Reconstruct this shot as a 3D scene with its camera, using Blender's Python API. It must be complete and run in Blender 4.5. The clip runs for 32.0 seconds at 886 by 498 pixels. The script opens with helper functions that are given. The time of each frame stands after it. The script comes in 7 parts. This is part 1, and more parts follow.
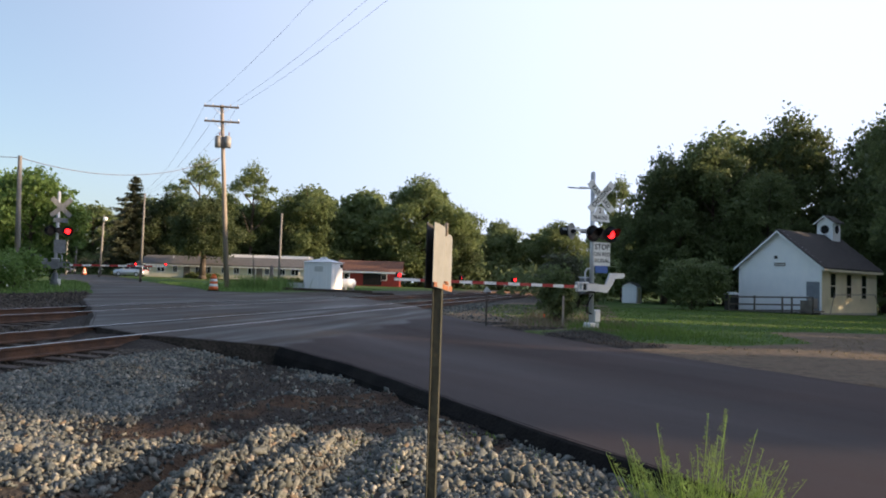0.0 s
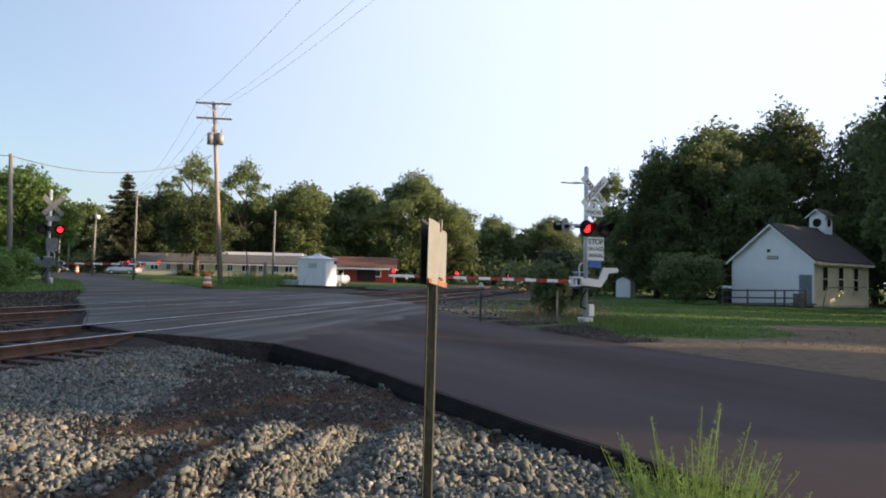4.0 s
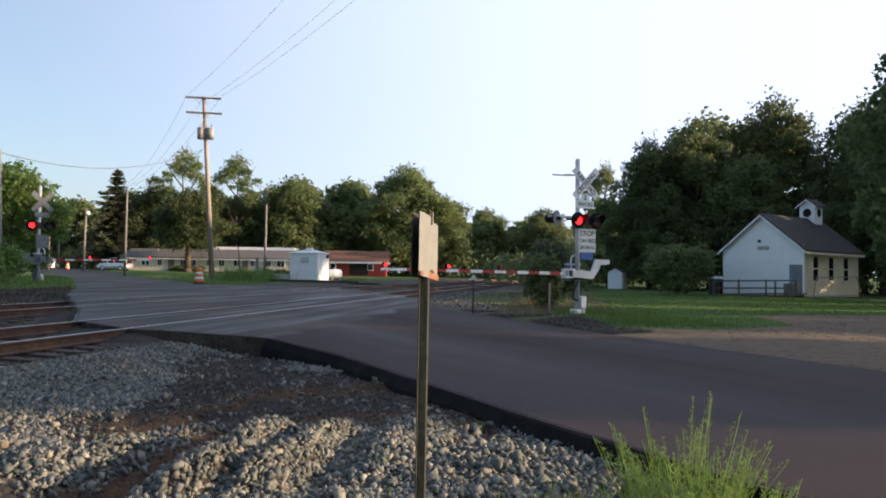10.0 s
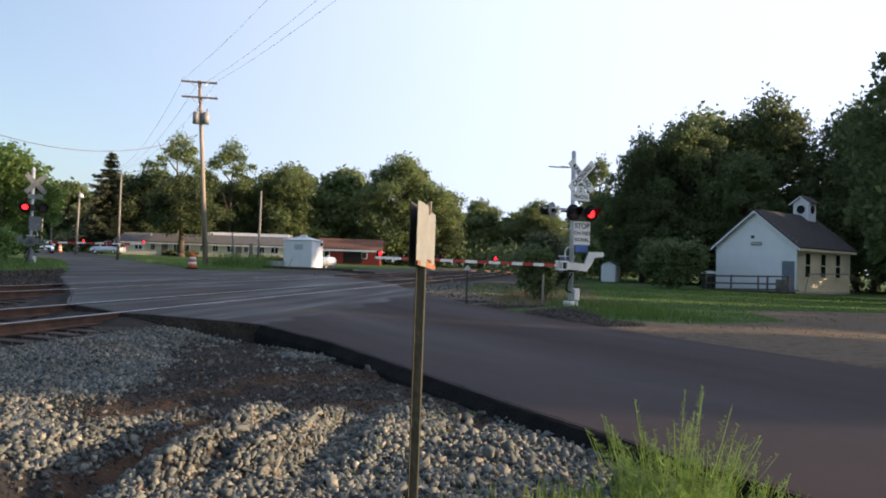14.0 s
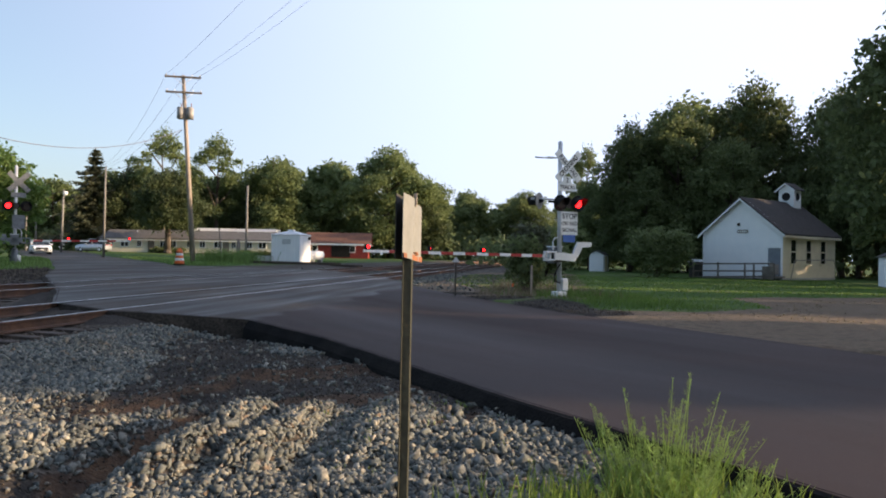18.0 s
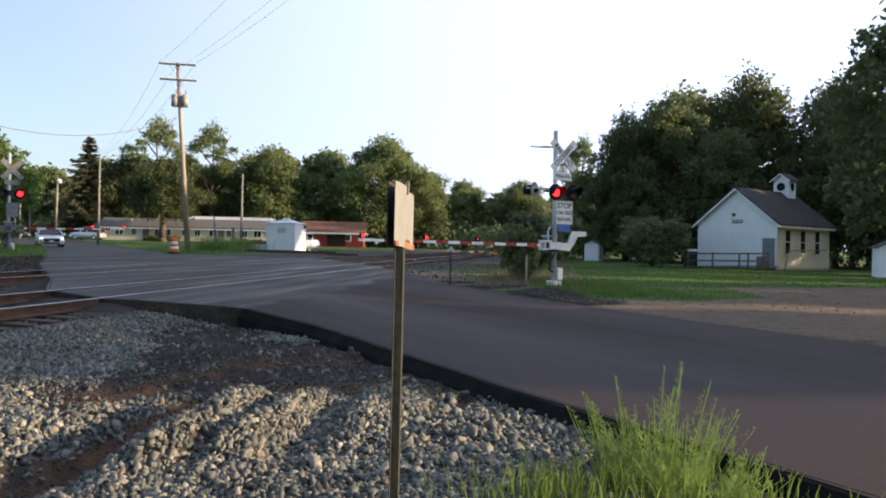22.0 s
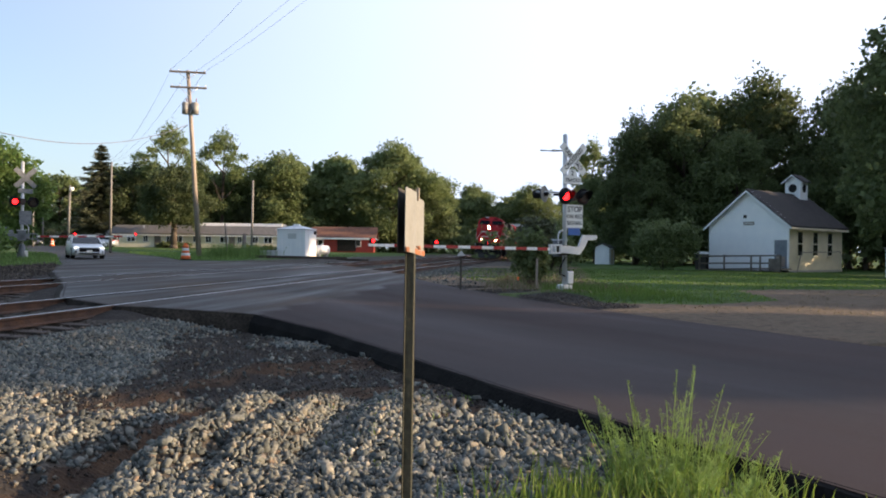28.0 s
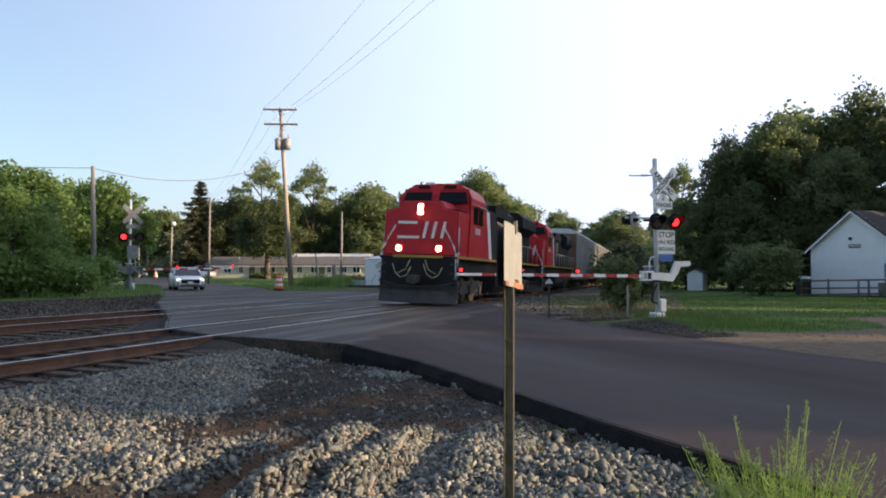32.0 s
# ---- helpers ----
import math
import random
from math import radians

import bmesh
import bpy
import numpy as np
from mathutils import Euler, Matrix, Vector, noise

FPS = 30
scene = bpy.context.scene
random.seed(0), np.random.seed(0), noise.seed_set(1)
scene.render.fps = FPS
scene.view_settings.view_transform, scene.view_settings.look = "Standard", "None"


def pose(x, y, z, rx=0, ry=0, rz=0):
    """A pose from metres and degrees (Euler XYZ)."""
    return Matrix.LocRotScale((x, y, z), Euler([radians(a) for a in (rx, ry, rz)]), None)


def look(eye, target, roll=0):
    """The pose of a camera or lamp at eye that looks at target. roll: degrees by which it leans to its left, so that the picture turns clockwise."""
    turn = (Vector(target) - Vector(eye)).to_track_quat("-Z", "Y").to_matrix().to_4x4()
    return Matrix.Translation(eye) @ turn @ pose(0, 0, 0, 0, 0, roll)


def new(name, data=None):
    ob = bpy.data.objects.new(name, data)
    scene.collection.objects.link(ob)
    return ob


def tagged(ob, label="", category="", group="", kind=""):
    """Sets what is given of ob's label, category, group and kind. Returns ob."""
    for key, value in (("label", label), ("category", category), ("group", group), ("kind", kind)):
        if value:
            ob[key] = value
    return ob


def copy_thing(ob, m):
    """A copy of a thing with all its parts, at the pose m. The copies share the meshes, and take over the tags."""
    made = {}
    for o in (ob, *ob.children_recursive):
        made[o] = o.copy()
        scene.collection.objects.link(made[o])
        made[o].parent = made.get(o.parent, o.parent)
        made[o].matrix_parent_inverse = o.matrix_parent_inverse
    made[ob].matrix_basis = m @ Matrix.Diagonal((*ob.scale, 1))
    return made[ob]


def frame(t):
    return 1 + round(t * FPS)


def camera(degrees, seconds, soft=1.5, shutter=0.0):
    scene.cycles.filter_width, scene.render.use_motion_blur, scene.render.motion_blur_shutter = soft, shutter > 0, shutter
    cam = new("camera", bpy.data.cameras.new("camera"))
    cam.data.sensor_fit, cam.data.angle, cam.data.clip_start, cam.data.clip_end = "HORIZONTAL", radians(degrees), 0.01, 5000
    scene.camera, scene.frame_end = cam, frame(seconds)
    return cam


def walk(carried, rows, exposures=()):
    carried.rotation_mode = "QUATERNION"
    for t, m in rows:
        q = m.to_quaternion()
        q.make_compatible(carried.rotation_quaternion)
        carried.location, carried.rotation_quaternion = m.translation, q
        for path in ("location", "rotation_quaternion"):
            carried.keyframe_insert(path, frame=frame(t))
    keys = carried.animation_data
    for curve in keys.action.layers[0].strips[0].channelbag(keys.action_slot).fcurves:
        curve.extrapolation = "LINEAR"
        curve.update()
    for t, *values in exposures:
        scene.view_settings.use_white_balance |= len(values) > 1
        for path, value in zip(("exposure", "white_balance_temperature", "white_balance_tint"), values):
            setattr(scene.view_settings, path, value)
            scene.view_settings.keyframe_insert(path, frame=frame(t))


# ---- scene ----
cam = camera(62.2, 32.0, soft=1.9, shutter=0.0)

# seconds, eye x y z, yaw to the left of +y, pitch up, lean
PATH = [
    (0.0, 0.052, 0.017, 1.074, -4.58, 2.73, 1.71),
    (0.5, 0.056, 0.009, 1.074, -4.64, 2.27, 1.52),
    (1.0, 0.050, 0.012, 1.075, -4.79, 2.32, 1.69),
    (1.5, 0.044, 0.011, 1.076, -4.61, 2.44, 1.60),
    (2.0, 0.045, 0.011, 1.074, -4.55, 2.53, 1.69),
    (2.5, 0.051, 0.012, 1.073, -4.75, 2.40, 1.60),
    (3.0, 0.057, 0.012, 1.074, -5.01, 2.35, 1.19),
    (3.5, 0.053, 0.013, 1.076, -5.04, 2.35, 1.35),
    (5.5, 0.046, 0.004, 1.075, -5.26, 2.71, 0.92),
    (6.0, 0.049, 0.012, 1.077, -5.33, 2.60, 0.95),
    (6.5, 0.048, 0.011, 1.076, -5.28, 2.44, 1.16),
    (7.0, 0.051, 0.010, 1.077, -5.24, 2.43, 0.91),
    (7.5, 0.048, -0.001, 1.077, -5.20, 2.43, 0.95),
    (8.0, 0.051, 0.001, 1.075, -5.27, 2.25, 0.56),
    (8.5, 0.052, 0.005, 1.076, -5.43, 2.10, 0.72),
    (9.0, 0.055, 0.003, 1.073, -5.57, 1.99, 0.89),
    (9.5, 0.058, 0.003, 1.074, -5.63, 1.91, 0.72),
    (10.0, 0.053, 0.006, 1.073, -5.68, 1.89, 0.78),
    (10.5, 0.051, 0.000, 1.075, -5.71, 1.79, 0.85),
    (11.0, 0.049, -0.001, 1.073, -5.72, 1.56, 0.99),
    (11.5, 0.047, 0.001, 1.074, -5.80, 1.43, 1.15),
    (12.0, 0.046, 0.004, 1.073, -5.80, 1.37, 1.11),
    (12.5, 0.044, 0.001, 1.073, -5.84, 1.36, 1.34),
    (13.0, 0.038, 0.003, 1.075, -5.89, 1.33, 1.45),
    (13.5, 0.038, -0.004, 1.073, -6.00, 1.23, 1.51),
    (14.0, 0.037, -0.002, 1.073, -6.16, 1.10, 1.85),
    (14.5, 0.038, -0.004, 1.074, -6.27, 1.08, 1.55),
    (16.5, 0.052, 0.006, 1.072, -6.99, 0.53, 0.96),
    (17.0, 0.051, 0.006, 1.073, -7.04, 0.51, 1.00),
    (17.5, 0.045, 0.004, 1.072, -7.06, 0.55, 1.09),
    (18.0, 0.047, 0.005, 1.072, -7.08, 0.52, 0.94),
    (18.5, 0.046, 0.005, 1.072, -7.10, 0.48, 0.96),
    (19.0, 0.053, 0.005, 1.071, -7.14, 0.42, 1.08),
    (19.5, 0.055, -0.005, 1.071, -7.24, 0.41, 1.24),
    (20.0, 0.057, 0.001, 1.072, -7.32, 0.44, 1.18),
    (20.5, 0.057, -0.002, 1.069, -7.37, 0.41, 1.16),
    (21.0, 0.060, -0.003, 1.067, -7.39, 0.13, 0.96),
    (21.5, 0.061, 0.005, 1.064, -7.41, -0.20, 1.21),
    (22.0, 0.063, -0.002, 1.067, -7.44, -0.32, 1.11),
    (22.5, 0.068, 0.001, 1.065, -7.49, -0.39, 1.05),
    (23.0, 0.072, 0.005, 1.063, -7.48, -0.47, 0.94),
    (23.5, 0.069, 0.003, 1.065, -7.46, -0.57, 0.64),
    (24.0, 0.069, -0.002, 1.063, -7.45, -0.67, 0.88),
    (24.5, 0.068, 0.006, 1.065, -7.47, -0.69, 0.92),
    (25.0, 0.071, 0.009, 1.068, -7.48, -0.62, 0.56),
    (25.5, 0.070, 0.008, 1.070, -7.49, -0.49, 0.62),
    (27.5, 0.061, -0.001, 1.073, -6.98, -0.05, 0.68),
    (28.0, 0.060, -0.004, 1.073, -6.65, 0.02, 0.66),
    (28.5, 0.055, -0.004, 1.072, -6.40, 0.04, 0.48),
    (29.0, 0.053, 0.008, 1.071, -6.14, 0.04, 0.55),
    (29.5, 0.047, 0.012, 1.074, -5.91, 0.07, 0.67),
    (30.0, 0.044, 0.003, 1.074, -5.67, 0.19, 0.55),
    (30.5, 0.041, 0.004, 1.073, -4.83, 0.30, 0.32),
    (31.0, 0.037, 0.003, 1.081, -3.52, 0.39, 0.09),
    (31.5, 0.017, 0.001, 1.089, -2.14, 0.99, 0.73),
    (32.0, -0.000, 0.000, 1.100, -0.00, 2.15, 0.00),
]


def eye_pose(x, y, z, yaw, pitch, roll):
    a, b = radians(yaw), radians(pitch)
    way = Vector((-math.sin(a) * math.cos(b), math.cos(a) * math.cos(b), math.sin(b)))
    return look((x, y, z), Vector((x, y, z)) + way, roll)


walk(cam, [(r[0], eye_pose(*r[1:])) for r in PATH], exposures=[(0.0, 1.02), (20.0, 1.05), (21.0, 1.08), (22.0, 1.20), (32.0, 1.17)])

# ---- world and sun: low evening sun from the right, a little behind ----
SUN_AZ, SUN_EL = 99.0, 12.0
world = bpy.data.worlds.new("sky")
scene.world = world
world.use_nodes = True
wn = world.node_tree.nodes
sky = wn.new("ShaderNodeTexSky")
sky.sky_type, sky.sun_disc = "NISHITA", False
sky.sun_elevation, sky.sun_rotation = radians(SUN_EL), radians(SUN_AZ)
sky.altitude, sky.air_density, sky.dust_density, sky.ozone_density = 200, 1.0, 2.1, 1.8
wn["Background"].inputs["Strength"].default_value = 0.105
# thin bright haze on the sun's side of the sky
wt = wn.new("ShaderNodeTexCoord")
wd = wn.new("ShaderNodeVectorMath")
wd.operation = "DOT_PRODUCT"
wd.inputs[1].default_value = (0.80, 0.50, 0.33)
wr = wn.new("ShaderNodeMapRange")
wr.interpolation_type = "SMOOTHSTEP"
wr.inputs["To Min"].default_value = 0.13
wr.inputs["From Min"].default_value, wr.inputs["From Max"].default_value = -0.06, 1.0
wm = wn.new("ShaderNodeMix")
wm.data_type = "RGBA"
wm.inputs[7].default_value = (4.65, 5.2, 6.75, 1)
wl = world.node_tree.links
wl.new(wt.outputs["Generated"], wd.inputs[0])
wl.new(wd.outputs["Value"], wr.inputs[0])
wl.new(wr.outputs[0], wm.inputs[0])
wl.new(sky.outputs[0], wm.inputs[6])
wl.new(wm.outputs[2], wn["Background"].inputs["Color"])
sun = new("sun", bpy.data.lights.new("sun", "SUN"))
sun.data.energy, sun.data.angle, sun.data.color = 4.9, radians(0.7), (1.0, 0.73, 0.47)
sa, se = radians(SUN_AZ), radians(SUN_EL)
SUN_DIR = Vector((math.sin(sa) * math.cos(se), math.cos(sa) * math.cos(se), math.sin(se)))
sun.matrix_world = look(SUN_DIR * 200, (0, 0, 0))


# ---- materials ----
def surf(name, c1, c2=None, scale=3.0, rough=0.7, metal=0.0, bump=0.2, fine=40.0, grain=0.25, rand=0.0, spec=0.5, stretch=None, c3=None):
    """Two-scale noise between two colours, fine grain and relief. rand: variation from piece to piece."""
    m = bpy.data.materials.new(name)
    m.use_nodes = True
    nt = m.node_tree
    bsdf = nt.nodes["Principled BSDF"]
    c2 = c2 or tuple(v * 0.75 for v in c1)
    tc = nt.nodes.new("ShaderNodeTexCoord")
    src = tc.outputs["Object"]
    if stretch:
        mp = nt.nodes.new("ShaderNodeMapping")
        mp.inputs["Scale"].default_value = stretch
        nt.links.new(src, mp.inputs[0])
        src = mp.outputs[0]
    big = nt.nodes.new("ShaderNodeTexNoise")
    big.inputs["Scale"].default_value, big.inputs["Detail"].default_value = scale, 6
    small = nt.nodes.new("ShaderNodeTexNoise")
    small.inputs["Scale"].default_value, small.inputs["Detail"].default_value = fine, 3
    for node in (big, small):
        nt.links.new(src, node.inputs["Vector"])
    ramp = nt.nodes.new("ShaderNodeValToRGB")
    ramp.color_ramp.elements[0].position, ramp.color_ramp.elements[1].position = 0.35, 0.65
    ramp.color_ramp.elements[0].color, ramp.color_ramp.elements[1].color = (*c1, 1), (*c2, 1)
    if c3:
        el = ramp.color_ramp.elements.new(0.8)
        el.color = (*c3, 1)
    nt.links.new(big.outputs[0], ramp.inputs[0])
    hsv = nt.nodes.new("ShaderNodeHueSaturation")
    val = nt.nodes.new("ShaderNodeMapRange")
    val.inputs["From Min"].default_value, val.inputs["From Max"].default_value = 0.3, 0.7
    val.inputs["To Min"].default_value, val.inputs["To Max"].default_value = 1 - grain, 1 + grain
    nt.links.new(small.outputs[0], val.inputs[0])
    last = val.outputs[0]
    if rand:
        info = nt.nodes.new("ShaderNodeObjectInfo")
        geo = nt.nodes.new("ShaderNodeNewGeometry")
        add = nt.nodes.new("ShaderNodeMath")
        add.operation = "ADD"
        nt.links.new(info.outputs["Random"], add.inputs[0])
        nt.links.new(geo.outputs["Random Per Island"], add.inputs[1])
        rr = nt.nodes.new("ShaderNodeMapRange")
        rr.inputs["From Max"].default_value = 2.0
        rr.inputs["To Min"].default_value, rr.inputs["To Max"].default_value = 1 - rand, 1 + rand
        nt.links.new(add.outputs[0], rr.inputs[0])
        mul = nt.nodes.new("ShaderNodeMath")
        mul.operation = "MULTIPLY"
        nt.links.new(last, mul.inputs[0])
        nt.links.new(rr.outputs[0], mul.inputs[1])
        last = mul.outputs[0]
    nt.links.new(last, hsv.inputs["Value"])
    nt.links.new(ramp.outputs[0], hsv.inputs["Color"])
    nt.links.new(hsv.outputs[0], bsdf.inputs["Base Color"])
    bsdf.inputs["Roughness"].default_value, bsdf.inputs["Metallic"].default_value = rough, metal
    bsdf.inputs["Specular IOR Level"].default_value = spec
    if bump:
        bp = nt.nodes.new("ShaderNodeBump")
        bp.inputs["Strength"].default_value, bp.inputs["Distance"].default_value = bump, 0.02
        nt.links.new(small.outputs[0], bp.inputs["Height"])
        nt.links.new(bp.outputs[0], bsdf.inputs["Normal"])
    return m


def glow(name, colour, strength):
    m = bpy.data.materials.new(name)
    m.use_nodes = True
    b = m.node_tree.nodes["Principled BSDF"]
    b.inputs["Base Color"].default_value = (*colour, 1)
    b.inputs["Emission Color"].default_value = (*colour, 1)
    b.inputs["Emission Strength"].default_value = strength
    return m


def leafy(name, c1, c2, rand=0.35, trans=0.35):
    """Leaves: colour varies from clump to clump and tree to tree, and light comes through."""
    m = surf(name, c1, c2, scale=0.6, rough=0.6, bump=0, fine=9, grain=0.3, rand=rand, spec=0.25)
    nt = m.node_tree
    b, out = nt.nodes["Principled BSDF"], nt.nodes["Material Output"]
    tr = nt.nodes.new("ShaderNodeBsdfTranslucent")
    mix = nt.nodes.new("ShaderNodeMixShader")
    mix.inputs[0].default_value = trans
    nt.links.new(b.inputs["Base Color"].links[0].from_socket, tr.inputs["Color"])
    nt.links.new(b.outputs[0], mix.inputs[1])
    nt.links.new(tr.outputs[0], mix.inputs[2])
    nt.links.new(mix.outputs[0], out.inputs["Surface"])
    return m


M = {
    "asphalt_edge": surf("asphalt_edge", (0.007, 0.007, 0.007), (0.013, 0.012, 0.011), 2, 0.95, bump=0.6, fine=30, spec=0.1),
    "old_face": surf("old_face", (0.040, 0.034, 0.028), (0.022, 0.019, 0.016), 3, 0.95, bump=0.8, fine=22, grain=0.4, spec=0.1, c3=(0.07, 0.058, 0.046)),
    "rail_side": surf("rail_side", (0.11, 0.058, 0.036), (0.065, 0.038, 0.027), 4, 0.85, 0.2, 0.4),
    "rail_top": surf("rail_top", (0.72, 0.73, 0.76), (0.6, 0.61, 0.64), 4, 0.34, 1.0, 0.05),
    "tie": surf("tie", (0.075, 0.055, 0.042), (0.045, 0.036, 0.03), 5, 0.9, bump=0.6, rand=0.3, stretch=(1, 1, 1)),
    "bark": surf("bark", (0.11, 0.085, 0.065), (0.06, 0.048, 0.038), 3, 0.9, bump=0.8, fine=18, stretch=(1, 1, 0.25)),
    "pole_wood": surf("pole_wood", (0.36, 0.30, 0.25), (0.26, 0.215, 0.175), 2, 0.85, bump=0.4, fine=25, stretch=(4, 4, 0.3)),
    "pole_grey": surf("pole_grey", (0.27, 0.25, 0.225), (0.18, 0.165, 0.15), 2, 0.85, bump=0.4, fine=25, stretch=(4, 4, 0.3)),
    "leaf": leafy("leaf", (0.136, 0.178, 0.072), (0.170, 0.212, 0.088), trans=0.5),
    "leaf_dark": leafy("leaf_dark", (0.112, 0.146, 0.062), (0.144, 0.178, 0.076), trans=0.5),
    "leaf_bright": leafy("leaf_bright", (0.132, 0.215, 0.062), (0.172, 0.262, 0.080), trans=0.55),
    # darker leaf copy and needle: shade from neighbouring trees put into the colour
    "leaf_shaded": leafy("leaf_shaded", (0.072, 0.096, 0.042), (0.095, 0.122, 0.052), trans=0.45),
    "needle": leafy("needle", (0.070, 0.080, 0.048), (0.090, 0.10, 0.060), trans=0.35),
    "white_paint": surf("white_paint", (0.86, 0.86, 0.87), (0.81, 0.82, 0.84), 1.5, 0.55, bump=0.05, grain=0.04),
    "cream_paint": surf("cream_paint", (0.72, 0.66, 0.50), (0.64, 0.58, 0.44), 1.2, 0.6, bump=0.08, grain=0.06),
    "roof_dark": surf("roof_dark", (0.036, 0.031, 0.030), (0.024, 0.021, 0.021), 2, 0.9, bump=0.6, fine=12, grain=0.35),
    "roof_brown": surf("roof_brown", (0.21, 0.095, 0.06), (0.15, 0.07, 0.048), 2, 0.9, bump=0.5, fine=12, grain=0.3),
    "roof_grey": surf("roof_grey", (0.14, 0.13, 0.125), (0.10, 0.095, 0.09), 2, 0.9, bump=0.5, fine=10),
    "roof_white": surf("roof_white", (0.75, 0.73, 0.70), (0.68, 0.66, 0.63), 1, 0.5, bump=0.1, grain=0.08),
    "red_paint": surf("red_paint", (0.23, 0.024, 0.020), (0.17, 0.018, 0.016), 1.5, 0.7, bump=0.15, grain=0.12),
    "galv": surf("galv", (0.62, 0.63, 0.64), (0.52, 0.53, 0.55), 3, 0.45, 0.5, 0.1, grain=0.08),
    "alum": surf("alum", (0.70, 0.70, 0.70), (0.62, 0.62, 0.63), 3, 0.5, 0.3, 0.05, grain=0.06),
    "black": surf("black", (0.010, 0.010, 0.011), (0.016, 0.016, 0.016), 4, 0.75, bump=0.1, spec=0.2),
    "dark_metal": surf("dark_metal", (0.04, 0.037, 0.035), (0.07, 0.06, 0.05), 4, 0.7, 0.3, 0.2),
    "rust": surf("rust", (0.35, 0.13, 0.05), (0.22, 0.085, 0.04), 12, 0.85, 0.1, 0.3),
    "sign_white": surf("sign_white", (0.80, 0.80, 0.78), (0.74, 0.74, 0.72), 3, 0.4, bump=0.02, grain=0.04),
    "sign_red": surf("sign_red", (0.38, 0.016, 0.02), (0.31, 0.015, 0.018), 3, 0.4, bump=0.02, grain=0.06),
    "sign_blue": surf("sign_blue", (0.02, 0.12, 0.42), (0.02, 0.10, 0.36), 3, 0.4, bump=0.02, grain=0.05),
    "orange": surf("orange", (0.75, 0.16, 0.03), (0.66, 0.13, 0.03), 3, 0.5, bump=0.05, grain=0.08),
    "glass": surf("glass", (0.015, 0.018, 0.022), (0.02, 0.024, 0.03), 2, 0.08, bump=0, grain=0.05),
    "red_lens": glow("red_lens", (1.0, 0.010, 0.012), 3.6),
    "dark_lens": surf("dark_lens", (0.016, 0.004, 0.004), (0.012, 0.004, 0.004), 4, 0.5, bump=0),
    "headlight": glow("headlight", (1.0, 0.80, 0.44), 20.0),
    "tank_grey": surf("tank_grey", (0.34, 0.33, 0.31), (0.26, 0.25, 0.24), 3, 0.6, 0.1, 0.05, grain=0.1),
    "wire": surf("wire", (0.13, 0.13, 0.15), (0.17, 0.17, 0.19), 1, 0.6, 0.3, bump=0),
    "wood_grey": surf("wood_grey", (0.20, 0.17, 0.14), (0.13, 0.11, 0.095), 3, 0.9, bump=0.4, rand=0.2),
    "concrete": surf("concrete", (0.42, 0.41, 0.39), (0.34, 0.33, 0.32), 3, 0.85, bump=0.3),
}


# ---- mesh helpers ----
def part(name, bm, material, parent, label=""):
    me = bpy.data.meshes.new(name)
    bm.to_mesh(me)
    bm.free()
    for mt in (material if isinstance(material, (list, tuple)) else [material]):
        me.materials.append(M[mt] if isinstance(mt, str) else mt)
    ob = new(name, me)
    ob.parent = parent
    if label:
        ob["label"] = label
    return ob


def thing(name, label, category, m=None, group="", kind=""):
    ob = new(name)
    ob.empty_display_size = 0.2
    if m is not None:
        ob.matrix_basis = m
    return tagged(ob, label, category, group, kind)


def raw(name, verts, faces, material, parent=None, smooth=False):
    me = bpy.data.meshes.new(name)
    me.from_pydata(verts, [], faces)
    me.materials.append(M[material] if isinstance(material, str) else material)
    if smooth:
        me.polygons.foreach_set("use_smooth", [True] * len(me.polygons))
    ob = new(name, me)
    ob.parent = parent
    return ob


def box(bm, c, s, m=None, bevel=0.0, mi=0):
    mat = Matrix.Translation(c) @ Matrix.Diagonal((*s, 1))
    r = bmesh.ops.create_cube(bm, size=1, matrix=(m or Matrix()) @ mat)
    if bevel:
        ed = list({e for v in r["verts"] for e in v.link_edges})
        out = bmesh.ops.bevel(bm, geom=ed, offset=bevel, segments=2, profile=0.6, affect="EDGES")
        for f in out["faces"]:
            f.material_index = mi
    for v in r["verts"]:
        if v.is_valid:
            for f in v.link_faces:
                f.material_index = mi
    return bm


def rod(bm, p0, p1, r0, r1=None, seg=12, mi=0, caps=True):
    p0, p1 = Vector(p0), Vector(p1)
    d = p1 - p0
    q = d.to_track_quat("Z", "Y").to_matrix().to_4x4()
    r = bmesh.ops.create_cone(bm, cap_ends=caps, segments=seg, radius1=r0, radius2=r0 if r1 is None else r1, depth=d.length,
                              matrix=Matrix.Translation((p0 + p1) / 2) @ q)
    for v in r["verts"]:
        for f in v.link_faces:
            f.material_index = mi
            f.smooth = len(f.verts) == 4
    return bm


def tube(bm, pts, r, seg=8):
    for a, b in zip(pts, pts[1:]):
        rod(bm, a, b, r, seg=seg)
    return bm


def slab(bm, pts, depth, m=None, mi=0):
    """A flat outline in x-z, given depth along y, centred on y = 0."""
    m = m or Matrix()
    f0 = [bm.verts.new(m @ Vector((x, -depth / 2, z))) for x, z in pts]
    f1 = [bm.verts.new(m @ Vector((x, depth / 2, z))) for x, z in pts]
    fs = [bm.faces.new(f0), bm.faces.new(f1[::-1])]
    k = len(pts)
    for i in range(k):
        fs.append(bm.faces.new((f0[(i + 1) % k], f0[i], f1[i], f1[(i + 1) % k])))
    for f in fs:
        f.material_index = mi
    bmesh.ops.recalc_face_normals(bm, faces=fs)
    return bm


def B():
    return bmesh.new()


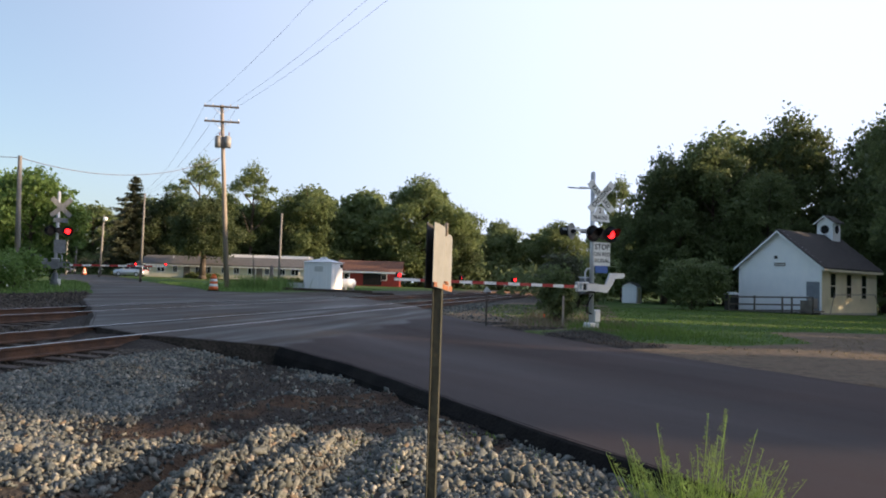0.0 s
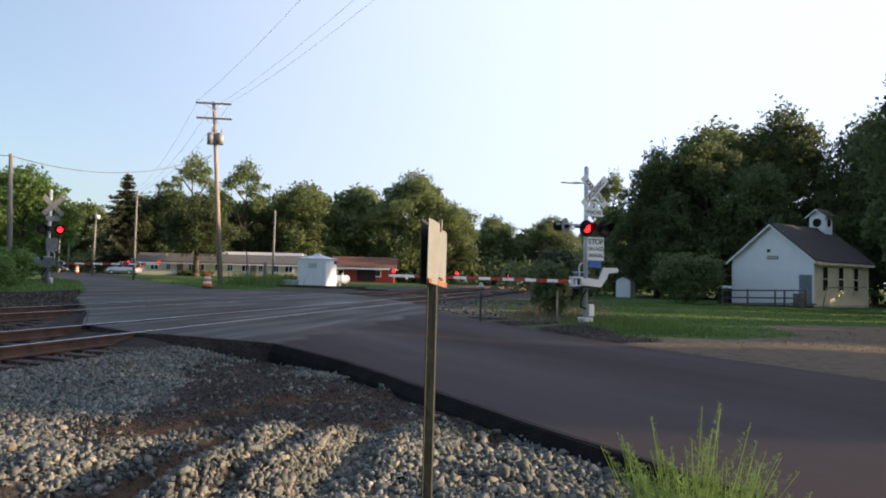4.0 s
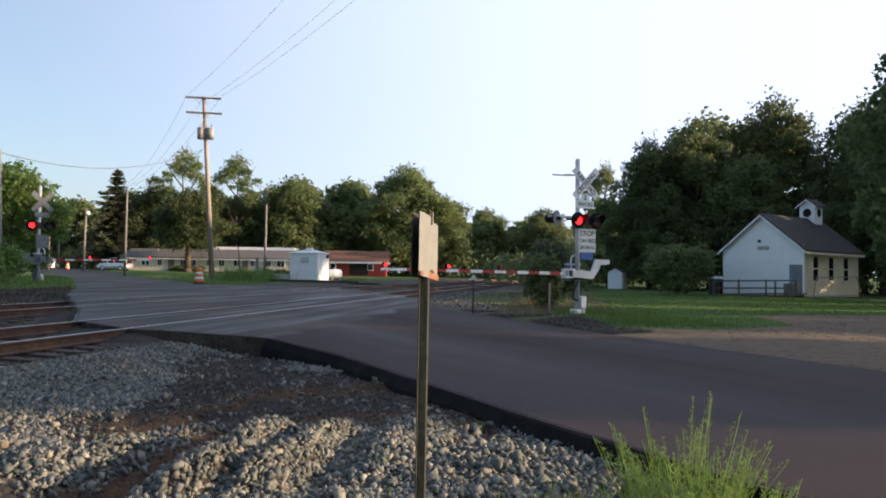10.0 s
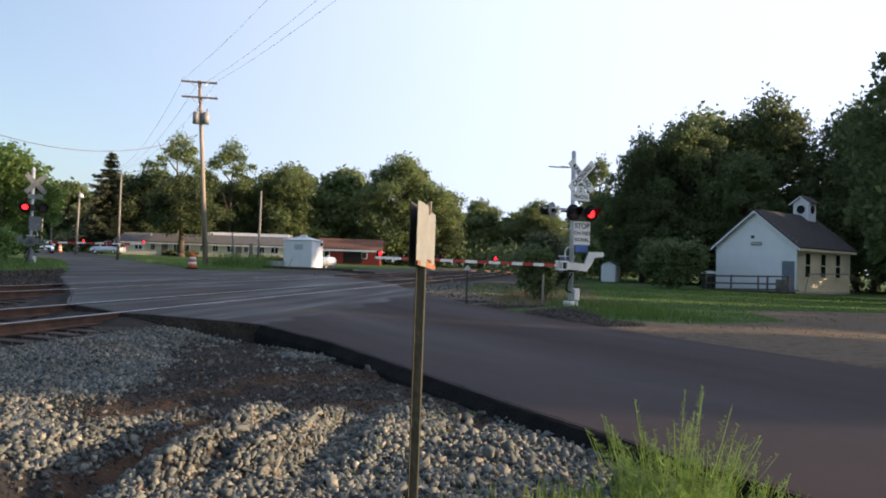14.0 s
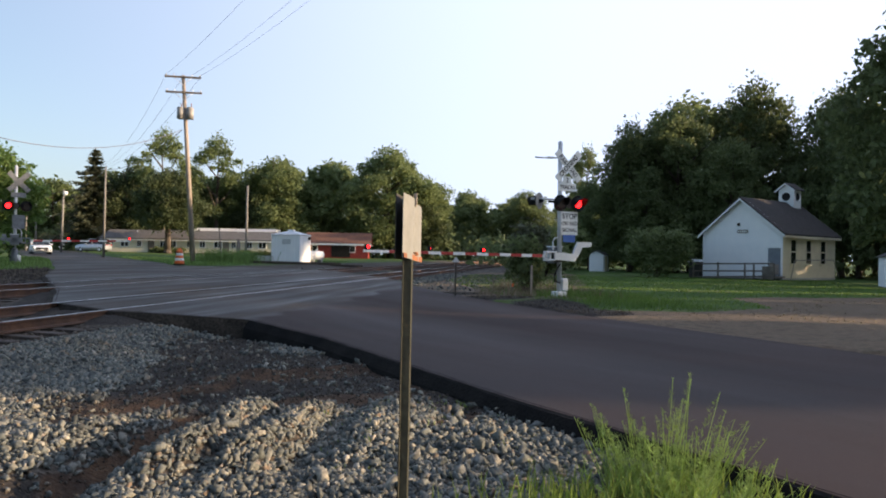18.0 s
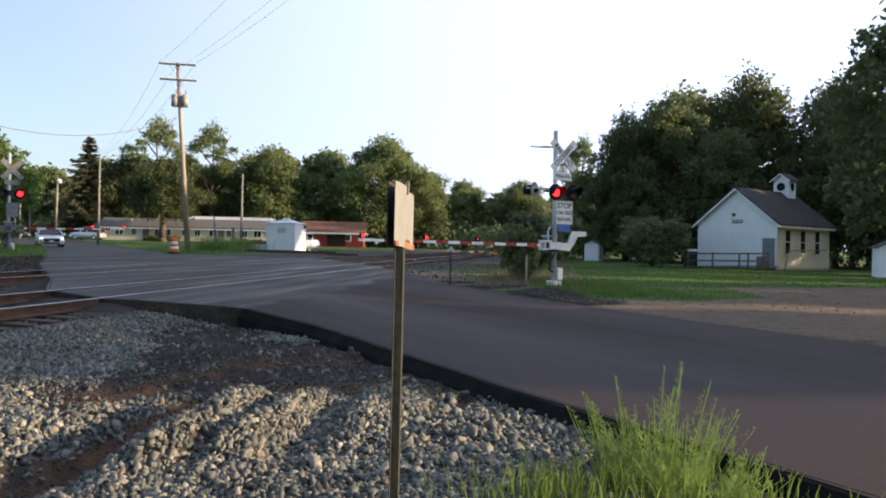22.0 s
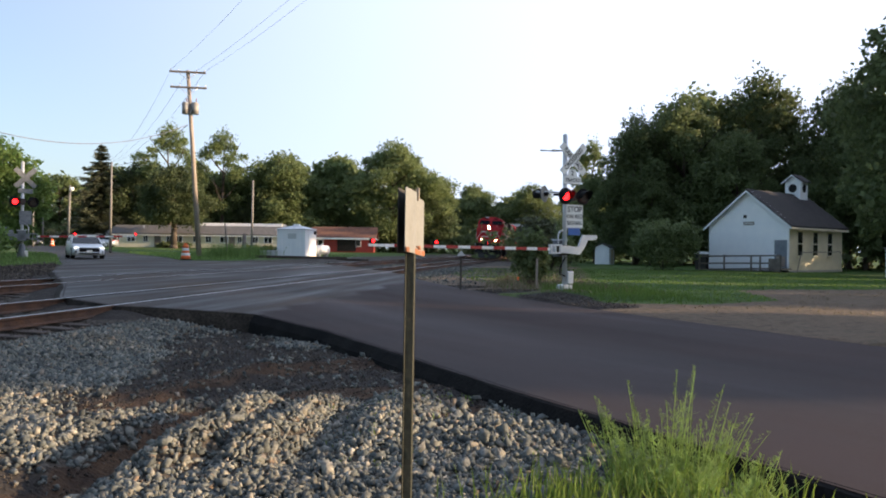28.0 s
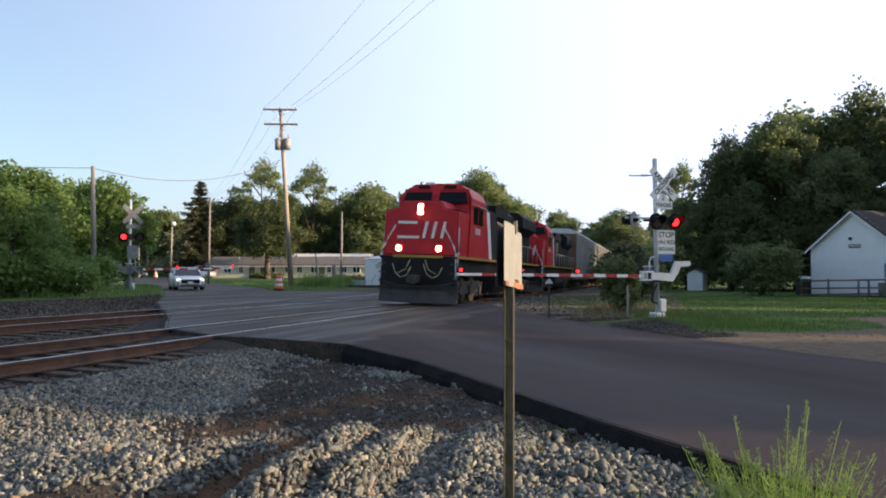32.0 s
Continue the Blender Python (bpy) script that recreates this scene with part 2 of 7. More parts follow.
def words(body, size, material, parent, m, name="lettering", extrude=0.002, squeeze=1.0):
    """Lettering as a mesh, in the x-z plane of m, facing -y."""
    cu = bpy.data.curves.new(name, "FONT")
    cu.body, cu.size, cu.extrude, cu.align_x, cu.align_y = body, size, extrude, "CENTER", "CENTER"
    cu.offset = size * 0.012
    tmp = bpy.data.objects.new(name, cu)
    scene.collection.objects.link(tmp)
    dg = bpy.context.evaluated_depsgraph_get()
    me = bpy.data.meshes.new_from_object(tmp.evaluated_get(dg))
    bpy.data.objects.remove(tmp)
    me.transform(m @ Matrix.Rotation(radians(90), 4, "X") @ Matrix.Diagonal((squeeze, 1, 1, 1)))
    me.materials.clear()
    me.materials.append(M[material])
    ob = new(name, me)
    ob.parent = parent
    return ob


# ---- plan: along the track (s), across it to the left (n) ----
TRK = Vector((0.2746, 0.9616))
NRM = Vector((-0.9616, 0.2746))


def sn(x, y):
    return x * TRK.x + y * TRK.y, x * NRM.x + y * NRM.y


def at_sn(s, n, z=0.0):
    return Vector((s * TRK.x + n * NRM.x, s * TRK.y + n * NRM.y, z))


TRACK_TURN = math.degrees(math.atan2(TRK.y, TRK.x))


def ease(x, a, b):
    t = min(1.0, max(0.0, (x - a) / (b - a)))
    return t * t * (3 - 2 * t)


ROAD_N = (-60, -5, 0, 2.8, 4.5, 6.0, 7.4, 7.95, 9.43, 12.15, 13.6, 16, 25, 45, 60, 100, 200)
ROAD_Z = (-0.4, -0.34, -0.30, -0.26, -0.19, -0.10, -0.015, -0.008, 0.042, 0.132, 0.162, 0.19, 0.21, 0.36, 0.75, 1.1, 1.3)


def road_z(x, y):
    return float(np.interp(sn(x, y)[1], ROAD_N, ROAD_Z))


LEFT = [(7.5, -9), (5.2, -2), (3.6, 2.4), (2.67, 4.65), (1.6, 6.95), (0.92, 8.6), (0.2, 10.4), (-0.5, 11.8), (-1.75, 13.55), (-4.15, 13.75), (-5.7, 15.1),
        (-6.9, 18.5), (-9.9, 25.5), (-14, 36.7), (-20, 52), (-30.5, 73), (-49, 112), (-115, 260)]
RIGHT = [(16, -9), (13, -2), (10.8, 2.6), (9.3, 6.4), (8.1, 10.2), (7.2, 12.6), (6.2, 15.2), (5.3, 18), (4.3, 21.8), (2.5, 28.5), (1.6, 34.5),
         (-0.8, 41), (-6.0, 45), (-10.8, 46.8), (-13.2, 54), (-22.5, 75), (-40.5, 115), (-106, 264)]
ROAD_POLY = LEFT + RIGHT[::-1]


def in_poly(x, y, poly):
    inside, j = False, len(poly) - 1
    for i in range(len(poly)):
        (xi, yi), (xj, yj) = poly[i], poly[j]
        if (yi > y) != (yj > y) and x < (xj - xi) * (y - yi) / (yj - yi) + xi:
            inside = not inside
        j = i
    return inside


PILES = [(-2.9, 5.9, 0.7, 0.8, 0.10), (-1.6, 4.4, 1.2, 0.6, 0.06), (-3.6, 8.0, 1.5, 1.0, 0.06), (0.55, 7.3, 0.5, 0.35, 0.05), (0.9, 6.0, 0.7, 0.5, 0.08)]
# ridges of loose stone and the ruts between them: ends, half width, height
RIDGES = [((-1.18, 5.3), (-0.80, 6.6), 0.30, 0.22), ((-0.66, 5.45), (-0.16, 6.7), 0.27, 0.19), ((0.14, 5.8), (0.5, 6.8), 0.28, 0.11), ((-2.55, 5.2), (-2.0, 6.5), 0.30, 0.07),
          ((-1.82, 4.7), (-1.2, 7.3), 0.25, -0.17), ((-0.92, 5.2), (-0.46, 6.8), 0.13, -0.08), ((-0.30, 5.5), (0.12, 7.2), 0.18, -0.09),
          ((-2.15, 7.1), (-1.15, 9.3), 0.16, 0.05), ((-1.15, 9.3), (0.1, 9.9), 0.18, 0.05), ((-1.9, 7.3), (-0.9, 8.7), 0.2, -0.05)]


def ridge_z(x, y):
    z = 0.0
    if -4 < x < 2.5 and 3.5 < y < 11.5:
        x += 0.12 * noise.noise((x * 1.3, y * 1.3, 7.0))
        for (x0, y0), (x1, y1), w, h in RIDGES:
            dx, dy = x1 - x0, y1 - y0
            L = math.hypot(dx, dy)
            u, v = ((x - x0) * dx + (y - y0) * dy) / L, ((y - y0) * dx - (x - x0) * dy) / L
            over = max(0.0, -u, u - L)
            z += h * math.exp(-(v / w) ** 2 - (over / 0.38) ** 2)
        z += 0.03 * noise.noise((x * 2.6, y * 2.6, 3.0))
    return z


def ground_z(x, y):
    s, n = sn(x, y)
    prof = float(np.interp(n, (-400, -60, -10, 2.0, 6.1, 7.3, 9.9, 11.6, 14.1, 15.6, 18, 25, 45, 60, 100, 400), (-0.6, -0.5, -0.30, -0.24, -0.25, -0.25, -0.20, -0.10, -0.08, 0.02, 0.22, 0.25, 0.42, 0.8, 1.2, 2.0)))
    near = (1 - ease(s, 11, 20)) * (1 - ease(n, 5.6, 7.2)) * (1 - ease(-n, 2, 6))
    prof -= 0.21 * near
    prof += 0.16 * math.exp(-((x - 6.5) ** 2 + (y - 22.1) ** 2) / 1.1)
    for px, py, rx, ry, h in PILES:
        prof += h * math.exp(-(((x - px) / rx) ** 2 + ((y - py) / ry) ** 2))
    prof += ridge_z(x, y)
    if n < 6 or n > 16:
        prof += 0.035 * noise.noise((x * 0.35, y * 0.35, 0)) * min(1, abs(n - 6))
    d = math.hypot(x + 14.6, y - 34.0)
    prof += 0.12 * math.exp(-d * d / 12.0)
    return prof


# ---- ground ----
def ground_material():
    """Grass, crushed stone and dirt, mixed by the masks of the sheet and broken up by noise."""
    m = bpy.data.materials.new("ground")
    m.use_nodes = True
    nt = m.node_tree
    N, Lk = nt.nodes.new, nt.links.new
    bsdf = nt.nodes["Principled BSDF"]
    bsdf.inputs["Roughness"].default_value = 0.95
    bsdf.inputs["Specular IOR Level"].default_value = 0.2
    tc = N("ShaderNodeTexCoord")

    def noise_tex(scale, detail=5):
        t = N("ShaderNodeTexNoise")
        t.inputs["Scale"].default_value, t.inputs["Detail"].default_value = scale, detail
        Lk(tc.outputs["Object"], t.inputs["Vector"])
        return t

    def ramp(src, stops):
        r = N("ShaderNodeValToRGB")
        el = r.color_ramp.elements
        el[0].position, el[0].color = stops[0][0], (*stops[0][1], 1)
        el[1].position, el[1].color = stops[-1][0], (*stops[-1][1], 1)
        for p, c in stops[1:-1]:
            e = el.new(p)
            e.color = (*c, 1)
        Lk(src, r.inputs[0])
        return r.outputs[0]

    def mix(fac, a, b):
        x = N("ShaderNodeMix")
        x.data_type = "RGBA"
        Lk(fac, x.inputs[0])
        Lk(a, x.inputs[6])
        Lk(b, x.inputs[7])
        return x.outputs[2]

    patch, fine, tiny = noise_tex(0.25), noise_tex(3.0), noise_tex(28.0, 3)
    grass = ramp(patch.outputs[0], [(0.3, (0.035, 0.075, 0.014)), (0.55, (0.055, 0.10, 0.02)), (0.75, (0.10, 0.10, 0.035))])
    vor = N("ShaderNodeTexVoronoi")
    vor.inputs["Scale"].default_value = 22.0
    Lk(tc.outputs["Object"], vor.inputs["Vector"])
    stone = ramp(vor.outputs["Color"], [(0.1, (0.028, 0.023, 0.019)), (0.5, (0.062, 0.052, 0.042)), (0.9, (0.11, 0.096, 0.08))])
    dirt = ramp(fine.outputs[0], [(0.3, (0.085, 0.064, 0.044)), (0.52, (0.150, 0.110, 0.075)), (0.66, (0.105, 0.084, 0.056)), (0.8, (0.060, 0.052, 0.034))])
    cinder = ramp(fine.outputs[0], [(0.35, (0.024, 0.021, 0.019)), (0.6, (0.040, 0.034, 0.029)), (0.75, (0.062, 0.049, 0.037))])
    soil = ramp(fine.outputs[0], [(0.3, (0.036, 0.023, 0.016)), (0.55, (0.070, 0.042, 0.025)), (0.78, (0.110, 0.066, 0.038))])

    def mask(name, lo=0.38, hi=0.62):
        a = N("ShaderNodeAttribute")
        a.attribute_name = name
        add = N("ShaderNodeMath")
        add.operation = "MULTIPLY_ADD"
        sub = N("ShaderNodeMath")
        sub.operation = "SUBTRACT"
        Lk(fine.outputs[0], sub.inputs[0])
        sub.inputs[1].default_value = 0.5
        Lk(sub.outputs[0], add.inputs[0])
        add.inputs[1].default_value = 0.7
        Lk(a.outputs["Fac"], add.inputs[2])
        mr = N("ShaderNodeMapRange")
        mr.inputs["From Min"].default_value, mr.inputs["From Max"].default_value = lo, hi
        Lk(add.outputs[0], mr.inputs[0])
        return mr.outputs[0]

    col = mix(mask("dirt"), grass, dirt)
    col = mix(mask("gravel"), col, stone)
    col = mix(mask("cinder"), col, cinder)
    col = mix(mask("soil"), col, soil)
    hsv = N("ShaderNodeHueSaturation")
    val = N("ShaderNodeMapRange")
    val.inputs["From Min"].default_value, val.inputs["From Max"].default_value = 0.3, 0.7
    val.inputs["To Min"].default_value, val.inputs["To Max"].default_value = 0.7, 1.3
    Lk(tiny.outputs[0], val.inputs[0])
    Lk(val.outputs[0], hsv.inputs["Value"])
    Lk(col, hsv.inputs["Color"])
    Lk(hsv.outputs[0], bsdf.inputs["Base Color"])
    bp = N("ShaderNodeBump")
    bp.inputs["Strength"].default_value, bp.inputs["Distance"].default_value = 0.8, 0.04
    Lk(tiny.outputs[0], bp.inputs["Height"])
    Lk(bp.outputs[0], bsdf.inputs["Normal"])
    return m


def stone_material(name, stops, rough=0.9):
    """Crushed stone: each piece takes its own tint, with a fine grain and a dusty film."""
    m = bpy.data.materials.new(name)
    m.use_nodes = True
    nt = m.node_tree
    N, Lk = nt.nodes.new, nt.links.new
    bsdf = nt.nodes["Principled BSDF"]
    bsdf.inputs["Roughness"].default_value, bsdf.inputs["Specular IOR Level"].default_value = rough, 0.25
    tc, geo, r = N("ShaderNodeTexCoord"), N("ShaderNodeNewGeometry"), N("ShaderNodeValToRGB")
    el = r.color_ramp.elements
    el[0].position, el[0].color = stops[0][0], (*stops[0][1], 1)
    el[1].position, el[1].color = stops[-1][0], (*stops[-1][1], 1)
    for p, c in stops[1:-1]:
        el.new(p).color = (*c, 1)
    Lk(geo.outputs["Random Per Island"], r.inputs[0])
    grain, film = N("ShaderNodeTexNoise"), N("ShaderNodeTexNoise")
    grain.inputs["Scale"].default_value, film.inputs["Scale"].default_value = 45.0, 1.3
    out = r.outputs[0]
    for tex, lo, hi in ((grain, 0.65, 1.35), (film, 0.8, 1.2)):
        Lk(tc.outputs["Object"], tex.inputs["Vector"])
        mr, hsv = N("ShaderNodeMapRange"), N("ShaderNodeHueSaturation")
        mr.inputs["From Min"].default_value, mr.inputs["From Max"].default_value = 0.3, 0.7
        mr.inputs["To Min"].default_value, mr.inputs["To Max"].default_value = lo, hi
        Lk(tex.outputs[0], mr.inputs[0])
        Lk(mr.outputs[0], hsv.inputs["Value"])
        Lk(out, hsv.inputs["Color"])
        out = hsv.outputs[0]
    Lk(out, bsdf.inputs["Base Color"])
    bp = N("ShaderNodeBump")
    bp.inputs["Strength"].default_value, bp.inputs["Distance"].default_value = 0.4, 0.01
    Lk(grain.outputs[0], bp.inputs["Height"])
    Lk(bp.outputs[0], bsdf.inputs["Normal"])
    return m


M["stone"] = stone_material("stone", [(0.0, (0.055, 0.061, 0.060)), (0.25, (0.094, 0.103, 0.097)), (0.55, (0.137, 0.144, 0.131)), (0.78, (0.180, 0.177, 0.152)), (0.92, (0.24, 0.222, 0.180)), (0.97, (0.15, 0.108, 0.074)), (1.0, (0.35, 0.335, 0.29))])
M["ballast"] = stone_material("ballast", [(0.0, (0.025, 0.021, 0.018)), (0.4, (0.050, 0.042, 0.035)), (0.8, (0.085, 0.070, 0.056)), (1.0, (0.15, 0.125, 0.10))])
M["ground"] = ground_material()
DIRT_POLY = [(6.0, 15.0), (5.6, 17.6), (6.8, 18.2), (8.6, 18.0), (12.0, 19.6), (13.5, 25), (30, 29), (90, 34), (90, -8), (14, -8), (9.5, 6)]
CINDER_POLY = [(-1.95, 14.2), (-2.55, 13.0), (-2.75, 11.7), (-2.6, 10.2), (-2.45, 8.9), (-2.5, 8.1), (-2.6, 7.2), (-2.05, 6.9), (-1.6, 7.6), (-1.2, 7.5), (-0.6, 7.6), (0.0, 7.5), (0.5, 7.7), (1.25, 8.0), (0.95, 9.7), (0.35, 10.7), (-0.85, 11.2), (-1.35, 12.6)]
SOIL_LINES = [((-2.3, 6.7), (-1.85, 8.3), 0.30), ((-1.85, 8.3), (-1.1, 9.3), 0.30), ((-1.1, 9.3), (0.4, 9.6), 0.34), ((-1.85, 4.6), (-1.25, 7.3), 0.25), ((-1.1, 7.4), (0.7, 8.0), 0.22), ((0.45, 7.2), (0.95, 8.4), 0.2), ((0.75, 6.2), (1.2, 6.9), 0.12)]
CINDER_SPOTS = [(-2.35, 4.9, 0.5, 0.25), (1.15, 7.4, 0.3, 0.6), (6.2, 17.6, 0.7, 0.8), (5.6, 18.6, 0.8, 1.2), (5.6, 20.2, 1.0, 1.3), (4.6, 23.0, 1.3, 1.0), (3.6, 25.6, 1.0, 1.0)]


def gravel_mask(x, y):
    s, n = sn(x, y)
    g = ease(n, 2.6, 4.6) * (1 - ease(n, 18.0, 21.0))
    near = (1 - ease(s, 12.5, 15)) * ease(n, -3.0, -1.6)
    g *= 1 - 0.8 * slope_dirt(x, y)
    bank = ease(n, 15, 16) * (1 - ease(n, 20.2, 21.4)) * (1 - ease(x, -7, -5)) * (1 - ease(y, 33, 36))
    return max(g, near, bank)


def slope_dirt(x, y):
    """Bare brown slope between the near track and the signal."""
    s, n = sn(x, y)
    return ease(s, 21, 24) * (1 - ease(s, 56, 66)) * ease(n, -2.2, -0.6) * (1 - ease(n, 5.6, 6.6))


def poly_gap(x, y, poly):
    """Distance to the outline."""
    best = 9.0
    for (x0, y0), (x1, y1) in zip(poly, poly[1:] + poly[:1]):
        dx, dy = x1 - x0, y1 - y0
        t = min(1, max(0, ((x - x0) * dx + (y - y0) * dy) / (dx * dx + dy * dy)))
        best = min(best, math.hypot(x - x0 - dx * t, y - y0 - dy * t))
    return best


def cinder_mask(x, y):
    m = max([0.0] + [1.6 * math.exp(-(((x - a) / c) ** 2 + ((y - b) / d) ** 2)) for a, b, c, d in CINDER_SPOTS])
    if -4 < x < 2 and 4 < y < 14.5:
        g = poly_gap(x, y, CINDER_POLY) * (1 if in_poly(x, y, CINDER_POLY) else -1)
        g += 0.45 * noise.noise((x * 1.6, y * 1.6, 4.0)) + 0.2 * noise.noise((x * 5, y * 5, 2.0))
        m = max(m, ease(g, -0.45, 0.4))
    return m


def soil_mask(x, y):
    """Reddish bare soil in the wheel ruts."""
    m = 0.0
    if -4 < x < 2.5 and 4 < y < 11.5:
        for (x0, y0), (x1, y1), w in SOIL_LINES:
            dx, dy = x1 - x0, y1 - y0
            t = min(1, max(0, ((x - x0) * dx + (y - y0) * dy) / (dx * dx + dy * dy)))
            d = math.hypot(x - x0 - dx * t, y - y0 - dy * t) + 0.16 * noise.noise((x * 3.1, y * 3.1, 1.0))
            m = max(m, 1.25 * math.exp(-(d / w) ** 2))
    return m


def stretch_axis(lo, hi, step, far):
    mid = list(np.arange(lo, hi + 1e-6, step))
    out, d = [], step
    while not out or out[-1] < far:
        d *= 1.35
        out.append((out[-1] if out else 0) + d)
    return [lo - v for v in out[::-1]] + mid + [hi + v for v in out]


# crumbling edge of the old paving, where dirt fills up to it
FILL_EDGE = LEFT[9:14] + LEFT[9:14][::-1]


def build_ground():
    xs, ys = stretch_axis(-22, 26, 0.3, 2500), stretch_axis(-4, 62, 0.3, 2500)
    xs = [v for v in xs if not -5.0 < v < 2.6] + list(np.arange(-5.0, 2.6, 0.09))
    ys = [v for v in ys if not 3.4 < v < 14.6] + list(np.arange(3.4, 14.6, 0.1))
    xs, ys = sorted(xs), sorted(ys)
    verts, masks = [], []
    for y in ys:
        for x in xs:
            z = ground_z(x, y)
            if -125 < x < 18 and -10 < y < 280 and in_poly(x, y, ROAD_POLY):
                z = min(z, road_z(x, y) - 0.10)
            fill = 0.0
            if -13 < x < -3 and 12 < y < 33 and not in_poly(x, y, ROAD_POLY):
                gap = poly_gap(x, y, FILL_EDGE) + 0.25 * noise.noise((x * 0.9, y * 0.9, 5.0))
                z = max(z, road_z(x, y) - 0.05 - 0.16 * max(0.0, gap))
                fill = 1.2 * (1 - ease(gap, 0.3, 1.1))
            verts.append((x, y, z))
            masks.append((gravel_mask(x, y), max(1.0 if in_poly(x, y, DIRT_POLY) else 0.0, slope_dirt(x, y)), max(fill, cinder_mask(x, y)), soil_mask(x, y)))
    w = len(xs)
    faces = [(j * w + i, j * w + i + 1, (j + 1) * w + i + 1, (j + 1) * w + i) for j in range(len(ys) - 1) for i in range(w - 1)]
    ob = raw("ground", verts, faces, "ground", smooth=True)
    for k, nm in enumerate(("gravel", "dirt", "cinder", "soil")):
        at = ob.data.attributes.new(nm, "FLOAT", "POINT")
        at.data.foreach_set("value", [v[k] for v in masks])
    return tagged(ob, "grass, dirt and crushed stone ground round the crossing", "ground", kind="structure")


build_ground()


# ---- road ----
def resample(pts, steps):
    out = []
    for (x0, y0), (x1, y1) in zip(pts, pts[1:]):
        out += [(x0 + (x1 - x0) * k / steps, y0 + (y1 - y0) * k / steps) for k in range(steps)]
    return out + [pts[-1]]


OLD_SEAM = [(-1.95, 11.0), (-1.75, 13.3), (-1.05, 16.2), (0.0, 19.6), (1.75, 26.5), (2.6, 30.0), (3.4, 40)]


def old_paving(x, y):
    """1 on the older, paler paving across the tracks, 0 on the side road."""
    xs = float(np.interp(y, [p[1] for p in OLD_SEAM], [p[0] for p in OLD_SEAM]))
    return ease(xs - x, -0.16, 0.16)


def asphalt_material():
    """Dark side road and paler crossing paving, with wheel tracks polished along the road."""
    m = bpy.data.materials.new("asphalt")
    m.use_nodes = True
    nt = m.node_tree
    N, Lk = nt.nodes.new, nt.links.new
    bsdf = nt.nodes["Principled BSDF"]
    tc = N("ShaderNodeTexCoord")
    mp = N("ShaderNodeMapping")
    mp.inputs["Rotation"].default_value = (0, 0, radians(-118))
    Lk(tc.outputs["Object"], mp.inputs[0])
    mp2 = N("ShaderNodeMapping")
    mp2.inputs["Scale"].default_value = (0.05, 0.42, 1)
    Lk(mp.outputs[0], mp2.inputs[0])

    def tex(scale, detail, src):
        t = N("ShaderNodeTexNoise")
        t.inputs["Scale"].default_value, t.inputs["Detail"].default_value = scale, detail
        Lk(src, t.inputs["Vector"])
        return t.outputs[0]

    def ramp(src, a, b, lo, hi):
        r = N("ShaderNodeValToRGB")
        el = r.color_ramp.elements
        el[0].position, el[0].color = lo, (*a, 1)
        el[1].position, el[1].color = hi, (*b, 1)
        Lk(src, r.inputs[0])
        return r.outputs[0]

    def mix(fac, a, b, mode="MIX"):
        x = N("ShaderNodeMix")
        x.data_type, x.blend_type = "RGBA", mode
        if isinstance(fac, float):
            x.inputs[0].default_value = fac
        else:
            Lk(fac, x.inputs[0])
        Lk(a, x.inputs[6])
        Lk(b, x.inputs[7])
        return x.outputs[2]

    track, patch, grit = tex(1.0, 4, mp2.outputs[0]), tex(0.35, 6, tc.outputs["Object"]), tex(70, 3, tc.outputs["Object"])
    new_c = ramp(patch, (0.0400, 0.0278, 0.0258), (0.0290, 0.0218, 0.0212), 0.35, 0.65)
    old_c = ramp(patch, (0.044, 0.035, 0.0275), (0.026, 0.0235, 0.0215), 0.35, 0.65)
    mp3 = N("ShaderNodeMapping")
    mp3.inputs["Rotation"].default_value = (0, 0, radians(-TRACK_TURN))
    mp4 = N("ShaderNodeMapping")
    mp4.inputs["Scale"].default_value = (0.12, 1.5, 1)
    Lk(tc.outputs["Object"], mp3.inputs[0])
    Lk(mp3.outputs[0], mp4.inputs[0])
    worn = tex(1.0, 5, mp4.outputs[0])
    old_c = mix(1.0, old_c, ramp(worn, (0.62, 0.67, 0.76), (1.38, 1.25, 1.10), 0.38, 0.62), "MULTIPLY")
    at = N("ShaderNodeAttribute")
    at.attribute_name = "old"
    wob = N("ShaderNodeMath")
    wob.operation = "MULTIPLY_ADD"
    wob.inputs[1].default_value = 0.5
    Lk(tex(2.5, 5, tc.outputs["Object"]), wob.inputs[0])
    Lk(at.outputs["Fac"], wob.inputs[2])
    sharp = N("ShaderNodeMapRange")
    sharp.inputs["From Min"].default_value, sharp.inputs["From Max"].default_value = 0.55, 0.95
    Lk(wob.outputs[0], sharp.inputs[0])
    col = mix(sharp.outputs[0], new_c, old_c)
    col = mix(1.0, col, ramp(track, (0.82, 0.83, 0.87), (1.16, 1.11, 1.06), 0.3, 0.7), "MULTIPLY")
    col = mix(1.0, col, ramp(grit, (0.75, 0.75, 0.75), (1.25, 1.25, 1.25), 0.3, 0.7), "MULTIPLY")
    Lk(col, bsdf.inputs["Base Color"])
    rg = N("ShaderNodeMapRange")
    rg.inputs["From Min"].default_value, rg.inputs["From Max"].default_value = 0.3, 0.7
    rg.inputs["To Min"].default_value, rg.inputs["To Max"].default_value = 0.6, 0.9
    Lk(track, rg.inputs[0])
    smooth = N("ShaderNodeMapRange")
    smooth.inputs["From Min"].default_value, smooth.inputs["From Max"].default_value = 0.35, 0.65
    smooth.inputs["To Min"].default_value, smooth.inputs["To Max"].default_value = 0.5, 0.88
    Lk(worn, smooth.inputs[0])
    both = N("ShaderNodeMix")
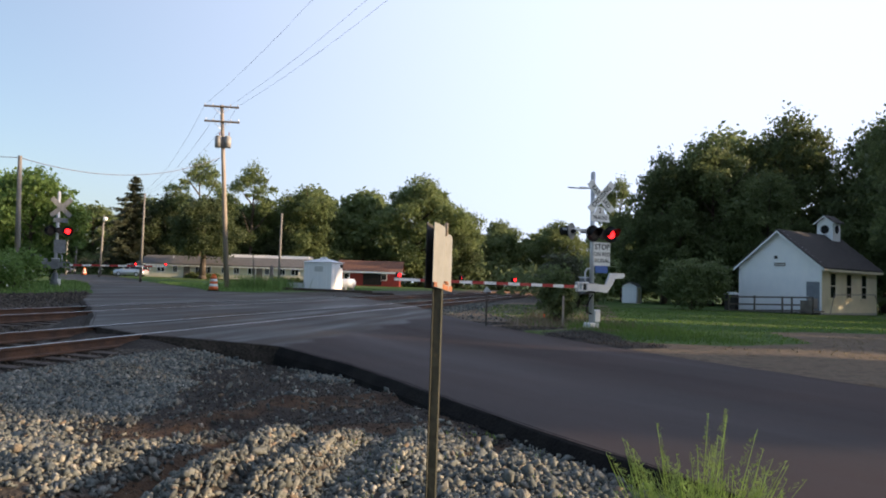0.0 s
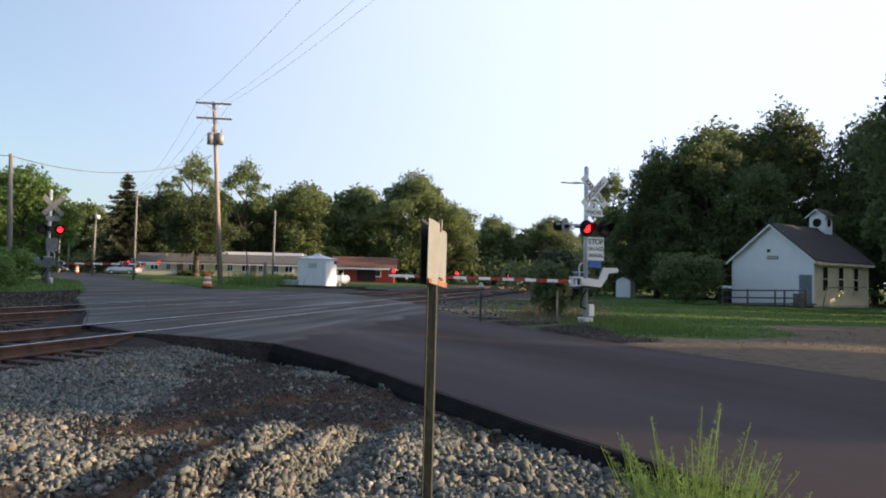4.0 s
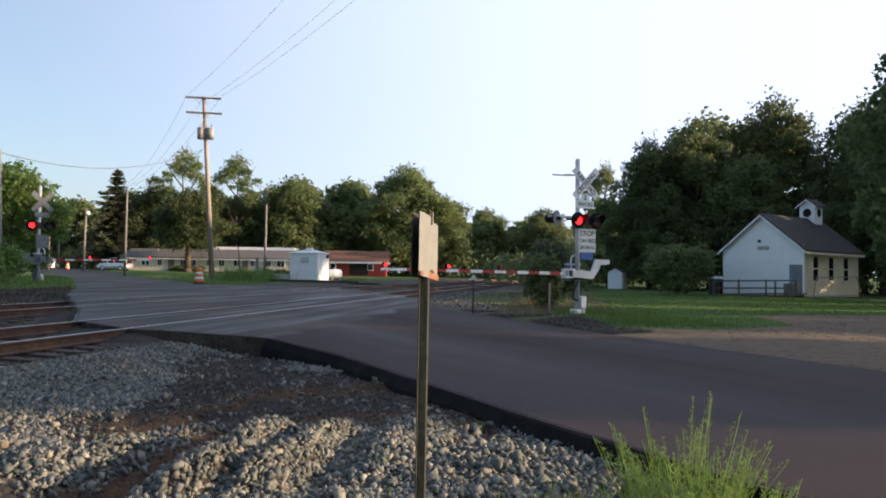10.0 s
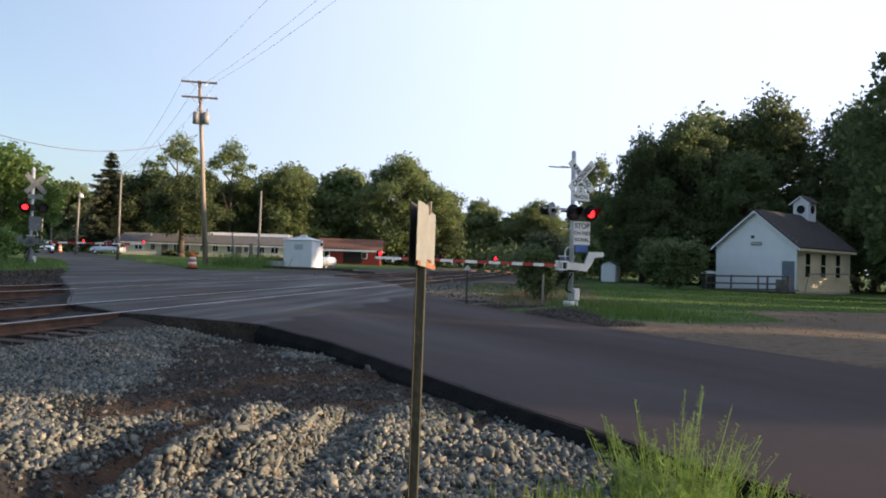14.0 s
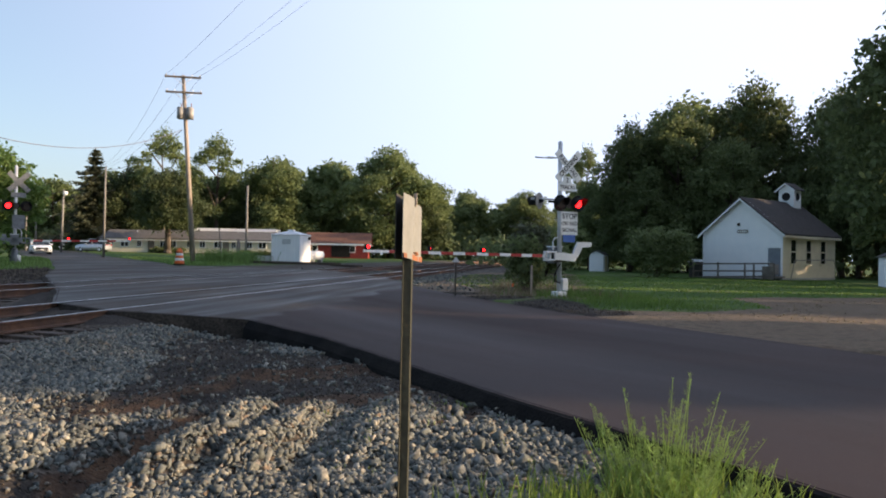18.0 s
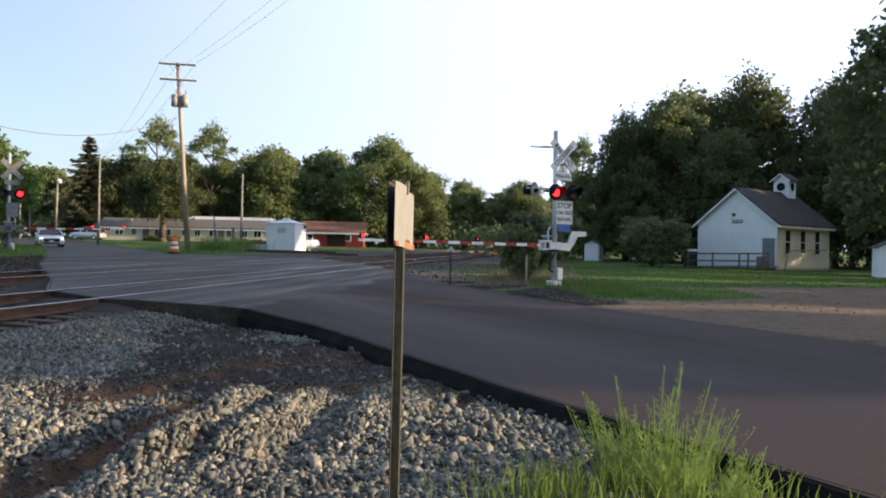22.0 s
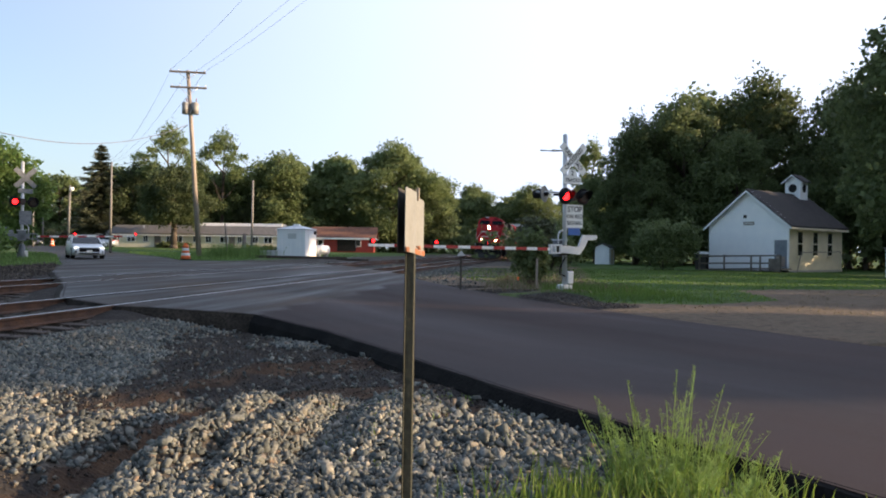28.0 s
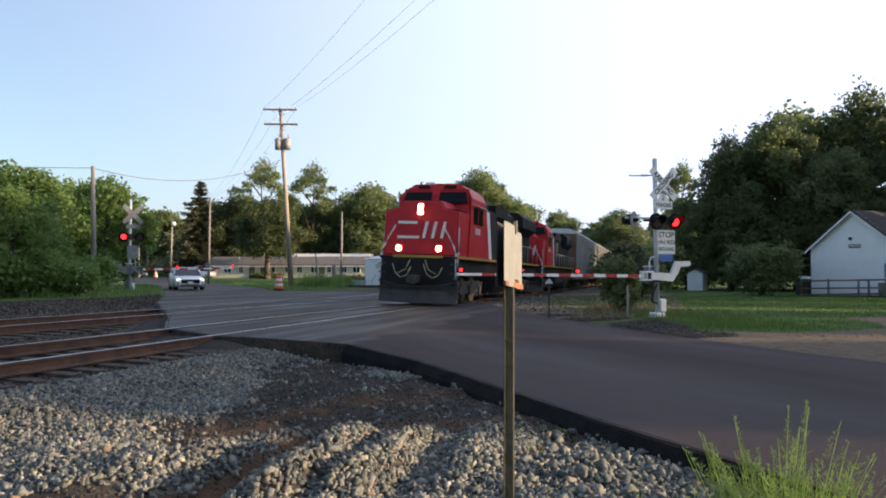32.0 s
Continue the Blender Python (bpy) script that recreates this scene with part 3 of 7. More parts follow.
    Lk(sharp.outputs[0], both.inputs[0])
    Lk(rg.outputs[0], both.inputs[2])
    Lk(smooth.outputs[0], both.inputs[3])
    Lk(both.outputs[0], bsdf.inputs["Roughness"])
    gl = N("ShaderNodeMapRange")
    gl.inputs["To Min"].default_value, gl.inputs["To Max"].default_value = 0.13, 0.27
    Lk(sharp.outputs[0], gl.inputs[0])
    Lk(gl.outputs[0], bsdf.inputs["Specular IOR Level"])
    bp = N("ShaderNodeBump")
    bp.inputs["Strength"].default_value, bp.inputs["Distance"].default_value = 0.25, 0.01
    Lk(grit, bp.inputs["Height"])
    Lk(bp.outputs[0], bsdf.inputs["Normal"])
    return m


M["asphalt"] = asphalt_material()


def build_road():
    la, ra = resample(LEFT, 5), resample(RIGHT, 5)
    across = 40
    verts, faces = [], []
    for i, ((x0, y0), (x1, y1)) in enumerate(zip(la, ra)):
        wob = 0.05 * noise.noise((i * 0.7, 3.1, 0)), 0.05 * noise.noise((i * 0.7, 9.1, 0))
        for k in range(across + 1):
            t = k / across
            x, y = x0 + (x1 - x0) * t, y0 + (y1 - y0) * t
            if k in (0, across):
                x += wob[k > 0]
            verts.append((x, y, road_z(x, y)))
    w = across + 1
    for j in range(len(la) - 1):
        for i in range(across):
            faces.append((j * w + i, j * w + i + 1, (j + 1) * w + i + 1, (j + 1) * w + i))
    road = raw("road", verts, faces, "asphalt", smooth=True)
    at = road.data.attributes.new("old", "FLOAT", "POINT")
    at.data.foreach_set("value", [old_paving(v[0], v[1]) for v in verts])
    tagged(road, "worn grey asphalt road over the railway crossing", "road", kind="structure")
    # broken dark edges of the slab, the near left one far darker than the top
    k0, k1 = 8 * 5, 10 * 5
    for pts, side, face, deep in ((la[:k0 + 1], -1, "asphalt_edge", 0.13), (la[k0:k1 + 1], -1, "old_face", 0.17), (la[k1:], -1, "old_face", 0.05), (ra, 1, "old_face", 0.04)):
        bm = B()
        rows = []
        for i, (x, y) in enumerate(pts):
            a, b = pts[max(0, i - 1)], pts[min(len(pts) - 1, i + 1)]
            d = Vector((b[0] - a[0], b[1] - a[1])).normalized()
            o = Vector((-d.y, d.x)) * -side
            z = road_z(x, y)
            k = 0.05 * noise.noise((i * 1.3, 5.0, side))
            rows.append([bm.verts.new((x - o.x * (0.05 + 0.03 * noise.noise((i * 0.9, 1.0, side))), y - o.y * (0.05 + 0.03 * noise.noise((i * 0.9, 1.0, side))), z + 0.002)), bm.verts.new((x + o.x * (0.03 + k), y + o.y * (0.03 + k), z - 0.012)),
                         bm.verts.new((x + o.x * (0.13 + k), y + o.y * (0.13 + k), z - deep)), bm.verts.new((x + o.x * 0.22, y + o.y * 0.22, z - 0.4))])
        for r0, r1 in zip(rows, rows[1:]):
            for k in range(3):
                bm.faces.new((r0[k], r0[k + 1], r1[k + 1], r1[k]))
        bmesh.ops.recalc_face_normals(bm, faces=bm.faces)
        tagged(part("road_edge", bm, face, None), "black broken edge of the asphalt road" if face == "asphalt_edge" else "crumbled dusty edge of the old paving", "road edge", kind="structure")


build_road()

# ---- tracks ----
TRACKS = ((7.95, 0.0, 9.43, 0.05), (12.15, 0.14, 13.6, 0.17))
RAIL = [(-0.075, -0.172), (0.075, -0.172), (0.075, -0.155), (0.014, -0.135), (0.012, -0.045), (0.036, -0.036), (0.036, -0.006), (0.030, 0.0), (-0.030, 0.0), (-0.036, -0.006), (-0.036, -0.036), (-0.012, -0.045), (-0.014, -0.135), (-0.075, -0.155)]


def build_tracks():
    tie_mesh = None
    for k, (na, za, nb, zb) in enumerate(TRACKS):
        track = thing("railway_track", "railway track with rusty rails on dark wooden ties", "railway track", kind="structure")
        for n, z in ((na, za), (nb, zb)):
            bm = B()
            rings = []
            for s in (-150, 60, 800):
                rings.append([bm.verts.new(at_sn(s, n - x, z + h)) for x, h in RAIL])
            for r0, r1 in zip(rings, rings[1:]):
                for i in range(len(RAIL)):
                    j = (i + 1) % len(RAIL)
                    f = bm.faces.new((r0[i], r0[j], r1[j], r1[i]))
                    f.material_index = 1 if i == 7 else 0
            bmesh.ops.recalc_face_normals(bm, faces=bm.faces)
            part("rail", bm, ["rail_side", "rail_top"], track, "rusty steel rail with a bright worn top")
        mid, zm, roll = (na + nb) / 2, (za + zb) / 2 - 0.185, math.degrees(math.atan2(zb - za, nb - na))
        if tie_mesh is None:
            bm = box(B(), (0, 0, -0.09), (0.225, 2.6, 0.18), bevel=0.012)
            tie_mesh = bpy.data.meshes.new("tie")
            bm.to_mesh(tie_mesh)
            bm.free()
            tie_mesh.materials.append(M["tie"])
        rng = random.Random(5 + k)
        s = -8.0
        while s < 62:
            if not (11.5 + 4.5 * k < s < 27 + 8 * k):
                p = at_sn(s + rng.uniform(-0.04, 0.04), mid + rng.uniform(-0.05, 0.05), zm + rng.uniform(-0.012, 0.004))
                ob = new("tie", tie_mesh)
                ob.parent = track
                ob.matrix_basis = pose(*p, roll, 0, TRACK_TURN + rng.uniform(-1, 1))
            s += 0.52
        bm = B()
        s = 62.0
        while s < 140:
            box(bm, (0, 0, -0.09), (0.225, 2.6, 0.18), pose(*at_sn(s, mid, zm), roll, 0, TRACK_TURN))
            s += 0.52
        tagged(part("far_ties", bm, "tie", track), kind="stuff")
        # flangeways beside the rails where the road crosses
        for n, z, d in ((na, za, 0.075), (nb, zb, -0.075)):
            s0, s1 = 10.9 + (n - 7.95) * 1.15, 30.0 + (n - 7.95) * 1.5
            bm = slab(B(), [(s0, -0.012), (s1, -0.012), (s1, 0.0), (s0, 0.0)], 0.06, Matrix.Translation(at_sn(0, n + d, z - 0.001)) @ pose(0, 0, 0, 0, 0, TRACK_TURN))
            part("flangeway", bm, "asphalt_edge", track, "dark flangeway groove filled with rubber")


build_tracks()


# ---- trees ----
def leaf_cloud(rng, lobes, count, size, flat=0.0, droop=0.0):
    """Bent leaf clumps on and inside a crown of lobes (centre, radii)."""
    area = np.array([r[0] * r[1] + r[1] * r[2] + r[0] * r[2] for _, r in lobes])
    which = rng.choice(len(lobes), count, p=area / area.sum())
    cen, rad = np.array([c for c, _ in lobes])[which], np.array([r for _, r in lobes])[which]
    d = rng.normal(size=(count, 3))
    d /= np.linalg.norm(d, axis=1, keepdims=True)
    d[:, 2] = np.where((d[:, 2] < -0.35) & (rng.random(count) < 0.6), -d[:, 2], d[:, 2])
    bumpy = 1 + 0.22 * np.sin(d[:, 0] * 7 + which) * np.sin(d[:, 1] * 6 + 2 * which) + 0.13 * np.sin(d[:, 2] * 11 + which * 3)
    deep = np.where(rng.random(count) < 0.7, 0.75 + 0.45 * rng.random(count) ** 1.5, 0.35 + 0.5 * rng.random(count))
    deep = np.where(rng.random(count) < 0.07, 1.05 + 0.3 * rng.random(count) ** 2, deep)
    p = cen + rad * d * (bumpy * deep)[:, None]
    p[:, 2] -= droop * rng.random(count)
    nrm = 0.45 * d + 0.9 * rng.normal(size=(count, 3))
    nrm[:, 2] += 0.35
    nrm /= np.linalg.norm(nrm, axis=1, keepdims=True)
    a = np.cross(nrm, rng.normal(size=(count, 3)))
    a /= np.linalg.norm(a, axis=1, keepdims=True) + 1e-9
    b = np.cross(nrm, a)
    sz = size * (0.55 + 0.9 * rng.random((count, 1)))
    a, b = a * sz, b * sz * 0.62
    fold = nrm * sz * 0.22
    v = np.stack([p - a, p - b * 0.9 + fold, p + a, p + b * 0.9 + fold * rng.uniform(-1, 1, (count, 1))], 1).reshape(-1, 3)
    return v


def cloud_part(name, verts, material, parent, label=""):
    k = len(verts) // 4
    me = bpy.data.meshes.new(name)
    me.vertices.add(len(verts))
    me.vertices.foreach_set("co", np.asarray(verts, dtype=np.float32).ravel())
    me.loops.add(k * 4)
    me.loops.foreach_set("vertex_index", np.arange(k * 4, dtype=np.int32))
    me.polygons.add(k)
    me.polygons.foreach_set("loop_start", np.arange(k, dtype=np.int32) * 4)
    me.polygons.foreach_set("loop_total", np.full(k, 4, dtype=np.int32))
    me.update(calc_edges=True)
    me.materials.append(M[material])
    ob = new(name, me)
    ob.parent = parent
    if label:
        ob["label"] = label
    return ob


def trunk_bm(rng, h, r, limbs, spread, lean=0.0):
    bm = B()
    pts = [Vector((lean * t * h + 0.12 * math.sin(t * 5) * t, 0.1 * math.sin(t * 4 + 1) * t, t * h)) for t in (0, 0.06, 0.3, 0.6, 1.0)]
    rr = [r * 1.35, r, r * 0.82, r * 0.55, r * 0.18]
    for i in range(4):
        rod(bm, pts[i], pts[i + 1], rr[i], rr[i + 1], 10)
    for i in range(limbs):
        t = 0.35 + 0.55 * (i + 0.5) / limbs
        a = i * 2.4 + rng.uniform(-0.4, 0.4)
        base = pts[0].lerp(pts[4], t)
        tip = base + Vector((math.cos(a) * spread, math.sin(a) * spread, h * 0.28)) * rng.uniform(0.7, 1.1)
        midp = base.lerp(tip, 0.5) + Vector((0, 0, -0.2))
        rod(bm, base, midp, r * 0.38, r * 0.22, 7)
        rod(bm, midp, tip, r * 0.22, r * 0.05, 6)
    return bm


def broad_tree(seed, label, leaf, h=12.0, width=9.0, low=0.22, count=5200, size=0.34, open_crown=False, bole=0.3):
    """A broadleaf tree of height h standing at its base."""
    rng, nr = random.Random(seed), np.random.default_rng(seed)
    tree = thing("tree", label, "tree")
    part("trunk", trunk_bm(rng, h * 0.8, bole, 8, width * 0.32, rng.uniform(-0.03, 0.03)), "bark", tree)
    lobes, n = [], 22 if open_crown else 72
    for i in range(n):
        t = i / (n - 1)
        zc = h * (low + 0.12 + (0.90 - low - 0.16) * t)
        wide = width / 2 * (0.72 * math.sin(math.pi * (0.22 + 0.68 * t)) ** 0.8 + 0.04)
        a = i * 2.399 + rng.uniform(-0.5, 0.5)
        k = rng.uniform(0.55, 1.15)
        rad = width * (0.078 if open_crown else 0.105) * rng.uniform(0.6, 1.5)
        lobes.append(((math.cos(a) * wide * k, math.sin(a) * wide * k, zc), (rad, rad, rad * rng.uniform(0.6, 0.85))))
    lobes.append(((0, 0, h * 0.88), (width * 0.16, width * 0.16, h * 0.11)))
    cloud_part("crown", leaf_cloud(nr, lobes, count, size), leaf, tree)
    return tree


def fir_tree(seed, label, h=13.0, width=6.0):
    rng, nr = random.Random(seed), np.random.default_rng(seed)
    tree = thing("conifer", label, "tree")
    bm = B()
    rod(bm, (0, 0, 0), (0, 0, h), 0.22, 0.02, 9)
    part("trunk", bm, "bark", tree)
    vs = []
    tiers = 36
    for i in range(tiers):
        t = i / (tiers - 1)
        z = h * (0.10 + 0.87 * t) + rng.uniform(-0.15, 0.15)
        r = width / 2 * (0.06 + 0.94 * (1 - t) ** 0.95) * (0.72 + 0.4 * (i % 3) / 2)
        for j in range(9):
            a = j * 0.7 + i * 1.7 + rng.uniform(-0.4, 0.4)
            L = r * rng.uniform(0.5, 1.15)
            k = int(14 + 30 * L)
            u = nr.random(k) ** 0.7
            p = np.stack([math.cos(a) * L * u, math.sin(a) * L * u, z - 0.25 * L * u + 0.15 * L * u * u], 1) + nr.normal(0, 0.05 + 0.05 * L, (k, 3))
            ax = np.stack([np.full(k, math.cos(a)), np.full(k, math.sin(a)), nr.normal(-0.35, 0.35, k)], 1) * nr.uniform(0.08, 0.18, (k, 1))
            sd = np.cross(ax, nr.normal(size=(k, 3)))
            sd = sd / (np.linalg.norm(sd, axis=1, keepdims=True) + 1e-6) * 0.07
            vs.append(np.stack([p - ax, p - sd, p + ax, p + sd], 1).reshape(-1, 3))
    cloud_part("crown", np.concatenate(vs), "needle", tree)
    return tree


def bush(seed, label, leaf, r=1.5, h=1.8, count=1800, size=0.14, name="bush"):
    rng, nr = random.Random(seed), np.random.default_rng(seed)
    ob = thing(name, label, "bush")
    bm = B()
    for i in range(6):
        a = i * 1.05
        rod(bm, (0.1 * math.cos(a), 0.1 * math.sin(a), 0), (r * 0.5 * math.cos(a), r * 0.5 * math.sin(a), h * 0.75), 0.035, 0.01, 6)
    part("stem", bm, "bark", ob)
    lobes = [((0, 0, h * 0.5), (r * 0.75, r * 0.75, h * 0.48))]
    for i in range(7):
        a = i * 0.9 + rng.uniform(-0.2, 0.2)
        k = rng.uniform(0.4, 0.65)
        lobes.append(((math.cos(a) * r * k, math.sin(a) * r * k, h * rng.uniform(0.3, 0.68)), (r * 0.4, r * 0.4, h * 0.3)))
    cloud_part("foliage", leaf_cloud(nr, lobes, count, size), leaf, ob)
    return ob


def put_copies(base, rows, group, out=1.0):
    """rows: x, y, turn, scale across, scale up. The first row moves the base itself. out: stretch of the plan and of the sizes."""
    for i, (x, y, rz, sc, sz) in enumerate(rows):
        x, y, sc, sz = x * out, y * out, sc * out, sz * out
        m = Matrix.LocRotScale((x, y, ground_z(x, y) - 0.05), Euler((0, 0, radians(rz))), (sc, sc, sz))
        if i == 0:
            base.matrix_basis = m
            tagged(base, group=group)
        else:
            base = copy_first(base, m)
    return base


def copy_first(base, m):
    keep = base.scale.copy()
    base.scale = (1, 1, 1)
    copy_thing(base, m)
    base.scale = keep
    return base


FAR = "trees beyond the railway"
put_copies(broad_tree(1, "full green broadleaf tree beyond the railway", "leaf", 14.6, 12, 0.0, 32000, 0.165), [
    (4.9, 99, 0, 1.10, 1.04), (-30, 112, 60, 0.95, 0.8), (-2, 112, 10, 1.0, 0.98), (26, 108, 200, 0.85, 0.75)], FAR, 1.42)
put_copies(broad_tree(2, "broadleaf tree with a rounded green crown", "leaf", 12.5, 11, 0.0, 27000, 0.165), [
    (-9.9, 98.5, 0, 1.08, 1.04), (20.4, 128.4, 150, 0.9, 0.98), (32.5, 146.5, 220, 0.8, 1.05), (-16.5, 99.5, 100, 0.9, 0.84), (9.5, 103, 130, 1.0, 0.95), (-48, 100, 200, 0.9, 0.75)], FAR, 1.42)
put_copies(broad_tree(10, "broadleaf tree in the wood beyond the railway", "leaf", 13.5, 12, 0.0, 6500, 0.36), [
    (12, 118, 140, 0.9, 0.8), (-70, 105, 90, 1.0, 0.9), (40, 130, 90, 0.9, 0.9), (-24, 120, 100, 1.1, 0.9), (36, 112, 280, 0.8, 0.85), (15, 140, 10, 1.1, 0.95), (-37, 118, 70, 1.0, 0.9), (-10, 108, 330, 1.0, 1.0),
    (-52, 118, 20, 1.0, 0.85), (-16, 118, 260, 1.0, 0.9), (18, 112, 190, 0.8, 0.7), (-3, 104, 70, 0.95, 1.0), (-42, 110, 300, 0.9, 0.75), (-60, 100, 33, 0.9, 0.75), (25, 118, 290, 0.85, 0.72), (33, 98, 60, 0.75, 0.75)], FAR, 1.42)
put_copies(broad_tree(3, "tall broadleaf tree with an open, uneven crown", "leaf", 14.6, 9, 0.42, 9000, 0.13, open_crown=True), [
    (-22.3, 91, 0, 0.95, 1.0), (-17, 95.5, 110, 0.95, 1.02), (28, 85.6, 40, 0.75, 0.98)], FAR, 1.42)
# shaded leaf and needle colours below replace shade these trees do not receive
put_copies(broad_tree(4, "broadleaf tree with low boughs near the long house", "leaf_shaded", 10.5, 9, 0.0, 22000, 0.145), [
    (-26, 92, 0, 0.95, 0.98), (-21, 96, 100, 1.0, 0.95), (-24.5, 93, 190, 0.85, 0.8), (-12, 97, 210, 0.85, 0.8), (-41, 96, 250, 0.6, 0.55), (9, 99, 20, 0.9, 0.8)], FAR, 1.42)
put_copies(broad_tree(9, "spreading shade tree with a forked trunk before the long house", "leaf_shaded", 13.0, 11.5, 0.20, 24000, 0.17, bole=0.5), [(-27.4, 114.5, 30, 1.0, 1.0)], FAR)
put_copies(fir_tree(5, "dark conifer with sparse drooping boughs"), [(-29.7, 89.6, 0, 1.6, 0.92)], FAR, 1.42)
put_copies(broad_tree(6, "tall dark broadleaf tree in deep shade", "leaf_dark", 17.0, 12, 0.0, 27000, 0.165), [
    (33.4, 72.7, 0, 1.0, 1.05), (42.6, 73.6, 80, 1.05, 1.23), (28.7, 73.5, 200, 0.76, 0.93), (46.5, 65, 140, 0.95, 1.08), (29, 70, 45, 0.62, 0.55), (37, 68, 145, 0.7, 0.8), (45, 60.5, 245, 0.75, 0.85)],
    "trees behind the schoolhouse")
put_copies(broad_tree(12, "tall dark broadleaf tree deep in the wood", "leaf_dark", 17.0, 12, 0.0, 7000, 0.33), [
    (38.5, 80, 20, 1.1, 1.2), (54, 70, 260, 1.1, 1.1), (36.5, 84, 310, 1.05, 1.05), (50, 58, 50, 0.85, 1.0), (62, 60, 170, 1.0, 1.1), (47, 82, 120, 1.2, 1.2), (26.5, 80, 15, 0.5, 0.62), (58, 78, 330, 1.2, 1.2), (30.4, 77, 75, 0.6, 0.9)],
    "trees behind the schoolhouse")
# most of these stand out of view, added and spaced to shape the shade
YARD = "trees along the yard"
put_copies(broad_tree(7, "tall tree at the edge of the yard", "leaf_dark", 16.5, 11, 0.04, 12000, 0.23), [
    (34.6, 41.2, 0, 1.0, 1.1), (46, 56, 40, 0.8, 0.75), (55, 29.4, 30, 0.78, 1.1), (64, 54, 230, 1.2, 1.0), (49.5, 49.5, 100, 0.66, 0.7), (60, 45.6, 230, 1.0, 1.0), (56, 38.4, 310, 0.75, 1.1)], YARD)
put_copies(broad_tree(11, "unseen tall dense tree added to shade the crossing", "leaf_dark", 18.0, 12, 0.04, 6500, 0.40), [
    (52, 4.0, 200, 0.85, 1.1), (53, 13.9, 280, 0.74, 1.1), (54, 20.2, 70, 0.6, 1.1)], YARD)
put_copies(broad_tree(13, "unseen very tall high-crowned tree added to shade the tracks", "leaf_dark", 26.0, 12, 0.52, 6000, 0.4), [
    (70, 3.1, 0, 1.0, 1.0), (71, 11, 60, 1.0, 1.05), (70, 19, 130, 1.0, 1.0), (72, 27, 200, 1.0, 1.05), (71, 35.5, 270, 1.0, 1.0), (73, 44, 330, 1.0, 1.0)], YARD)
put_copies(broad_tree(8, "bright green tree beside the road", "leaf_bright", 7.5, 6.5, 0.0, 16000, 0.115, bole=0.16), [
    (-20.5, 34.5, 0, 1.0, 0.84), (-23.5, 51, 120, 1.1, 1.05), (-25, 38, 200, 1.2, 0.95), (-29, 56, 60, 1.2, 1.1), (-17.6, 30.0, 260, 0.62, 0.62), (-31, 45, 20, 1.2, 1.1), (-36, 68, 160, 1.1, 1.0), (-26, 30, 160, 1.1, 1.0)],
    "trees beside the road")


# ---- white schoolhouse ----
def gable_house(bm, w, L, eave, apex):
    """A closed gabled body: front along x from 0 to w, depth along y."""
    slab(bm, [(0, 0), (w, 0), (w, eave), (w / 2, apex), (0, eave)], L, pose(0, L / 2, 0))
    return bm


def roof_panel(bm, x0, z0, x1, z1, y0, y1, t=0.12):
    slab(bm, [(x0, z0), (x1, z1), (x1, z1 + t), (x0, z0 + t)], y1 - y0, pose(0, (y0 + y1) / 2, 0))
    return bm


HOUSE_TURN = -58.4


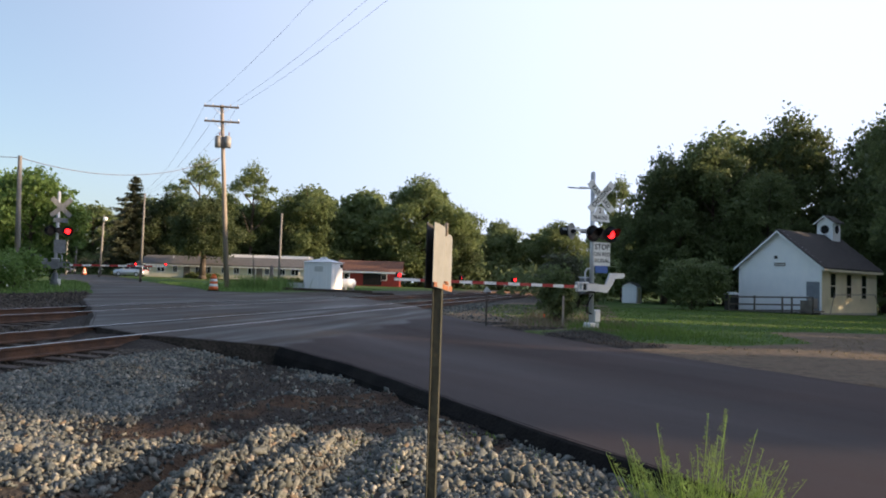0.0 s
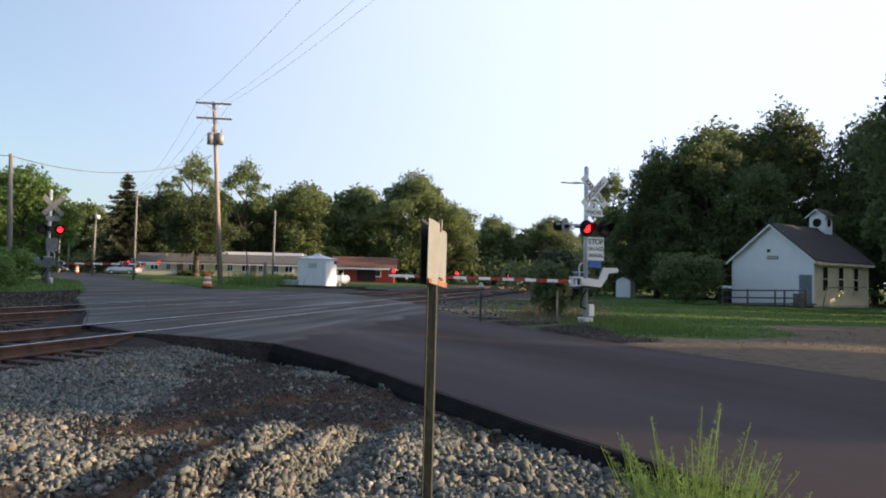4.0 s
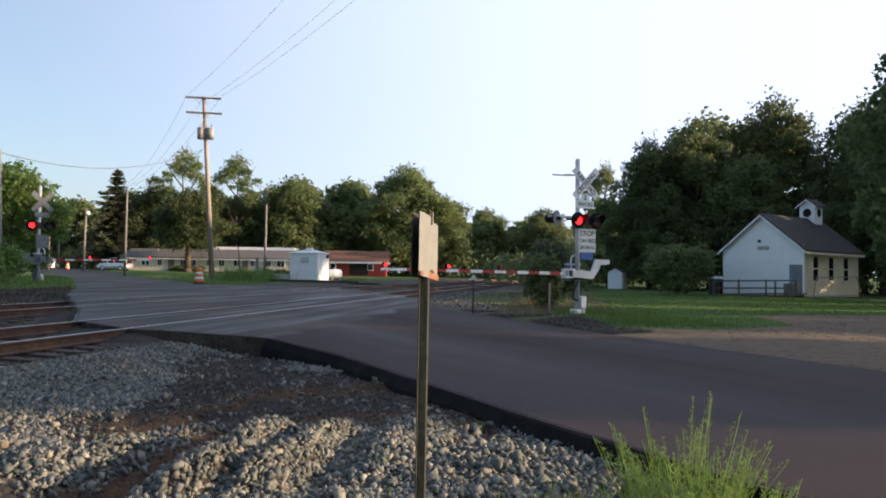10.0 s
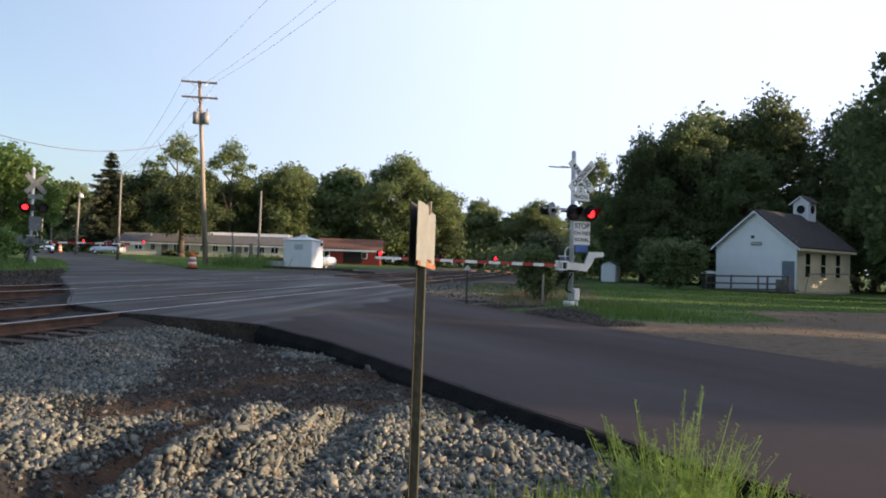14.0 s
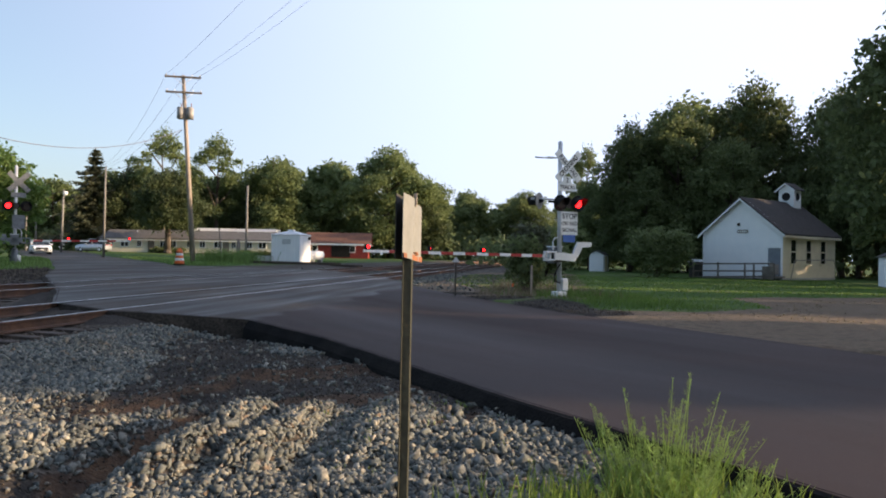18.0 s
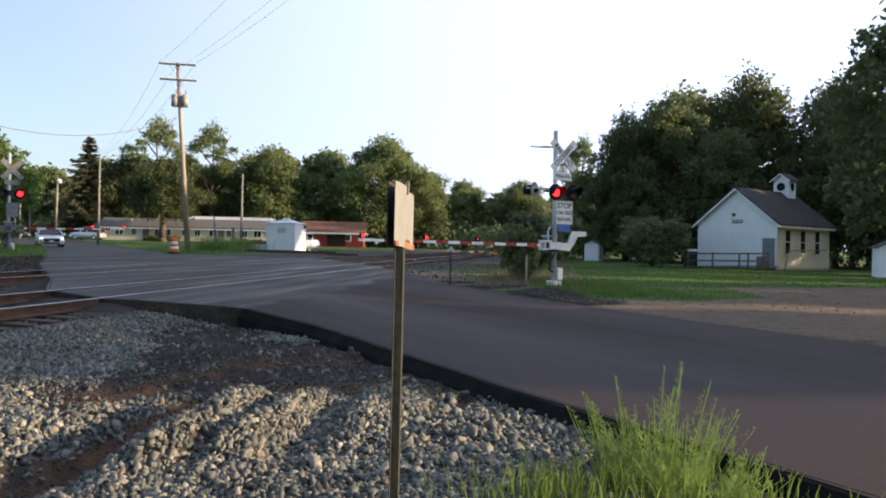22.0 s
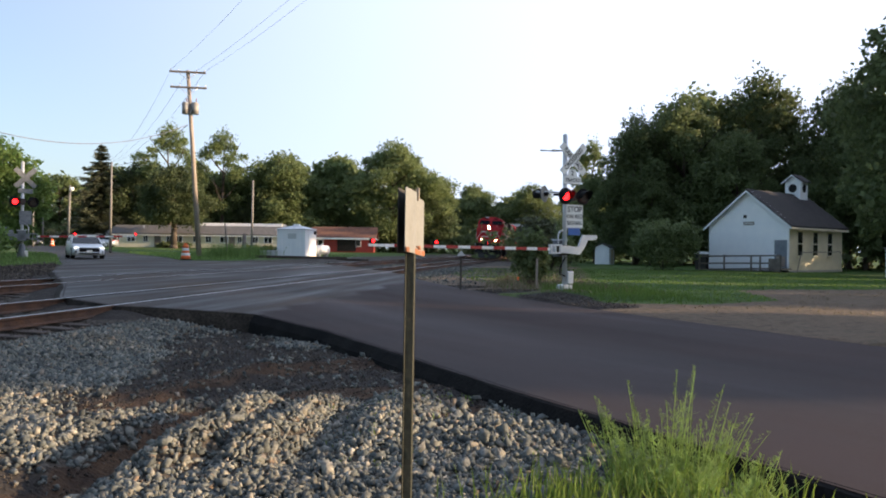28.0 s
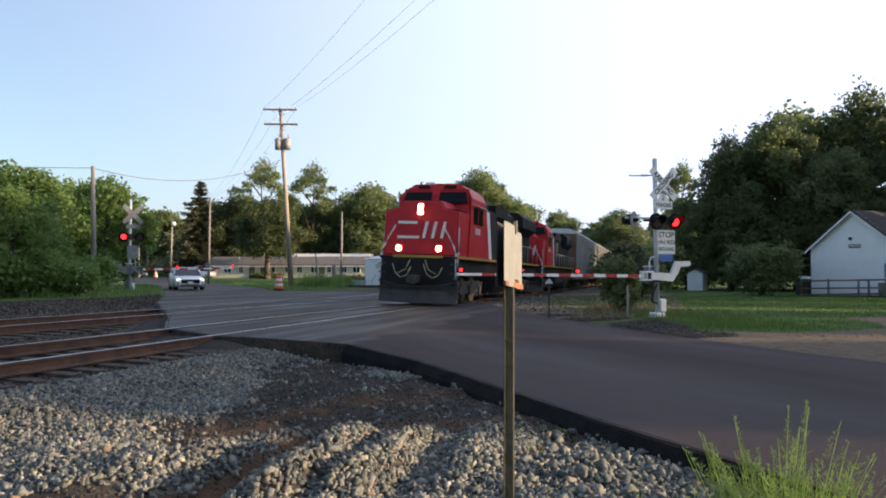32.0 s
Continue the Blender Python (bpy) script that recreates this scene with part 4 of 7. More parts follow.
def schoolhouse():
    w, L, eave, apex = 6.3, 8.6, 3.55, 6.1
    ob = thing("schoolhouse", "small white schoolhouse with a bell cupola and cream side wall", "house", pose(27.9, 55.5, -0.32, 0, 0, HOUSE_TURN))
    body = part("wall", gable_house(B(), w, L, eave, apex), "white_paint", ob, "white clapboard gable wall")
    for i in range(26):
        z = 0.2 + i * 0.225
        x0, x1 = (0, w) if z < eave else ((z - eave) / (apex - eave) * w / 2 + 0.02, w - (z - eave) / (apex - eave) * w / 2 - 0.02)
        if x1 - x0 > 0.3 and i < 26:
            bm = slab(B(), [(x0, z), (x1, z), (x1, z + 0.215), (x0, z + 0.215)], 0.012, pose(0, -0.008, 0, -1.2))
            part("clapboard", bm, "white_paint", body)
    side = B()
    box(side, (w + 0.012, L / 2, eave / 2), (0.03, L, eave))
    part("side_wall", side, "cream_paint", ob, "cream painted side wall")
    rise = (apex - eave) / (w / 2)
    for a, b in ((-0.38, w / 2), (w + 0.38, w / 2)):
        za = eave - rise * 0.38
        part("roof", roof_panel(B(), a, za + 0.02, b, apex + 0.02, -0.35, L + 0.35, 0.14), "roof_dark", ob, "dark shingle roof slope")
        part("fascia", roof_panel(B(), a, za - 0.12, b, apex - 0.12, -0.37, -0.31, 0.16), "white_paint", ob)
    part("eave_board", box(B(), (w + 0.36, L / 2, eave - 0.36), (0.05, L + 0.6, 0.18)), "cream_paint", ob)
    # cupola on the ridge
    cx, cy, cz = w / 2, L - 1.1, apex - 0.35
    bm = box(B(), (cx, cy, cz + 0.75), (1.25, 1.25, 1.5))
    cup = part("cupola", bm, "white_paint", ob, "white bell cupola with round openings")
    for a, b in ((cx - 0.85, cx), (cx + 0.85, cx)):
        part("cupola_roof", roof_panel(B(), a, cz + 1.42, b, cz + 2.05, cy - 0.85, cy + 0.85, 0.07), "roof_dark", cup)
        part("cupola_trim", roof_panel(B(), a, cz + 1.32, b, cz + 1.95, cy - 0.88, cy - 0.82, 0.10), "white_paint", cup)
    gab = slab(B(), [(cx - 0.62, cz + 1.5), (cx + 0.62, cz + 1.5), (cx, cz + 1.97)], 1.25, pose(0, cy, 0))
    part("cupola_gable", gab, "white_paint", cup)
    for m in (pose(cx, cy - 0.635, cz + 0.95, 90), pose(cx + 0.635, cy, cz + 0.95, 0, 90)):
        bm = B()
        bmesh.ops.create_cone(bm, cap_ends=True, segments=28, radius1=0.36, radius2=0.36, depth=0.02, matrix=m)
        part("opening", bm, "black", cup, "dark round opening")
        bm = B()
        for i in range(28):
            a0, a1 = i * math.tau / 28, (i + 1) * math.tau / 28
            rod(bm, m @ Vector((0.38 * math.cos(a0), 0.38 * math.sin(a0), 0.0)), m @ Vector((0.38 * math.cos(a1), 0.38 * math.sin(a1), 0)), 0.04, seg=6)
        part("ring", bm, "white_paint", cup)
    # door, plaque, lamp on the front
    door = part("door", box(B(), (5.75, -0.03, 1.32), (0.95, 0.05, 2.05), bevel=0.01), surf("door_grey", (0.20, 0.22, 0.25), (0.16, 0.18, 0.21), 2, 0.6, bump=0.05), ob, "grey front door")
    part("kick_panel", box(B(), (5.75, -0.062, 0.78), (0.7, 0.015, 0.75)), surf("door_tan", (0.30, 0.24, 0.2), (0.26, 0.2, 0.17), 2, 0.6), door)
    for bx in (5.22, 6.28):
        part("door_trim", box(B(), (bx, -0.035, 1.36), (0.10, 0.06, 2.15)), "white_paint", ob)
    part("door_trim", box(B(), (5.75, -0.035, 2.44), (1.16, 0.06, 0.10)), "white_paint", ob)
    part("door_knob", rod(B(), (5.40, -0.06, 1.3), (5.40, -0.13, 1.3), 0.035), "galv", door)
    plaque = part("plaque", box(B(), (3.25, -0.035, 3.62), (0.85, 0.04, 0.24)), "wood_grey", ob, "dark name plaque with unreadable lettering")
    for k in range(5):
        part("lettering", box(B(), (2.95 + k * 0.15, -0.06, 3.62), (0.09, 0.01, 0.10)), "sign_white", plaque)
    lamp = part("wall_lamp", box(B(), (2.95, -0.07, 4.15), (0.20, 0.14, 0.22), bevel=0.03), "dark_metal", ob)
    for bx in (0.0, w):
        part("corner_board", box(B(), (bx, -0.02, eave / 2), (0.14, 0.06, eave)), "white_paint", ob)
    # side windows
    for i, y in enumerate((1.6, 4.0, 6.4)):
        win = part("window", box(B(), (w + 0.045, y, 2.1), (0.05, 0.85, 1.9)), "cream_paint", ob)
        for dz in (-0.45, 0.45):
            part("pane", box(B(), (w + 0.074, y, 2.1 + dz), (0.012, 0.68, 0.82)), "glass", win, "dark window pane")
        part("sill", box(B(), (w + 0.10, y, 1.12), (0.14, 1.0, 0.07)), "cream_paint", win)
        part("head_trim", box(B(), (w + 0.08, y, 3.1), (0.08, 1.0, 0.10)), "cream_paint", win)
    # handrail brace on the side
    bm = B()
    tube(bm, [(w + 0.5, 0.3, 0), (w + 0.5, 0.9, 1.45), (w + 0.5, 7.2, 1.55), (w + 0.5, 8.4, 0)], 0.03)
    part("side_rail", bm, "pole_grey", ob)
    part("foundation", box(B(), (w / 2, L / 2, 0.02), (w + 0.1, L + 0.1, 0.22)), "concrete", ob)


def ramp():
    ob = thing("entrance_ramp", "grey wooden wheelchair ramp with railings at the schoolhouse door", "ramp", pose(27.9, 55.5, -0.32, 0, 0, HOUSE_TURN))
    part("deck", box(B(), (5.75, -0.85, 0.24), (1.7, 1.5, 0.09)), "wood_grey", ob)
    bm = slab(B(), [(0.0, 0.02), (4.9, 0.20), (4.9, 0.29), (0.0, 0.10)], 1.3, pose(0, -0.85, 0))
    part("slope", bm, "wood_grey", ob)
    for x in (0.05, 2.15, 4.3, 5.0, 6.5):
        part("post", box(B(), (x, -1.55, 0.62), (0.10, 0.10, 1.24)), "wood_grey", ob)
    for z in (0.62, 1.16):
        part("rail", slab(B(), [(0, z - 0.14), (6.5, z), (6.5, z + 0.11), (0, z - 0.03)], 0.05, pose(0, -1.62, 0)), "wood_grey", ob)
    part("side_panel", box(B(), (6.1, -1.58, 0.55), (0.9, 0.04, 0.9)), "wood_grey", ob, "dark slatted panel")


def rubbish_bin():
    ob = thing("rubbish_bin", "dark square bin with a white lid beside the schoolhouse", "bin", pose(27.9, 55.5, -0.32, 0, 0, HOUSE_TURN) @ pose(-0.75, 0.2, 0))
    part("body", box(B(), (0, 0, 0.62), (0.95, 0.8, 1.24), bevel=0.03), "dark_metal", ob)
    part("lid", slab(B(), [(-0.52, 1.24), (0.52, 1.24), (0.46, 1.40), (-0.30, 1.44)], 0.9, pose(0, 0, 0)), "white_paint", ob, "sloped white lid")


schoolhouse()
ramp()
rubbish_bin()


def outhouse(name, label, m, w, d, h, lit="white_paint"):
    ob = thing(name, label, "shed", m)
    part("wall", gable_house(B(), w, d, h, h + w * 0.22), lit, ob)
    for a in (-0.12, w + 0.12):
        part("roof", roof_panel(B(), a, h - 0.05, w / 2, h + w * 0.24, -0.15, d + 0.15, 0.06), "roof_grey", ob)
    part("door", box(B(), (w * 0.5, -0.015, h * 0.46), (w * 0.5, 0.03, h * 0.84)), "white_paint", ob, "white plank door")
    part("side_door", box(B(), (w + 0.015, d * 0.5, h * 0.46), (0.03, d * 0.45, h * 0.84)), "cream_paint", ob)
    return ob


outhouse("outhouse", "small white wooden outhouse with a grey gabled roof", pose(24.0, 72.2, -0.3, 0, 0, -40), 1.5, 1.4, 1.75)
outhouse("garden_shed", "small white shed with a dark roof under the yard trees", pose(30.35, 38.6, -0.32, 0, 0, -30), 2.2, 2.4, 1.75)


# ---- crossing signals ----
def lamp_unit(parent, m, lit_now):
    """One flashing lamp: round backing, always glowing lens, added dark shutter that makes it flash, and a hood. Faces
    -y of m.
    """
    bm = B()
    bmesh.ops.create_cone(bm, cap_ends=True, segments=28, radius1=0.255, radius2=0.255, depth=0.012, matrix=m @ pose(0, 0.03, 0, 90))
    part("backing", bm, "black", parent, "black round backing plate")
    bm = B()
    rod(bm, m @ Vector((0, 0.02, 0)), m @ Vector((0, 0.22, 0)), 0.165, 0.10, 20)
    part("housing", bm, "black", parent)
    bm = B()
    bmesh.ops.create_cone(bm, cap_ends=True, segments=24, radius1=0.125, radius2=0.125, depth=0.016, matrix=m @ pose(0, 0.008, 0, 90))
    part("lens", bm, "red_lens", parent, "glowing red lens")
    bm = B()
    seg = 16
    ring0, ring1 = [], []
    for i in range(seg + 1):
        a = math.pi * (-0.12 + 1.24 * i / seg)
        c, s = math.cos(a) * 0.165, math.sin(a) * 0.165
        ring0.append(bm.verts.new(m @ Vector((c, 0.02, s))))
        ring1.append(bm.verts.new(m @ Vector((c * 1.04, -0.34 + 0.16 * (1 - math.sin(a)), s))))
    for i in range(seg):
        bm.faces.new((ring0[i], ring0[i + 1], ring1[i + 1], ring1[i]))
    hood = part("hood", bm, "black", parent, "black visor hood")
    so = hood.modifiers.new("thick", "SOLIDIFY")
    so.thickness = 0.006
    bm = B()
    bmesh.ops.create_cone(bm, cap_ends=True, segments=24, radius1=0.158, radius2=0.158, depth=0.01, matrix=pose(0, 0, 0, 90))
    sh = part("shutter", bm, "dark_lens", parent, "dark disc added to blank the lens between flashes")
    return sh


# grey backs, darkened and blued to carry the far signal's tree shade in colour
M["sign_back"] = surf("sign_back", (0.20, 0.215, 0.235), (0.125, 0.138, 0.155), 14, 0.6, 0.2, 0.05, grain=0.2)
M["blade_back"] = surf("blade_back", (0.135, 0.15, 0.172), (0.075, 0.085, 0.10), 9, 0.6, 0.1, 0.05, grain=0.35)
SHUTTERS = []
ARM_SHUTTERS = []


def crossing_signal(name, label, m, arm_turn, arm_len, words_front, back_only, first, period):
    """A crossing mast: base, mast, crossbuck, lamps, signs, gate machine and lowered arm. Signs face -y of m."""
    ob = thing(name, label, "crossing signal", m)
    part("base", box(B(), (0, 0, 0.05), (0.36, 0.36, 0.16), bevel=0.03), "alum", ob)
    part("junction_box", box(B(), (0.14, -0.02, 0.34), (0.20, 0.24, 0.38), bevel=0.03), "alum", ob)
    part("mast", rod(B(), (0, 0, 0.1), (0, 0, 4.72), 0.072, seg=16), "galv", ob)
    part("cap", rod(B(), (0, 0, 4.72), (0, 0, 4.76), 0.07, 0.03), "galv", ob)
    # crossbuck
    sx, zx = (0.10, 3.99) if words_front else (-0.03, 3.98)
    for k, (txt, turn) in enumerate((("RAILROAD", 45), ("CROSSING", -45))):
        mm = pose(sx + 0.13, -0.10 - 0.016 * k, zx) @ pose(0, 0, 0, 0, turn)
        bl = part("crossbuck_blade", box(B(), (0, 0, 0), (1.22, 0.012, 0.23), mm, bevel=0.0), "blade_back" if back_only else "sign_white", ob, "grey back of a crossbuck blade" if back_only else "white crossbuck blade")
        if words_front:
            words(txt, 0.215, "black", bl, mm @ pose(0, -0.009, 0), squeeze=0.86)
    if words_front:
        tr = part("track_sign", slab(B(), [(-0.20, 0), (0.20, 0), (0.12, 0.24), (-0.12, 0.24)], 0.01, pose(sx + 0.10, -0.10, 3.43)), "sign_white", ob, "white track-count sign")
        words("2", 0.2, "black", tr, pose(sx + 0.10, -0.108, 3.55))
        tr = part("track_sign", box(B(), (sx + 0.10, -0.10, 3.34), (0.66, 0.012, 0.24)), "sign_white", ob, "white sign reading TRACKS")
        words("TRACKS", 0.15, "black", tr, pose(sx + 0.10, -0.109, 3.34))
        st = part("stop_sign", box(B(), (0.29, -0.10, 2.23), (0.62, 0.012, 0.72), bevel=0.004), "sign_white", ob, "white sign reading stop on red signal")
        for txt, z, s in (("STOP", 2.44, 0.23), ("ON RED", 2.22, 0.165), ("SIGNAL", 2.02, 0.165)):
            words(txt, s, "black", st, pose(0.29, -0.109, z))
        part("notice", box(B(), (0.28, -0.10, 1.76), (0.46, 0.012, 0.22)), "sign_blue", ob, "small blue notice plate")
        bm = B()
        tube(bm, [(0, 0, 4.25), (-0.35, 0.05, 4.22), (-0.85, 0.1, 4.22)], 0.022)
        box(bm, (-0.32, 0.05, 4.24), (0.24, 0.05, 0.05))
        part("bracket_arm", bm, "galv", ob)
    else:
        part("sign_panel", box(B(), (0.12, -0.10, 2.10), (0.52, 0.012, 0.64), bevel=0.004), "sign_back", ob, "grey back of a sign panel")
        part("track_sign", box(B(), (0.10, -0.10, 3.36), (0.62, 0.012, 0.22)), "sign_back", ob, "grey back of a small sign")
        part("relay_case", box(B(), (-0.62, 0.0, 1.30), (0.50, 0.34, 0.40), bevel=0.03), "sign_back", ob, "grey metal relay case")
        part("pedestal", rod(B(), (0, 0, 0), (0, 0, 0.85), 0.30, 0.10, 6), "sign_back", ob, "grey tapered pedestal")
    part("crossarm", rod(B(), (-0.42, 0, 2.88), (0.60, 0, 2.88), 0.035), "black", ob)
    part("lamp_junction", box(B(), (0.02, 0, 2.88), (0.22, 0.18, 0.24), bevel=0.02), "black", ob)
    for k, x in enumerate((-0.10, 0.56) if words_front else (-0.34, 0.42)):
        mm = pose(x, -0.20, 2.84)
        sh = lamp_unit(ob, mm, k)
        SHUTTERS.append((sh, Vector((x, -0.208, 2.84)), 0.30 if k == 0 else -0.30, k, first, period))
    if words_front:
        for x in (-0.78,):
            mm = pose(x + 0.10, 0.16, 2.90, 0, 0, -150)
            bm = B()
            bmesh.ops.create_cone(bm, cap_ends=True, segments=28, radius1=0.255, radius2=0.255, depth=0.012, matrix=mm @ pose(0, 0.03, 0, 90))
            back = part("rear_backing", bm, "tank_grey", ob, "grey back of the rear lamp plate")
            part("rear_housing", rod(B(), mm @ Vector((0, 0.02, 0)), mm @ Vector((0, 0.16, 0)), 0.07, 0.05, 20), "black", back)
            part("rear_hood", rod(B(), mm @ Vector((0, 0.0, 0.02)), mm @ Vector((0, -0.32, 0.0)), 0.17, 0.12, 20), "black", back)
        part("rear_crossarm", rod(B(), (0, 0.1, 2.96), (-0.95, 0.16, 2.96), 0.03), "galv", ob)
    # gate machine and counterweight
    g = pose(0, 0, 1.22, 0, 0, arm_turn)
    # far signal's metal takes the grey darkened for shade instead of alum
    pale = "alum" if words_front else "sign_back"
    mach = part("gate_machine", box(B(), (0.02, 0.24, 0.02), (0.36, 0.30, 0.50), g, bevel=0.04), "sign_back", ob, "grey gate machine housing")
    part("crank_cover", box(B(), (-0.10, -0.02, -0.04), (0.36, 0.20, 0.30), g, bevel=0.05), "dark_metal", mach, "dark crank cover")
    part("lid", box(B(), (0.02, 0.24, 0.285), (0.40, 0.34, 0.04), g, bevel=0.015), "galv", mach)
    part("guard_loop", tube(B(), [g @ Vector(v) for v in ((-0.26, 0.0, 0.16), (-0.27, 0.0, 0.42), (-0.20, 0.0, 0.55), (-0.06, 0.0, 0.57), (0.02, 0.0, 0.48))], 0.022, 8), "galv", ob, "bent pipe guard")
    part("cable", tube(B(), [(-0.02, -0.07, 0.98), (-0.16, -0.12, 0.82), (-0.26, -0.12, 0.62), (-0.24, -0.1, 0.46), (-0.04, -0.08, 0.40)], 0.024, 8), "black", ob, "drooping black cable")
    cw = slab(B(), [(-0.35, -0.16), (0.45, -0.22), (0.66, 0.02), (0.78, 0.22), (1.12, 0.24), (1.18, 0.31), (1.15, 0.39), (0.57, 0.39), (0.38, 0.02), (-0.35, 0.06)], 0.06, g @ pose(0.05, -0.12, 0.05))
    part("counterweight", cw, pale, ob, "pale counterweight arm of the gate")
    part("counterweight", cw_back(g), pale, ob)
    for dz in (-0.12, 0.12):
        part("gate_clamp", box(B(), (-0.42, -0.05, dz), (0.46, 0.13, 0.055), g, bevel=0.015), pale, ob, "aluminium arm clamp")
    for dx in (-0.62, -0.44, -0.24):
        part("clamp_web", box(B(), (dx, -0.05, 0.0), (0.035, 0.11, 0.24), g), pale, ob)
    arm = part("gate_arm", slab(B(), [(-0.6, -0.047), (-arm_len, 0.055), (-arm_len, 0.125), (-0.6, 0.047)], 0.05, g @ pose(0, -0.05, 0.0)), "sign_white", ob, "lowered white gate arm with red stripes")
    k, x = 0, 0.75
    while x + 0.40 < arm_len:
        h, c0, c1 = 0.048 - 0.011 * x / arm_len, 0.09 * (x - 0.6) / (arm_len - 0.6), 0.09 * (x - 0.2) / (arm_len - 0.6)
        part("stripe", slab(B(), [(-x, c0 - h), (-x - 0.40, c1 - h), (-x - 0.40, c1 + h), (-x, c0 + h)], 0.062, g @ pose(0, -0.05, 0.0)), "sign_red", arm)
        x += 0.81
    for j, f in enumerate((0.985, 0.70, 0.44)):
        p = g @ Vector((-arm_len * f, -0.05, 0.11 + 0.09 * f))
        lm = part("arm_lamp", box(B(), (0, 0, 0), (0.12, 0.12, 0.13), Matrix.Translation(p) @ pose(0, 0, 0, 0, 0, arm_turn), bevel=0.02), "black", ob)
        for sgn in (-1, 1):
            bm = B()
            q = Matrix.Translation(p) @ pose(0, 0, 0, 0, 0, arm_turn)
            bmesh.ops.create_cone(bm, cap_ends=True, segments=16, radius1=0.042, radius2=0.042, depth=0.012, matrix=q @ pose(0, sgn * 0.064, 0.0, 90))
            part("arm_lens", bm, "red_lens", lm, "glowing red lens")
        # added dark disc covers the constant glow to imitate flashing
        if j:
            sgn = 1 if back_only else -1
            bm = B()
            bmesh.ops.create_cone(bm, cap_ends=True, segments=16, radius1=0.046, radius2=0.046, depth=0.004, matrix=pose(0, 0, arm_turn * 0, 90))
            sh = part("arm_shutter", bm, "dark_lens", ob, "dark disc added to blank the lens between flashes")
            ARM_SHUTTERS.append((sh, q, sgn, (j + 1) % 2 if not back_only else j % 2, first, period))
    return ob


def cw_back(g):
    return slab(B(), [(-0.35, -0.14), (0.45, -0.2), (0.72, 0.02), (0.40, 0.06), (-0.35, 0.06)], 0.06, g @ pose(0.05, 0.36, 0.05))


crossing_signal("crossing_signal", "grade-crossing signal mast with crossbuck, red flashers and lowered gate", pose(6.4, 22.0, -0.10, 0, -0.4, 20), 6, 6.75, True, False, 0.1, 1.2)
crossing_signal("crossing_signal", "far grade-crossing signal seen from behind, red flashers lit", pose(-15.7, 36.8, 0.24, 0, 0, 34), 171, 5.1, False, True, 0.53, 1.342)


# ---- poles and wires ----
def utility_pole(name, label, x, y, h, r=0.15, lean=(0, 0), arms=(), transformers=False, wood="pole_grey"):
    z = ground_z(x, y) - 0.05
    ob = thing(name, label, "pole", pose(x, y, z))
    top = Vector((lean[0], lean[1], h))
    part("shaft", rod(B(), (0, 0, -0.3), top, r, r * 0.62, 14), wood, ob)
    for za, half, turn in arms:
        c = top * (za / h)
        mm = Matrix.Translation(c) @ pose(0, 0, 0, 0, 0, turn)
        arm = part("crossarm", box(B(), (0, -0.16, 0), (half * 2, 0.11, 0.13), mm, bevel=0.01), "wood_grey", ob, "weathered wooden crossarm")
        for k in (-0.92, -0.5, 0.5, 0.92):
            bm = rod(B(), mm @ Vector((k * half, -0.16, 0.06)), mm @ Vector((k * half, -0.16, 0.2)), 0.03, 0.045, 8)
            part("insulator", bm, "galv", arm)
        for k in (-1, 1):
            part("brace", rod(B(), mm @ Vector((k * half * 0.5, -0.2, -0.05)), mm @ Vector((0, -0.16, -0.55)), 0.02, seg=6), "galv", arm)
    if transformers:
        for dx in (-0.30, 0.36):
            c = top * ((h - 2.75) / h) + Vector((dx, -0.12, 0))
            bm = rod(B(), c + Vector((0, 0, -0.40)), c + Vector((0, 0, 0.36)), 0.25, seg=18)
            rod(bm, c + Vector((0, 0, 0.36)), c + Vector((0, 0, 0.45)), 0.26, 0.17, 18)
            tr = part("transformer", bm, "tank_grey", ob, "grey cylindrical pole transformer")
            part("bushing", rod(B(), c + Vector((0.08, 0, 0.5)), c + Vector((0.08, 0, 0.75)), 0.04, 0.025, 8), "rust", tr)
        part("bracket", box(B(), tuple(top * ((h - 2.75) / h)), (0.9, 0.10, 0.12)), "galv", ob)
    return Vector((x, y, z)) + top


PT = utility_pole("utility_pole", "leaning brown utility pole with two crossarms and transformers", -11.24, 54.6, 13.5, 0.2, (-0.95, 0.0), ((13.35, 1.25, 4), (12.25, 1.25, 4)), True, "pole_wood")
utility_pole("utility_pole", "plain wooden pole beyond the tracks", -8.66, 62.4, 6.4, 0.12, (0.05, 0))
LP = utility_pole("utility_pole", "weathered grey wooden pole among roadside trees", -19.3, 40.7, 7.0, 0.16, (-0.2, 0), wood="pole_grey")
P3 = utility_pole("utility_pole", "slim wooden pole beside the road", -24.3, 76.2, 9.0, 0.13, (0.05, 0))
P4 = utility_pole("utility_pole", "wooden pole with a white lamp near its top", -34.8, 93.7, 7.6, 0.15, (0.2, 0))
P5 = utility_pole("utility_pole", "distant wooden pole along the road", -47.5, 118, 8.5, 0.15)
P6 = utility_pole("utility_pole", "distant wooden pole along the road", -52, 122, 9.5, 0.14)
utility_pole("utility_pole", "distant wooden pole along the road", -40.6, 98, 7.0, 0.11)
utility_pole("marker_post", "leaning grey wooden post by the utility pole", -9.3, 55.0, 2.6, 0.08, (-0.25, 0), wood="wood_grey")
utility_pole("marker_post", "short grey wooden post by the tracks", -9.1, 61.3, 2.0, 0.22, wood="wood_grey")


